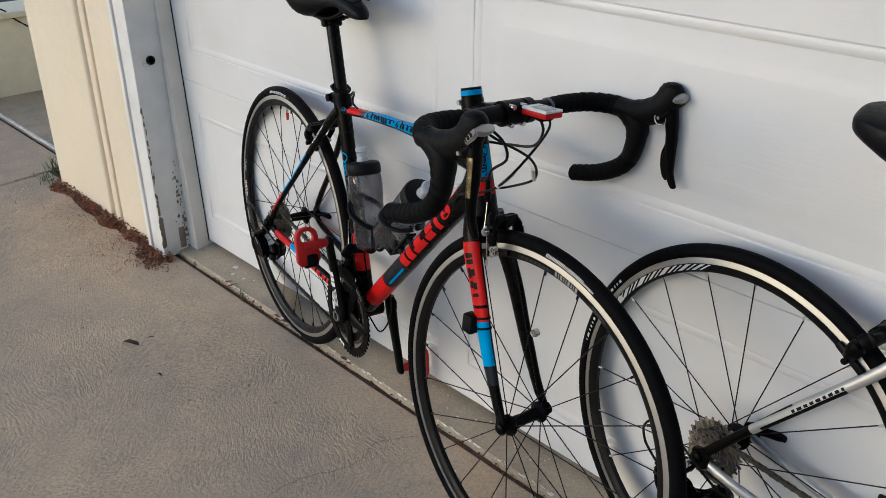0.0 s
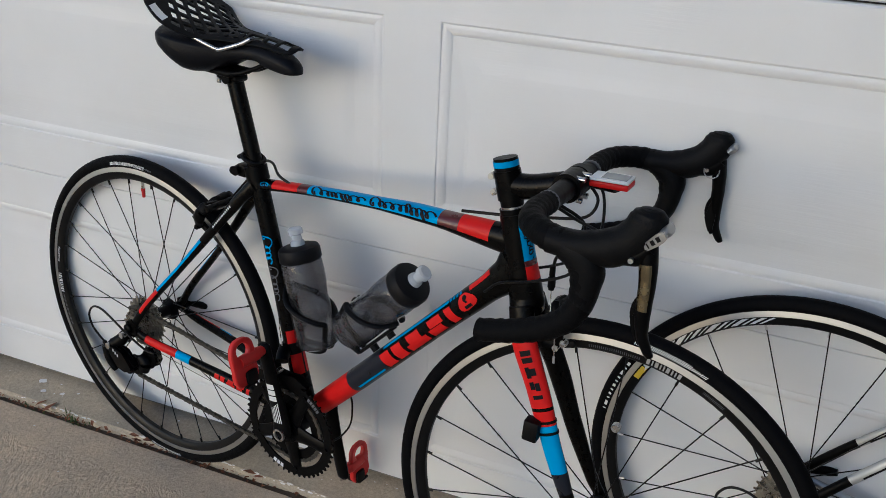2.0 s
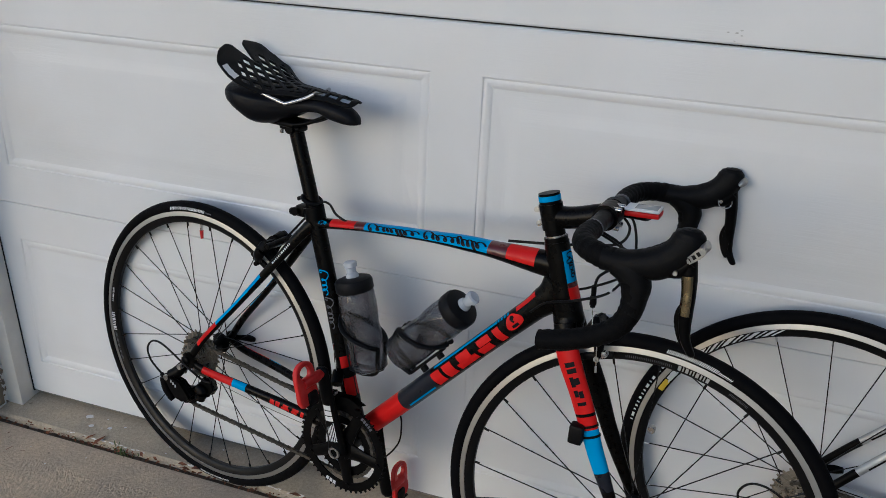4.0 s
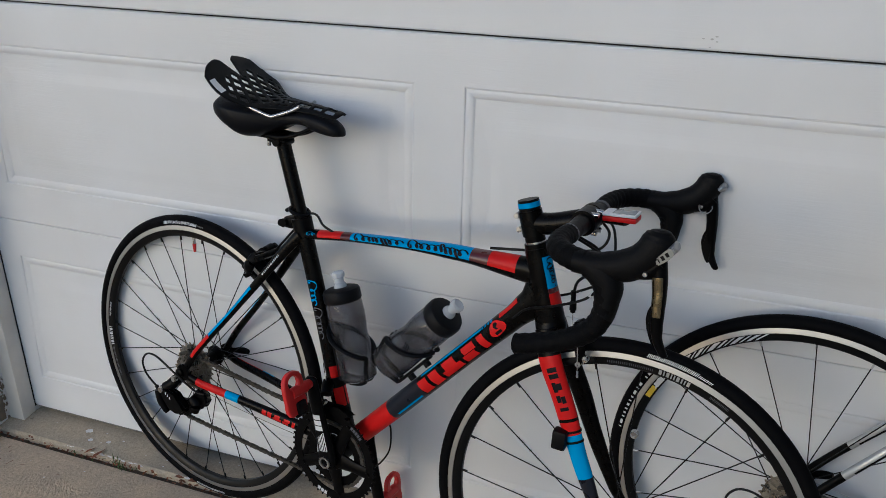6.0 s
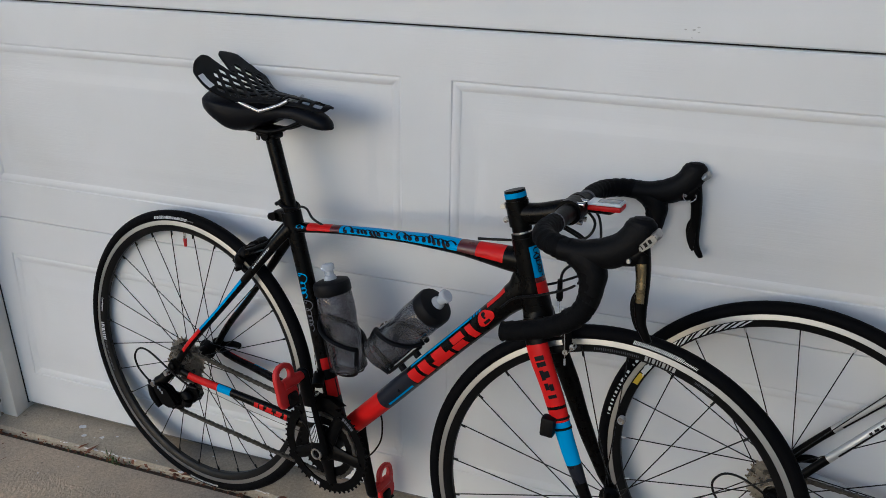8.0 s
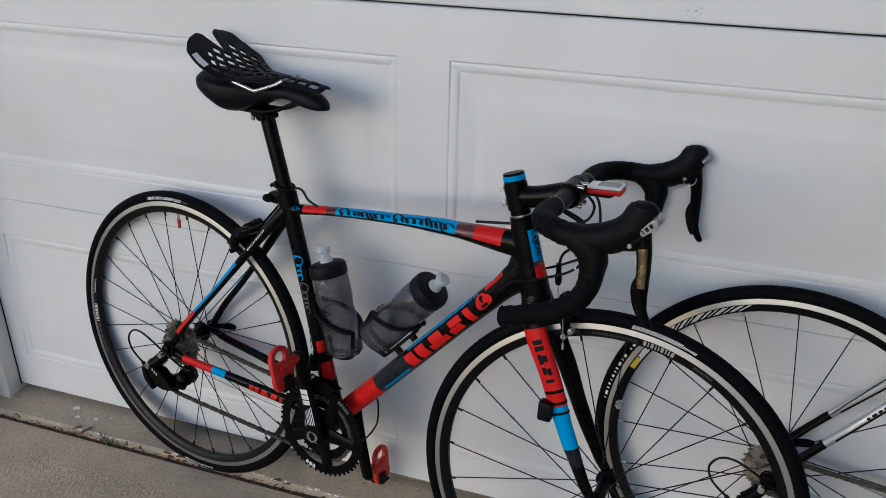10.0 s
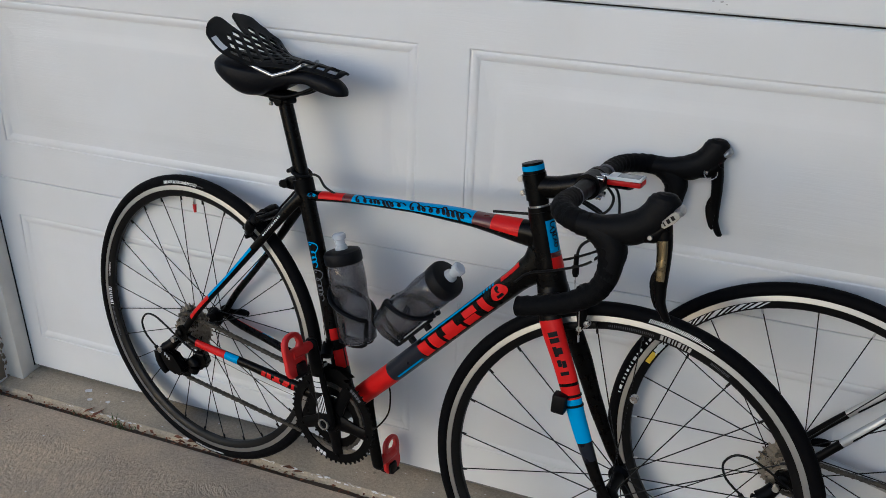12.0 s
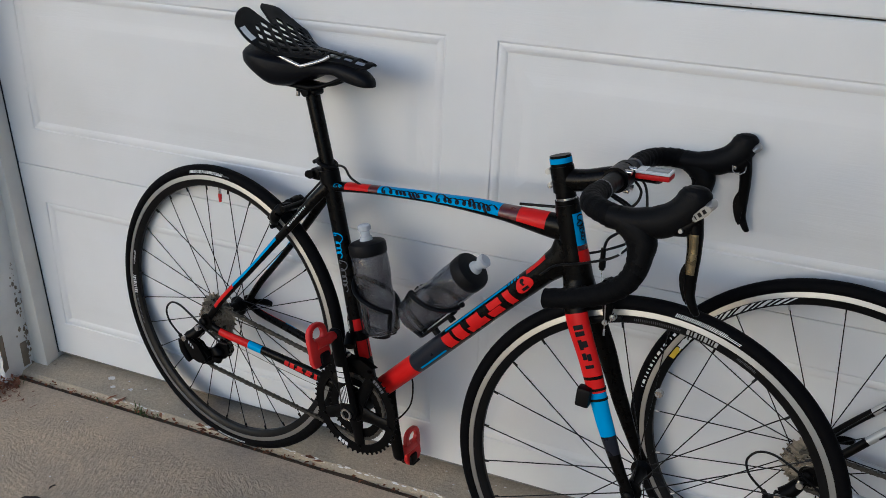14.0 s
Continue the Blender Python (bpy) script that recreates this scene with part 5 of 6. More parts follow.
def cage_and_bottle(root, base, axis, out, bottle_label, nozzle_turn):
    """A bottle cage of bent rod on a tube, and the bottle in it as a thing of its own. base: the bottle's foot; axis: upwards along it; out: away from the tube."""
    z = Vector(axis).normalized()
    x = (Vector(out) - z * Vector(out).dot(z)).normalized()
    y = z.cross(x)
    m = Matrix((x, y, z)).transposed().to_4x4()
    m.translation = Vector(base)
    r = 0.0395
    def ring_pts(h0, h1, a0, a1, n):
        return [(r * math.cos(radians(a0 + (a1 - a0) * i / n)), r * math.sin(radians(a0 + (a1 - a0) * i / n)), h0 + (h1 - h0) * (i / n)) for i in range(n + 1)]
    back = part("bottle_cage", shift(box(-r - 0.005, -r + 0.001, -0.011, 0.011, 0.0, 0.092, 0.003), m), PLASTIC, root, "black plastic bottle cage")
    for s in (-1, 1):
        arm = ring_pts(0.112, 0.045, s * 172, s * 20, 10)
        foot = [(0.030, s * 0.013, 0.022), (0.020, s * 0.010, -0.004), (-0.010, s * 0.012, -0.006), (-r - 0.002, s * 0.008, 0.002)]
        part("cage_arm", shift(tube(arm + foot, [(0.0058, 0.0044)] * (len(arm) + len(foot)), 3, n=10), m), PLASTIC, back, "black cage arm")
    part("mount_boss", shift(rod((-r - 0.016, 0, 0.03), (-r, 0, 0.03), 0.007, 10), m), PLASTIC, back)
    part("mount_boss", shift(rod((-r - 0.014, 0, 0.078), (-r, 0, 0.078), 0.007, 10), m), PLASTIC, back)
    place = root.matrix_basis @ m
    bottle = thing("water_bottle", bottle_label, "water bottle", place, "bottles in the cages")
    prof = [(0.0, 0.0), (0.030, 0.0), (0.0355, 0.004), (0.0365, 0.012), (0.0365, 0.050), (0.0355, 0.075), (0.0340, 0.088), (0.0340, 0.098), (0.0360, 0.114), (0.0365, 0.134), (0.0355, 0.156), (0.0335, 0.161)]
    turn_up = Matrix.Rotation(radians(90), 4, "X")
    bm = revolve([(a, b) for a, b in prof] + [(a - 0.0016, b + 0.0014) for a, b in prof[:0:-1]] + [(0.0, 0.0016)], 40, closed=False)
    part("body", shift(bm, turn_up), BOTTLE, bottle, "smoky translucent plastic body")
    part("cap", shift(revolve([(0.0, 0.161), (0.0355, 0.161), (0.0368, 0.163), (0.0368, 0.179), (0.0345, 0.184), (0.026, 0.187), (0.014, 0.188), (0.0, 0.188)], 40, closed=False), turn_up), BOTTLE_DARK, bottle, "dark grey screw cap")
    part("nozzle", shift(revolve([(0.0, 0.187), (0.013, 0.187), (0.012, 0.194), (0.0090, 0.197), (0.0090, 0.206), (0.0125, 0.208), (0.0130, 0.216), (0.0100, 0.219), (0.0, 0.219)], 28, closed=False), turn_up), NOZZLE, bottle, "clear push-pull nozzle")
    mk = bmesh.new()
    for k in range(3):
        a0 = nozzle_turn + k * 7
        rows = []
        for i in range(4):
            a, h = radians(a0 + 6 * i), 0.100 - 0.010 * i
            rows.append([mk.verts.new((0.0374 * math.cos(b), 0.0374 * math.sin(b), h)) for b in (a, a + radians(4))])
        for p, q in zip(rows, rows[1:]):
            mk.faces.new((p[0], p[1], q[1], q[0]))
    part("print", mk, INK, bottle, "dark slanted stripe print")
    return bottle


def cable(root, pts, r=0.0024, name="cable", label="black cable housing", material=None):
    return part(name, Tube(pts, [r] * len(pts), 6, free=True).mesh(n=8), material or CABLE, root, label)


def red_bike():
    root = thing("road_bicycle", "black, red and sky-blue road bicycle leaning against the garage door", "bicycle", pose(-0.5735, -0.068, 0.3165, -3.0, 0.62, -10.94), "road bicycles")
    # steering: axis through HEAD, turned a little to the left
    HEAD, rake = Vector((0.797, 0, 0.385)), radians(73)
    down = Vector((math.cos(rake), 0, -math.sin(rake)))
    S = Matrix.Translation(HEAD) @ Matrix.Rotation(radians(5.2), 4, -down) @ Matrix.Translation(-HEAD)

    def axis(z):
        return HEAD + down * ((HEAD.z - z) / math.sin(rake))

    BB = (0.403, 0, -0.067)
    # rear wheel
    rw = wheel("rear_wheel", "black rear wheel rim with a silver brake track", root, Matrix(), 28, True, 11.0, (0, -45))
    cassette(rw)
    valve(rw, 93, PEDAL_RED, 0.258)
    skewer(rw, 0.066, 1, 9)
    skewer(rw, 0.066, -1, 0, lever=False)
    part("tyre_print", arc_marks([0.5, 0.5, 0.5, *strokes(32, 3, 0.16, 0.34)], 0.23, 106.4, 0.3200, 0.3262, -0.0128, -0.0124, 0.35), WHITE_INK, rw, "white printed bars")
    part("tyre_print", arc_marks(strokes(14, 8, 0.1, 0.2), 0.12, 89.0, 0.3220, 0.3250, -0.0129, -0.0127), GREY_INK, rw, "small grey printed bars")
    part("tyre_print", arc_marks(strokes(34, 5, 0.16, 0.32), 0.22, 281.0, 0.3222, 0.3268, -0.0128, -0.0122), WHITE_INK, rw, "white printed bars")
    part("rim_print", arc_marks([0.5, 0.9, 0.4, 0.5, 0.4, 0.9, 0.4, 0.9, 0.4], 0.42, 188.4, 0.2955, 0.3042, -0.0086, -0.0099), SHELL_WHITE, rw, "white printed bars")
    part("rim_print", arc_marks([0.24] * 24, 0.36, 203.5, 0.2965, 0.3010, -0.0090, -0.0099), GREY_INK, rw, "fine grey printed bars")
    part("rim_print", arc_marks(strokes(15, 4, 0.15, 0.4), 0.24, 174, 0.2975, 0.3015, -0.0090, -0.0099), WHITE_INK, rw, "white printed bars")
    # front wheel
    FW = S @ Matrix.Translation((0.971, 0, -0.005))
    fw = wheel("front_wheel", "black front wheel rim with a silver brake track", root, FW, 24, False, 14.4, (0, 0))
    skewer(fw, 0.051, -1, 0, lever=False)
    skewer(fw, 0.051, 1, 100, lever=False)
    part("tyre_print", joined(arc_marks(strokes(30, 9, 0.18, 0.36), 0.23, 88.0, 0.3195, 0.3262, -0.0128, -0.0124, 0.35), arc_marks(strokes(9, 19, 0.18, 0.30), 0.23, 73.2, 0.3200, 0.3240, -0.0128, -0.0124, 0.35)), WHITE_INK, fw, "white printed bars")
    part("rim_print", arc_marks([0.9, 0.4, 0.9, 0.4, 0.4, 0.9, 0.5, 0.4, 0.9], 0.5, 84, 0.2955, 0.3042, -0.0086, -0.0099), ALLOY, fw, "silver printed bars")
    part("rim_print", joined(arc_marks([0.22] * 25, 0.36, 100, 0.2965, 0.3010, -0.0090, -0.0099), arc_marks(strokes(16, 14, 0.12, 0.3), 0.2, 67.7, 0.2975, 0.3020, -0.0090, -0.0099)), GREY_INK, fw, "fine grey printed bars")
    mg = revolve([(0.0, -0.006), (0.0058, -0.006), (0.0068, -0.003), (0.0068, 0.004), (0.0, 0.006)], 20, closed=False)
    part("spoke_magnet", shift(mg, Matrix.Translation((0.010, -0.012, 0.181))), STEEL, fw, "round silver spoke magnet")

    # frame
    tt = Tube([(0.288, 0, 0.366), (0.40, 0, 0.384), (0.523, 0, 0.399), (0.64, 0, 0.408), (0.778, 0, 0.409)], [(0.013, 0.0100), (0.0135, 0.0085), (0.0150, 0.0095), (0.018, 0.0135), (0.0178, 0.0225)], 8)
    part("top_tube", tt.mesh([(0.085, 0.20, -8, 196, 1), (0.20, 0.245, -8, 196, 2), (0.245, 0.765, -8, 192, 3), (0.765, 0.836, -8, 192, 2), (0.836, 0.942, -8, 192, 1)], 30), [BLACK, RED, DARK_RED, BLUE], root, "black top tube with red and blue bands")
    dt = Tube([(0.412, 0, -0.052), (0.52, 0, 0.066), (0.66, 0, 0.222), (0.744, 0, 0.3145), (0.774, 0, 0.3475), (0.795, 0, 0.3715)], [(0.021, 0.020), (0.021, 0.0205), (0.0205, 0.020), (0.0208, 0.0212), (0.0208, 0.0255), (0.0195, 0.0360)], 8)
    dtube = part("down_tube", dt.mesh([(0.075, 0.265, 0, 360, 1), (0.265, 0.44, 0, 360, 2)], 30), [BLACK, RED, NAVY], root, "black down tube with a red band at its foot")
    st = Tube([(0.405, 0, -0.050), (0.372, 0, 0.070), (0.330, 0, 0.225), (0.2835, 0, 0.386)], [(0.019, 0.018), (0.018, 0.0165), (0.0155, 0.0165), (0.0160, 0.0165)], 8)
    part("seat_tube", st.mesh([(0.17, 0.36, 100, 170, 1), (0.17, 0.36, 10, 80, 1)], 30), [BLACK, RED], root, "black seat tube with red flashes at its foot")
    ht = Tube([tuple(axis(0.452)), tuple(axis(0.40)), tuple(axis(0.334))], [(0.0205, 0.0205), (0.0215, 0.0225), (0.0245, 0.0255)], 8)
    part("head_tube", ht.mesh([(0.12, 0.55, 60, 140, 1), (0.55, 0.62, 60, 140, 2), (0.62, 0.80, 60, 140, 3)], 36), [BLACK, BLUE, DARK_RED, RED], root, "black head tube with a blue and red front badge")
    for s in (-1, 1):
        lab = "black chain stay with red and blue bands"
        cs = Tube([(0.004, s * 0.063, -0.004), (0.05, s * 0.060, -0.014), (0.16, s * 0.052, -0.021), (0.28, s * 0.040, -0.034), (0.385, s * 0.022, -0.052)], [(0.005, 0.008), (0.007, 0.009), (0.008, 0.0095), (0.0085, 0.012), (0.010, 0.014)], 6)
        a0, a1 = (90, 230) if s < 0 else (-50, 90)
        stay = part("chain_stay", cs.mesh([(0.10, 0.31, a0, a1, 1), (0.31, 0.40, a0, a1, 2)], 20), [BLACK, RED, BLUE], root, lab)
        mk = bmesh.new()
        if s < 0:
            f = 0.565
            for w, tiles in zip((0.062, 0.052, 0.044, 0.024), BLOCKS):
                blocks(cs, mk, f, w, 206, 146, tiles)
                f += w + 0.010
            part("maker_mark", mk, RED, stay, "red block lettering bars")
        ss = Tube([(0.006, s * 0.062, 0.006), (0.05, s * 0.057, 0.070), (0.13, s * 0.046, 0.166), (0.21, s * 0.032, 0.268), (0.262, s * 0.019, 0.336), (0.287, s * 0.010, 0.366)], [(0.006, 0.008), (0.007, 0.0075), (0.0065, 0.007), (0.0072, 0.009), (0.008, 0.011), (0.009, 0.013)], 6)
        a0, a1 = (70, 205) if s < 0 else (-25, 134)
        stay = part("seat_stay", ss.mesh([(0.10, 0.27, a0, a1, 1), (0.27, 0.64, 82 if s < 0 else -5, 185 if s < 0 else 152, 2)], 20), [BLACK, RED, BLUE], root, "black seat stay with a red and a blue flash")
        if s < 0:
            mk = bmesh.new()
            bars(ss, mk, 0.735, [0.010, 0.005, 0.006, 0.004, 0.006, 0.004, 0.010, 0.005, 0.006, 0.005, 0.006, 0.004], 0.0055, 163, 184)
            part("name_mark", mk, WHITE_INK, stay, "small white printed bars")
        part("dropout", extrude_shape([(-0.012, -0.016), (0.010, -0.018), (0.022, -0.010), (0.018, 0.016), (0.004, 0.020), (-0.010, 0.012)], s * 0.066 - 0.003, s * 0.066 + 0.003, 0.001), BLACK, root, "black dropout plate")
    part("hanger", extrude_shape([(-0.012, -0.012), (0.004, -0.012), (-0.006, -0.036), (-0.020, -0.034)], -0.069, -0.063, 0.001), BLACK, root)
    # maker's blocks on the down tube: two strokes a block
    mk = bmesh.new()
    f = 0.447
    for w, tiles in zip((0.098, 0.086, 0.068, 0.036), BLOCKS):
        blocks(dt, mk, f, w, 226, 146, tiles, -0.010)
        f += w + 0.014
    part("maker_mark", mk, RED, dtube, "row of bold red blocks")
    mk = bmesh.new()
    hub_, rim_ = [mk.verts.new(dt.point(0.826, 174, 0.0008))], []
    for k in range(22):
        a = 2 * math.pi * k / 22
        r = 1.0 + 0.12 * math.sin(3 * a + 0.6)
        rim_.append(mk.verts.new(dt.point(0.826 + 0.033 * r * math.cos(a), 174 + 36 * r * math.sin(a), 0.0008)))
    for k in range(22):
        mk.faces.new((hub_[0], rim_[k], rim_[(k + 1) % 22]))
    part("badge", mk, RED, dtube, "round red badge")
    mk = bmesh.new()
    dt.patch(mk, 0.811, 0.837, 186, 200, 0, 0.0013)
    dt.patch(mk, 0.816, 0.824, 160, 178, 0.006, 0.0013)
    part("badge_mark", mk, INK, dtube)
    mk = bmesh.new()
    dt.patch(mk, 0.85, 0.935, 118, 142)
    part("stripe", mk, RED, dtube, "red stripe")
    mk = bmesh.new()
    dt.patch(mk, 0.46, 0.765, 116, 132)
    dt.patch(mk, 0.29, 0.425, 214, 226)
    part("stripe", mk, BLUE, dtube, "thin blue stripe")
    mk = bmesh.new()
    bars(dt, mk, 0.768, [0.008] * 4, 0.006, 112, 132)
    part("small_print", mk, BLUE, dtube, "small blue printed bars")
    # script on the top tube and the seat tube, as slanted bars
    mk = bmesh.new()
    script(tt, mk, 0.262, 0.480, 152, 44, 9, 0.0042, 0.008)
    script(tt, mk, 0.505, 0.748, 152, 44, 10, 0.0042, 0.008)
    part("script_mark", mk, INK, root, "dark flowing scrawl")
    mk = bmesh.new()
    script(st, mk, 0.760, 0.650, 176, 34, 4, 0.0026, -0.003)
    part("script_mark", mk, BLUE, root, "blue flowing scrawl")
    mk = bmesh.new()
    script(st, mk, 0.635, 0.500, 176, 32, 5, 0.0022, -0.003)
    part("script_mark", mk, GREY_INK, root, "dark grey flowing scrawl")
    mk = bmesh.new()
    script(tt, mk, 0.036, 0.070, 158, 20, 2, 0.0016)
    part("small_print", mk, BLUE, root, "small blue printed bars")
    mk = bmesh.new()
    script(ht, mk, 0.16, 0.50, 104, 24, 6, 0.0022)
    part("badge_mark", mk, INK, root, "dark ornament on the badge")

    # seat post, clamp, saddle
    part("seat_post", tube([(0.290, 0, 0.362), (0.2765, 0, 0.410), (0.2395, 0, 0.527), (0.2345, 0, 0.543)], [0.0138, 0.0138, 0.0140, 0.0155], 4, n=24), BLACK, root, "black seat post")
    clamp = part("seat_clamp", tube([(0.2880, 0, 0.372), (0.2805, 0, 0.397)], [(0.0200, 0.0200)] * 2, 2, n=24), PARTS_BLACK, root, "black seat-post clamp")
    part("clamp_lug", joined(box(0.246, 0.270, -0.013, 0.013, 0.373, 0.395, 0.005), rod((0.250, -0.020, 0.384), (0.250, 0.020, 0.384), 0.0085, 16)), PARTS_BLACK, clamp)
    part("clamp_bolt", rod((0.2345, -0.008, 0.379), (0.250, -0.010, 0.382), 0.0072, 14), PARTS_BLACK, clamp)
    part("post_ring", sweep([(0.2765 + 0.0185 * math.cos(a), 0.0185 * math.sin(a), 0.4095 - 0.005 * math.cos(a)) for a in (2 * math.pi * k / 16 for k in range(17))], 0.0036, 8, 2), PLASTIC, clamp, "black rubber band round the post")
    part("band_knot", tube([(0.262, -0.008, 0.412), (0.257, -0.010, 0.411), (0.252, -0.010, 0.408)], 0.0040, 3, n=8), PLASTIC, clamp)
    head = part("post_head", joined(box(0.206, 0.254, -0.015, 0.015, 0.536, 0.548, 0.006, 3), box(0.212, 0.250, -0.026, 0.026, 0.545, 0.556, 0.005, 3), rod((0.234, -0.020, 0.541), (0.234, 0.020, 0.541), 0.009, 18)), PARTS_BLACK, root, "black saddle clamp head")
    part("clamp_bolt", rod((0.210, -0.010, 0.529), (0.210, -0.010, 0.552), 0.004, 10), STEEL, head, "steel bolt")
    saddle(root, pose(0.1000, 0, 0.6025) @ Matrix.Diagonal((0.935, 1, 1.06, 1)))

    # fork, headset, stem
    part("fork_crown", shift(Tube([tuple(axis(0.334)), tuple(axis(0.322)), tuple(axis(0.308))], [(0.0245, 0.0255), (0.028, 0.026), (0.031, 0.022)], 4).mesh(n=24), S), BLACK, root, "black fork crown")
    for s in (-1, 1):
        fk = Tube([tuple(axis(0.324) + Vector((0, s * 0.022, 0))), tuple(axis(0.276) + Vector((0.002, s * 0.034, 0))), (0.868, s * 0.041, 0.205), (0.905, s * 0.045, 0.120), (0.946, s * 0.048, 0.037), (0.969, s * 0.050, 0.002)], [(0.016, 0.019), (0.013, 0.0195), (0.0105, 0.0175), (0.0095, 0.0145), (0.008, 0.0105), (0.006, 0.009)], 8)
        fork_line = fk if s < 0 else fork_line
        bands = [(0.12, 0.42, 85, 262, 1), (0.435, 0.50, 85, 262, 1), (0.50, 0.715, 85, 262, 2), (0.715, 0.81, 85, 262, 3)] if s < 0 else []
        blade = part("fork_blade", shift(fk.mesh(bands, 24), S), [BLACK, RED, BLUE, NAVY], root, "black fork blade with a red and blue outer face" if s < 0 else "black fork blade")
        if s < 0:
            mk = bmesh.new()
            f = 0.172
            for w, tiles in zip((0.052, 0.048, 0.040, 0.022), BLOCKS):
                blocks(fk, mk, f, w, 196, 148, tiles)
                f += w + 0.016
            part("maker_mark", shift(mk, S), INK, blade, "row of dark blocks")
        part("dropout", shift(extrude_shape([(0.956, 0.009), (0.976, 0.011), (0.983, -0.005), (0.976, -0.018), (0.964, -0.017), (0.958, -0.005)], s * 0.052 - 0.003, s * 0.052 + 0.003, 0.001), S), PARTS_BLACK, root, "black dropout")
    for k, (z0, z1, r, mt, lab) in enumerate(((0.452, 0.4595, 0.0195, PARTS_BLACK, "black headset cover"), (0.4595, 0.4625, 0.0168, STEEL, "silver headset spacer"), (0.4625, 0.474, 0.0168, PARTS_BLACK, "black spacer"), (0.511, 0.517, 0.0180, PARTS_BLACK, "black spacer"), (0.517, 0.525, 0.0183, BLUE, "blue spacer"), (0.525, 0.529, 0.0175, PARTS_BLACK, "black top cap"))):
        part("spacer", shift(rod(tuple(axis(z0)), tuple(axis(z1)), r, 28), S), mt, root, lab)
    clampx, clampz = 0.853, 0.512
    stem = part("stem", shift(joined(rod(tuple(axis(0.472)), tuple(axis(0.512)), 0.0195, 28), tube([tuple(axis(0.490)), (0.802, 0, 0.497), (clampx - 0.010, 0, clampz - 0.002)], [(0.0175, 0.0188), (0.0170, 0.0180), (0.0172, 0.0185)], 5, n=24)), S), BLACK, root, "black alloy stem")
    for z in (0.479, 0.501):
        p = axis(z)
        part("stem_bolt", shift(joined(rod((p.x - 0.021, -0.012, z), (p.x - 0.021, 0.012, z), 0.0050, 12), rod((p.x - 0.021, -0.015, z), (p.x - 0.021, -0.011, z), 0.0045, 12)), S), STEEL, stem, "steel clamp bolt")
    part("face_plate", shift(tube([(clampx, -0.021, clampz), (clampx, 0.021, clampz)], [(0.0205, 0.0205)] * 2, 2, n=24), S), PARTS_BLACK, stem, "black stem face plate")
    for y in (-0.012, 0.012):
        for dz in (-0.014, 0.014):
            part("plate_bolt", shift(rod((clampx + 0.006, y, clampz + dz), (clampx + 0.022, y, clampz + dz * 1.05), 0.0042, 10), S), STEEL, stem)
    handlebar(root, S @ Matrix.Translation((0, -0.003, 0)), (clampx, clampz))
    # cycle computer on its mount
    mount = part("computer_mount", shift(joined(shift(revolve([(0.0158, -0.008), (0.0205, -0.008), (0.0205, 0.008), (0.0158, 0.008)], 24), Matrix.Translation((clampx, 0.034, clampz))), tube([(clampx + 0.016, 0.034, clampz - 0.004), (clampx + 0.034, 0.028, clampz - 0.002), (clampx + 0.060, 0.020, clampz + 0.002)], [(0.006, 0.004), (0.006, 0.004), (0.014, 0.003)], 4, n=10)), S), PLASTIC, root, "black out-front mount")
    K = S @ Matrix.Translation((clampx + 0.050, 0.020, clampz + 0.014)) @ Matrix.Rotation(radians(-4), 4, "Y")
    unit = part("cycle_computer", shift(box(-0.027, 0.027, -0.019, 0.019, -0.0085, 0.000, 0.003), K), RED, root, "small red and white cycle computer")
    part("top_shell", shift(box(-0.027, 0.027, -0.019, 0.019, 0.0003, 0.0050, 0.002), K), SHELL_WHITE, unit, "white upper shell")
    part("display", shift(box(-0.012, 0.023, -0.0145, 0.0145, 0.0046, 0.0056, 0.0004), K), SCREEN, unit, "grey screen")
    # speed sensor strapped to the fork
    sens = part("speed_sensor", shift(box(0.850, 0.874, -0.072, -0.050, 0.158, 0.192, 0.005), S @ Matrix.Translation((0.008, 0.006, -0.022))), PLASTIC, root, "black speed sensor strapped to the fork")
    for f in (0.478, 0.528):
        a, b = fork_line.station(f), fork_line.station(f + 0.011)
        part("strap", shift(Tube([tuple(a[0]), tuple(b[0])], [tuple(r + 0.0014 for r in a[3]), tuple(r + 0.0014 for r in b[3])], straight=True).mesh(n=24), S), PLASTIC, sens, "black rubber strap")
    # brakes
    c = Vector((0.864, 0, 0.319))
    caliper(root, S @ Matrix.Translation(c) @ Matrix.Rotation(radians(-18), 4, "Y"), 0.042, "black front brake caliper")
    caliper(root, Matrix.Translation((0.183, 0, 0.291)) @ Matrix.Rotation(radians(31), 4, "Y") @ Matrix.Rotation(radians(180), 4, "Z"), 0.041, "black rear brake caliper", -0.020)
    part("cable_anchor", joined(rod((0.872, -0.041, 0.320), (0.872, -0.030, 0.320), 0.0062, 14), rod((0.872, -0.043, 0.320), (0.872, -0.041, 0.320), 0.0040, 12)), STEEL, root, "silver cable anchor bolt")
    part("pad_nut", joined(rod((0.895, -0.040, 0.299), (0.895, -0.030, 0.299), 0.0050, 14), rod((0.895, -0.043, 0.299), (0.895, -0.040, 0.299), 0.0034, 12)), STEEL, root, "steel pad nut")
    part("brake_wire", rod((0.880, -0.040, 0.322), (0.886, -0.040, 0.267), 0.0010, 8), STEEL, root, "bare brake wire end")
    part("wire_cap", rod((0.885, -0.040, 0.276), (0.886, -0.040, 0.265), 0.0018, 8), ALLOY, root, "crimped wire cap")
    part("stay_bridge", rod((0.196, -0.036, 0.302), (0.196, 0.036, 0.302), 0.0065, 12), BLACK, root)
    # drivetrain
    for at, arm, side in crank(root, BB, 101.0):
        pedal(at, side, root, -14 if side < 0 else -8)
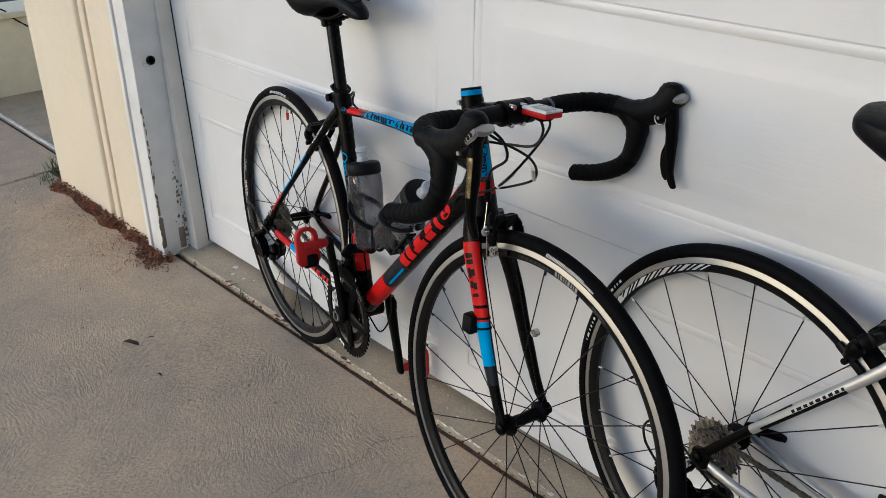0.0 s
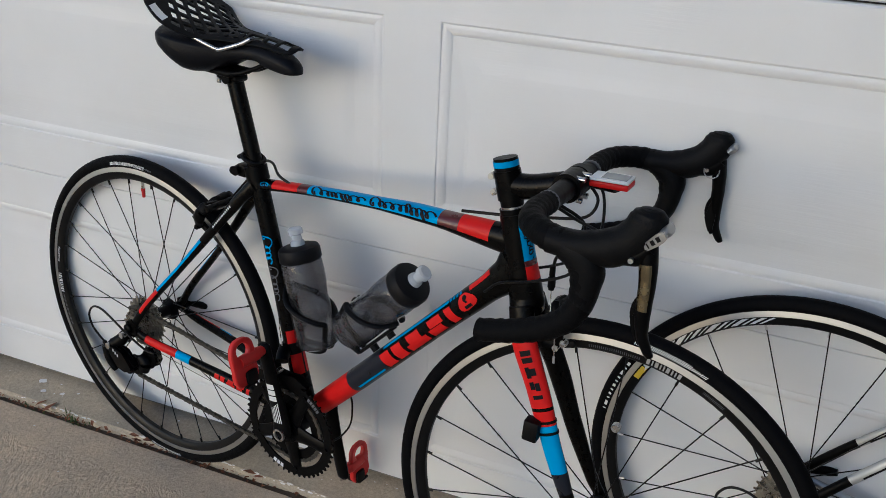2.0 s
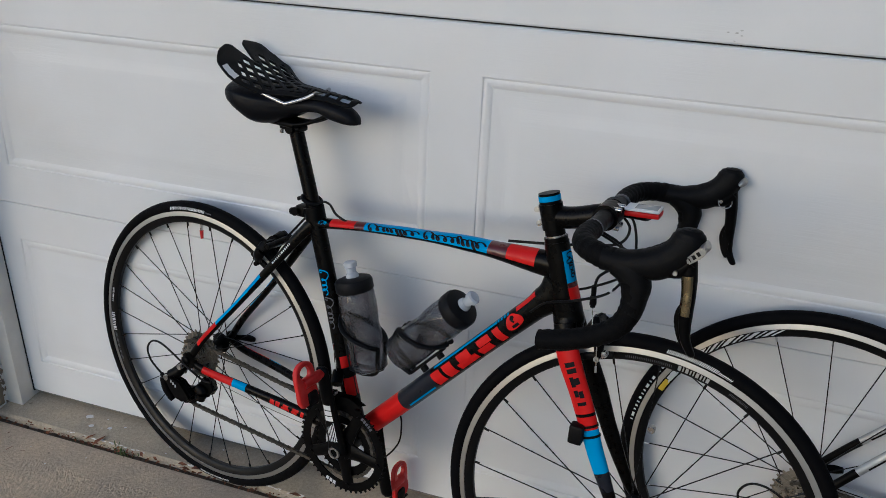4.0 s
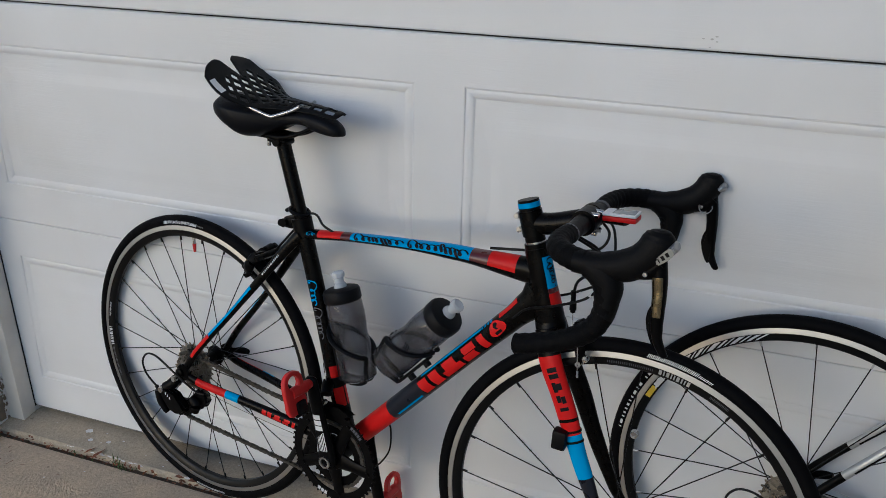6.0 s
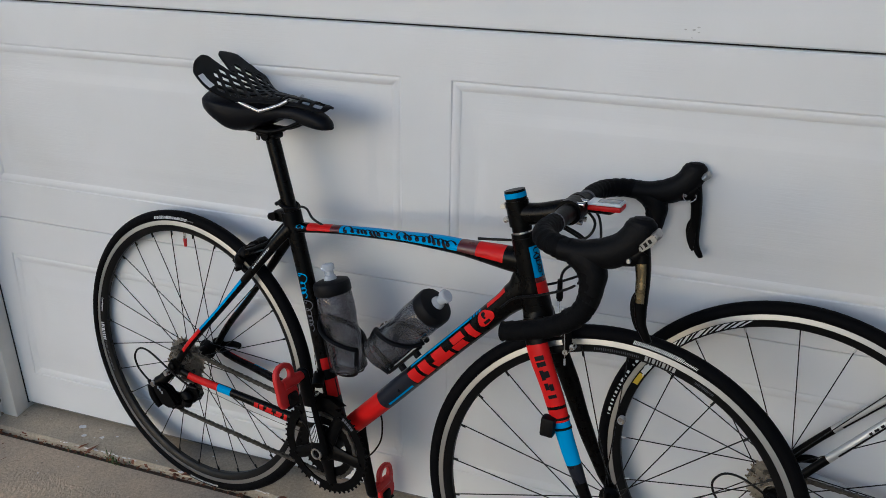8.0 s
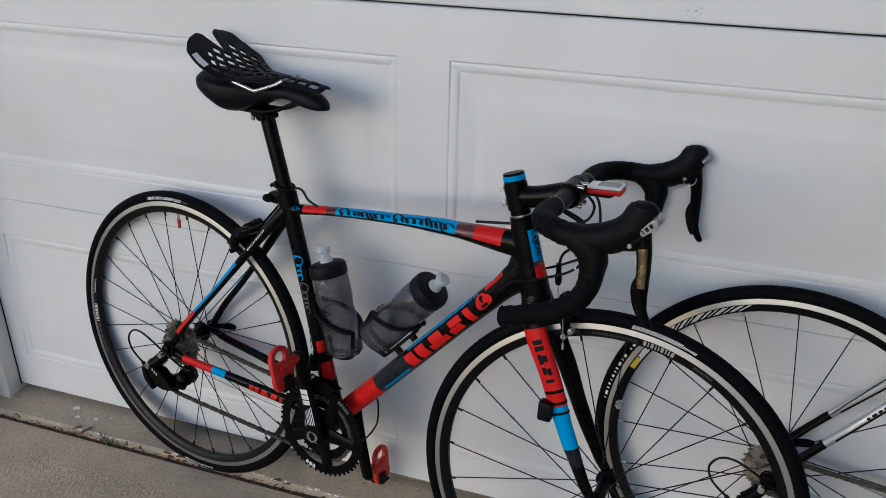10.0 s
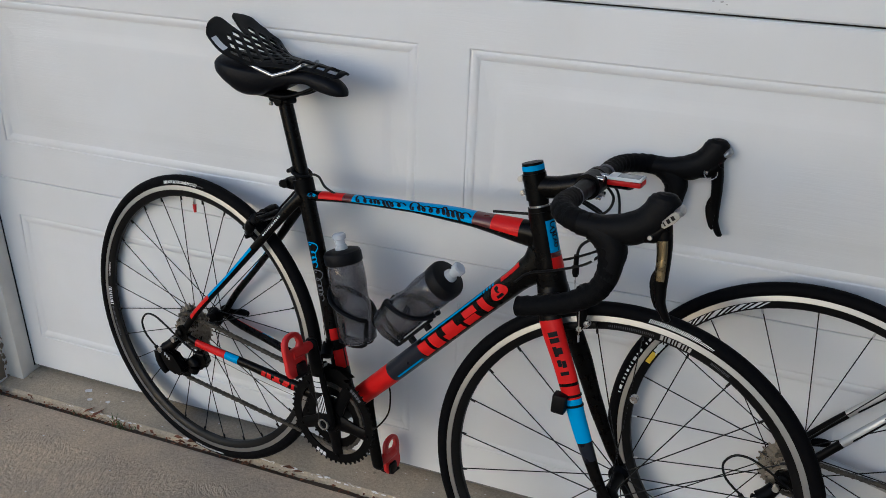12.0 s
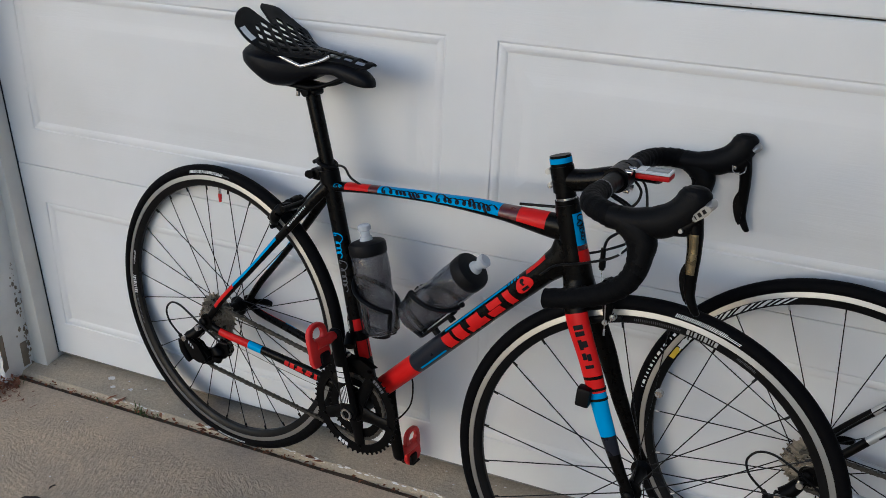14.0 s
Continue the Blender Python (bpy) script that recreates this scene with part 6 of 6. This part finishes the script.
    derailleur(root, "black rear derailleur")
    part("chain", joined(
        chain_run([(-0.020, -0.046, 0.030), (0.0, -0.046, 0.0385), (0.02, -0.046, 0.0375), (0.2, -0.0435, 0.021), (0.380, -0.041, 0.004), (0.405, -0.041, 0.002), (0.440, -0.041, -0.008), (0.463, -0.041, -0.034), (0.472, -0.041, -0.067), (0.463, -0.041, -0.100), (0.440, -0.041, -0.126), (0.405, -0.041, -0.136), (0.370, -0.042, -0.134), (0.20, -0.050, -0.123), (0.030, -0.058, -0.112), (0.002, -0.058, -0.109), (-0.018, -0.058, -0.100), (-0.020, -0.058, -0.084), (-0.006, -0.058, -0.073), (0.024, -0.058, -0.071), (0.046, -0.058, -0.068), (0.064, -0.057, -0.060), (0.068, -0.056, -0.045), (0.056, -0.055, -0.033), (0.036, -0.052, -0.032), (0.010, -0.049, -0.036), (-0.012, -0.048, -0.034)], 0)), CHAIN, root, "dark oily steel chain")
    fd = part("front_derailleur", joined(tube([(0.366, -0.018, 0.075), (0.372, -0.030, 0.070), (0.378, -0.040, 0.062)], [(0.012, 0.012)] * 3, 3, n=12), extrude_shape([(0.335, 0.036), (0.42, 0.052), (0.45, 0.040), (0.43, 0.034), (0.36, 0.022), (0.330, 0.012)], -0.055, -0.053, 0.0006), extrude_shape([(0.335, 0.036), (0.42, 0.052), (0.45, 0.040), (0.43, 0.030), (0.36, 0.010), (0.330, 0.004)], -0.041, -0.039, 0.0006), box(0.37, 0.40, -0.055, -0.039, 0.044, 0.048)), PARTS_BLACK, root, "black front derailleur")
    part("clamp_band", tube([(0.374, 0, 0.064), (0.3685, 0, 0.084)], [(0.0205, 0.0195)] * 2, 2, n=24), PARTS_BLACK, fd, "black clamp band")
    part("clamp_bolt", rod((0.384, -0.048, 0.052), (0.384, -0.060, 0.052), 0.005, 10), STEEL, fd, "steel bolt")
    # bottles
    sdir = Vector((0.276 - 0.372, 0, 0.410 - 0.070)).normalized()
    ddir = Vector((0.66 - 0.52, 0, 0.222 - 0.066)).normalized()
    cage_and_bottle(root, Vector((0.369, 0, 0.080)) + Vector((sdir.z, 0, -sdir.x)) * 0.062, sdir, (sdir.z, 0, -sdir.x), "smoky grey cycling bottle with a clear nozzle, in the seat-tube cage", 250)
    cage_and_bottle(root, Vector((0.535, 0, 0.083)) + ddir * 0.022 + Vector((-ddir.z, 0, ddir.x)) * 0.076, ddir, (-ddir.z, 0, ddir.x), "smoky grey cycling bottle with a clear nozzle, in the down-tube cage", 80)
    # cables
    Sp = lambda p: tuple(S @ Vector(p))
    for s in (-1, 1):
        cable(root, [Sp((0.858, s * 0.075, 0.505)), Sp((0.885, s * 0.060, 0.488)), Sp((0.905, -s * 0.005, 0.450)), Sp((0.886, -s * 0.040, 0.405)), (0.835, -s * 0.034, 0.375), (0.782, -s * 0.026, 0.352), (0.755, -s * 0.022, 0.326)], 0.0022, label="black gear cable housing")
        part("ferrule", rod(Sp((0.898, -s * 0.020, 0.428)), Sp((0.884, -s * 0.041, 0.402)), 0.0034, 10), SHELL_WHITE, root, "white cable adjuster")
    cable(root, [Sp((0.858, -0.060, 0.503)), Sp((0.890, -0.045, 0.482)), Sp((0.890, -0.032, 0.450)), (0.866, -0.030, 0.425), (0.860, -0.030, 0.404)], 0.0024, label="black front brake cable")
    part("adjuster", joined(rod((0.8595, -0.030, 0.406), (0.862, -0.030, 0.370), 0.0042, 12), rod((0.8608, -0.030, 0.388), (0.8618, -0.030, 0.374), 0.0056, 12)), PARTS_BLACK, root, "black barrel adjuster")
    cable(root, [(0.862, -0.030, 0.370), (0.868, -0.036, 0.340), (0.872, -0.040, 0.322)], 0.0009, material=STEEL, label="bare brake wire")
    cable(root, [Sp((0.858, 0.060, 0.503)), Sp((0.880, 0.052, 0.482)), Sp((0.868, 0.046, 0.455)), Sp((0.820, 0.034, 0.445)), (0.76, 0.022, 0.436), (0.690, 0.004, 0.429)], 0.0024, label="black rear brake cable")
    cable(root, [(0.366, -0.002, 0.3835), (0.337, -0.003, 0.394), (0.306, 0.016, 0.403), (0.276, 0.028, 0.396), (0.248, 0.027, 0.366), (0.222, 0.026, 0.336), (0.198, 0.026, 0.309)], 0.0024, label="black rear brake cable")
    cable(root, [(0.066, -0.066, -0.034), (0.048, -0.072, -0.030), (0.010, -0.082, -0.004), (-0.025, -0.086, 0.018), (-0.058, -0.086, 0.030), (-0.084, -0.086, 0.026), (-0.099, -0.086, 0.004), (-0.092, -0.086, -0.020), (-0.076, -0.085, -0.036), (-0.062, -0.084, -0.046)], 0.0022, label="looped black gear cable")
    cable(root, [(0.41, 0.004, -0.085), (0.46, 0.004, -0.10), (0.500, 0.004, -0.05), (0.505, 0.004, 0.0), (0.498, 0.002, 0.028)], 0.0018, label="thin black cable under the bottom bracket")
    cable(root, [(0.03, -0.058, -0.030), (0.20, -0.046, -0.052), (0.385, -0.006, -0.088)], 0.0006, material=CHAIN, label="bare steel gear wire")
    cable(root, [(0.352, -0.020, 0.135), (0.360, -0.024, 0.100), (0.372, -0.030, 0.072)], 0.0008, material=STEEL, label="bare steel gear wire")
    return root


def web_saddle(root):
    """A loose plastic saddle shell with two tail wings and a webbed deck, lying on the padded one."""
    shell = thing("web_saddle", "black webbed plastic saddle shell lying on the padded saddle", "saddle", root.matrix_basis @ pose(0.0890, 0, 0.6145, 4.5, 0.4, 0))
    bm = bmesh.new()
    nu, nv, L = 130, 52, 0.289

    outline = smoothed([(0, 0.029), (0.012, 0.0415), (0.03, 0.053), (0.06, 0.0645), (0.10, 0.073), (0.22, 0.077), (0.36, 0.059), (0.5, 0.041), (0.65, 0.0285), (0.8, 0.0225), (0.90, 0.0215), (0.955, 0.0195), (0.985, 0.0140), (1, 0.006)], 5)

    def half(u):
        for (a, p), (b, q) in zip(outline, outline[1:]):
            if u <= b:
                return p + (q - p) * (u - a) / (b - a)
        return outline[-1][1]

    def high(u, v):
        line = 0.060 * (1 - min(u / 0.42, 1)) ** 1.5 + 0.009 - 0.008 * max(0, (u - 0.6) / 0.4) ** 2
        return line - (0.004 + 0.022 * min(u, 0.35)) * min(1.0, half(u) / 0.026) * abs(v) ** 2.2

    def solid(u, v):
        """Above nothing where there is plastic, below it in the holes, the tail's notch and past the nose."""
        w, h = abs(v) * half(u), half(u)
        slot = 0.015 * (1 - u / 0.17) + 0.001 + 0.010 * max(0.0, 1 - u / 0.035) ** 2
        notch, lip = (w - slot, 0.0075 - (w - slot)) if u < 0.17 else (1.0, -1.0)
        edge = min(1.0, max(0.0, (abs(v) - 0.45) / 0.25))
        p, q = u * L / (0.034 if u < 0.56 else 0.046), v * h / 0.021
        a, b = (p + q) % 1, (p - q + 0.35) % 1
        web = 0.024 * max(0.155 - min(a, 1 - a), 0.155 - min(b, 1 - b))
        spine = 0.0042 - w if 0.54 < u < 0.86 else -1.0
        if u > 0.64:
            web = max(0.010 - abs(u - k) for k in (0.66, 0.78, 0.87)) * L
        return min(notch, max(w - (h - 0.0105 + 0.0055 * u), lip, (0.125 + 0.105 * edge - u) * L, (u - 0.955) * L, spine, web))

    def surface(u, v):
        return (u * L, v * half(u), high(u, v))

    value = {(i, j): solid(i / nu, 2 * j / nv - 1) for i in range(nu + 1) for j in range(nv + 1)}
    vert = {}

    def at(key):
        if key not in vert:
            (i, j), (k, l) = key
            f = 0.0 if (i, j) == (k, l) else value[i, j] / (value[i, j] - value[k, l])
            vert[key] = bm.verts.new(surface((i + (k - i) * f) / nu, 2 * (j + (l - j) * f) / nv - 1))
        return vert[key]

    for i in range(nu):
        for j in range(nv):
            ring = [(i, j), (i + 1, j), (i + 1, j + 1), (i, j + 1)]
            face = []
            for a, b in zip(ring, ring[1:] + ring[:1]):
                if value[a] > 0:
                    face.append(at((a, a)))
                if (value[a] > 0) != (value[b] > 0):
                    face.append(at((min(a, b), max(a, b))))
            if len(face) > 2:
                bm.faces.new(face)
    bmesh.ops.remove_doubles(bm, verts=bm.verts, dist=2e-5)
    deck = part("deck", bm, PLASTIC, shell, "black plastic webbed deck")
    sol = deck.modifiers.new("thickness", "SOLIDIFY")
    sol.thickness, sol.offset = 0.0038, -1
    for s in (-1, 1):
        part("rail", tube([(0.092, s * 0.053, 0.004), (0.111, s * 0.051, -0.004), (0.140, s * 0.047, -0.0125), (0.153, s * 0.0455, -0.0155), (0.160, s * 0.044, -0.0150), (0.190, s * 0.030, -0.004), (0.205, s * 0.022, 0.005)], 0.0034, 5, n=10), STEEL, shell, "bright steel saddle rail")
    lab = bmesh.new()
    rows = []
    for i in range(4):
        u = 0.125 + 0.034 * i
        rows.append([lab.verts.new((u * L, v * half(u), high(u, v) + 0.0012)) for v in (-0.97, -0.88, -0.80)])
    for a, b in zip(rows, rows[1:]):
        for j in (0, 1):
            lab.faces.new((a[j], a[j + 1], b[j + 1], b[j]))
    part("label", lab, WHITE_INK, shell, "white stuck-on label")


def silver_bike():
    root = thing("road_bicycle", "silver and black road bicycle leaning against the garage door", "bicycle", pose(0.6635, -0.072, 0.3140, -4.0, 0.3, -8.9), "road bicycles")
    HEAD, rake = Vector((0.800, 0, 0.40)), radians(73)
    down = Vector((math.cos(rake), 0, -math.sin(rake)))
    S = Matrix.Translation(HEAD) @ Matrix.Rotation(radians(4.0), 4, -down) @ Matrix.Translation(-HEAD)

    def axis(z):
        return HEAD + down * ((HEAD.z - z) / math.sin(rake))

    BB = (0.405, 0, -0.065)
    rw = wheel("rear_wheel", "black rear wheel rim with a silver brake track", root, Matrix(), 20, True, 2.4, (75, 0), ALLOY)
    cassette(rw)
    skewer(rw, 0.066, 1, 15)
    skewer(rw, 0.066, -1, 0, lever=False)
    part("tyre_print", arc_marks([0.35, 1.6, 0.5, 0.7, 0.5, 1.0, 0.5, 0.6, 1.5, 0.5, 1.2], 1.0, 173.5, 0.3185, 0.3265, -0.0128, -0.0120), WHITE_INK, rw, "white printed bars")
    part("tyre_print", arc_marks([0.5, 1.2, 0.5, 0.5, 1.1], 1.0, 152, 0.3185, 0.3265, -0.0128, -0.0120), WHITE_INK, rw, "white printed bars")
    part("rim_print", arc_marks([1.4, 0.8, 2.4, 0.9, 1.2, 3.0, 0.8, 1.6, 0.7, 2.6, 1.2, 0.8, 2.0, 0.9, 1.6, 1.0], 1.35, 152, 0.2945, 0.3042, -0.0088, -0.0100, 4.0), WHITE_INK, rw, "white slanted bars on the black rim")
    part("rim_label", arc_marks([5.0], 0.3, 157.8, 0.2935, 0.3030, -0.0086, -0.0099), YELLOW, rw, "yellow rim sticker")
    part("rim_label", arc_marks([4.2], 0.3, 152.4, 0.2935, 0.3030, -0.0086, -0.0099), SHELL_WHITE, rw, "white rim sticker")
    fw = wheel("front_wheel", "black front wheel rim with a silver brake track", root, S @ Matrix.Translation((0.972, 0, 0.0)), 20, False, 0.0, (0, 0), ALLOY)
    skewer(fw, 0.051, 1, 100, lever=False)
    frame_mats = [ALLOY, PARTS_BLACK]
    part("top_tube", tube([(0.285, 0, 0.400), (0.53, 0, 0.425), (0.772, 0, 0.435)], [(0.015, 0.014), (0.015, 0.015), (0.016, 0.018)], 8, n=20), PARTS_BLACK, root, "black top tube")
    part("down_tube", tube([(0.410, 0, -0.058), (0.60, 0, 0.155), (0.785, 0, 0.365)], [(0.022, 0.022)] * 3, 8, n=20), ALLOY, root, "silver down tube")
    part("seat_tube", tube([(0.403, 0, -0.055), (0.345, 0, 0.160), (0.272, 0, 0.430)], [(0.017, 0.017)] * 3, 8, n=20), PARTS_BLACK, root, "black seat tube")
    part("head_tube", tube([tuple(axis(0.465)), tuple(axis(0.336))], [0.021, 0.024], 6, n=20), PARTS_BLACK, root, "black head tube")
    for s in (-1, 1):
        cs = Tube([(0.004, s * 0.063, -0.004), (0.06, s * 0.061, -0.012), (0.18, s * 0.052, -0.024), (0.30, s * 0.040, -0.040), (0.385, s * 0.022, -0.058)], [(0.005, 0.008), (0.0065, 0.0085), (0.0075, 0.009), (0.008, 0.012), (0.010, 0.014)], 6)
        part("chain_stay", cs.mesh([(0.52, 0.72, 60, 300, 1)], 20), frame_mats, root, "silver chain stay with a black guard")
        ss = Tube([(0.006, s * 0.062, 0.008), (0.06, s * 0.058, 0.080), (0.15, s * 0.046, 0.190), (0.23, s * 0.032, 0.292), (0.272, s * 0.016, 0.372)], [(0.006, 0.008), (0.0065, 0.0075), (0.0065, 0.0075), (0.007, 0.0085), (0.008, 0.011)], 6)
        stay = part("seat_stay", ss.mesh([(0.0, 0.24, 0, 360, 1), (0.28, 0.62, 205, 300, 1)], 20), frame_mats, root, "silver seat stay with a black foot")
        if s < 0:
            mk = bmesh.new()
            bars(ss, mk, 0.42, [0.012, 0.018, 0.014, 0.014, 0.018, 0.012, 0.016, 0.014, 0.010], 0.009, 160, 192)
            part("maker_mark", mk, INK, stay, "black printed bars")
        part("dropout", extrude_shape([(-0.012, -0.016), (0.010, -0.018), (0.022, -0.010), (0.018, 0.016), (0.004, 0.020), (-0.010, 0.012)], s * 0.066 - 0.003, s * 0.066 + 0.003, 0.001), PARTS_BLACK, root, "black dropout plate")
    part("seat_post", tube([(0.285, 0, 0.38), (0.272, 0, 0.43), (0.240, 0, 0.545)], [0.0138] * 3, 4, n=20), PARTS_BLACK, root, "black seat post")
    saddle(root, pose(0.087, 0, 0.586, 0, -1.0, 0), label="plain black saddle")
    part("fork_crown", shift(tube([tuple(axis(0.336)), tuple(axis(0.308))], [(0.0245, 0.0255), (0.030, 0.022)], 4, n=20), S), PARTS_BLACK, root)
    for s in (-1, 1):
        part("fork_blade", shift(tube([tuple(axis(0.324) + Vector((0, s * 0.022, 0))), tuple(axis(0.276) + Vector((0.002, s * 0.034, 0))), (0.870, s * 0.041, 0.205), (0.944, s * 0.048, 0.045), (0.968, s * 0.050, 0.008)], [(0.016, 0.019), (0.013, 0.0195), (0.0105, 0.0175), (0.008, 0.0105), (0.006, 0.009)], 6, n=16), S), PARTS_BLACK, root, "black fork blade")
    stem = part("stem", shift(joined(rod(tuple(axis(0.468)), tuple(axis(0.530)), 0.0185, 24), tube([tuple(axis(0.505)), (0.800, 0, 0.512), (0.845, 0, 0.526)], [(0.016, 0.0165)] * 3, 5, n=16)), S), PARTS_BLACK, root, "black stem")
    handlebar(root, S, (0.855, 0.528))
    caliper(root, Matrix.Translation((0.183, 0, 0.291)) @ Matrix.Rotation(radians(31), 4, "Y") @ Matrix.Rotation(radians(180), 4, "Z"), 0.041, "black rear brake caliper", -0.020)
    c = Vector((0.862, 0, 0.335))
    caliper(root, S @ Matrix.Translation(c) @ Matrix.Rotation(radians(-18), 4, "Y"), 0.042, "black front brake caliper")
    for at, arm, side in crank(root, BB, -20.0):
        part("pedal", shift(joined(rod((0, side * 0.004, 0), (0, side * 0.08, 0), 0.008, 12), box(-0.035, 0.035, side * 0.05 - 0.022, side * 0.05 + 0.022, -0.008, 0.008, 0.004)), Matrix.Translation(at)), PLASTIC, root, "black pedal")
    derailleur(root, "black rear derailleur")
    part("hanger", extrude_shape([(-0.012, -0.012), (0.004, -0.012), (-0.006, -0.036), (-0.020, -0.034)], -0.069, -0.063, 0.001), PARTS_BLACK, root)
    part("chain", chain_run([(-0.020, -0.046, 0.030), (0.0, -0.046, 0.0385), (0.02, -0.046, 0.0375), (0.2, -0.0465, 0.036), (0.405, -0.047, 0.036), (0.46, -0.047, 0.020), (0.500, -0.047, -0.026), (0.506, -0.047, -0.065), (0.494, -0.047, -0.112), (0.46, -0.047, -0.150), (0.410, -0.047, -0.165), (0.36, -0.047, -0.162), (0.20, -0.052, -0.133), (0.030, -0.058, -0.112), (0.002, -0.058, -0.109), (-0.018, -0.058, -0.100), (-0.020, -0.058, -0.084), (-0.006, -0.058, -0.073), (0.024, -0.058, -0.071), (0.046, -0.058, -0.068), (0.064, -0.057, -0.060), (0.068, -0.056, -0.045), (0.056, -0.055, -0.033), (0.036, -0.052, -0.032), (0.010, -0.049, -0.036), (-0.012, -0.048, -0.034)], 0), CHAIN, root, "dark oily steel chain")
    cable(root, [(0.066, -0.066, -0.034), (0.048, -0.072, -0.030), (0.010, -0.082, -0.004), (-0.025, -0.086, 0.018), (-0.058, -0.086, 0.030), (-0.084, -0.086, 0.026), (-0.099, -0.086, 0.004), (-0.092, -0.086, -0.020), (-0.076, -0.085, -0.036), (-0.062, -0.084, -0.046)], 0.0022, label="looped black gear cable")
    return root


first = red_bike()
web_saddle(first)
silver_bike()
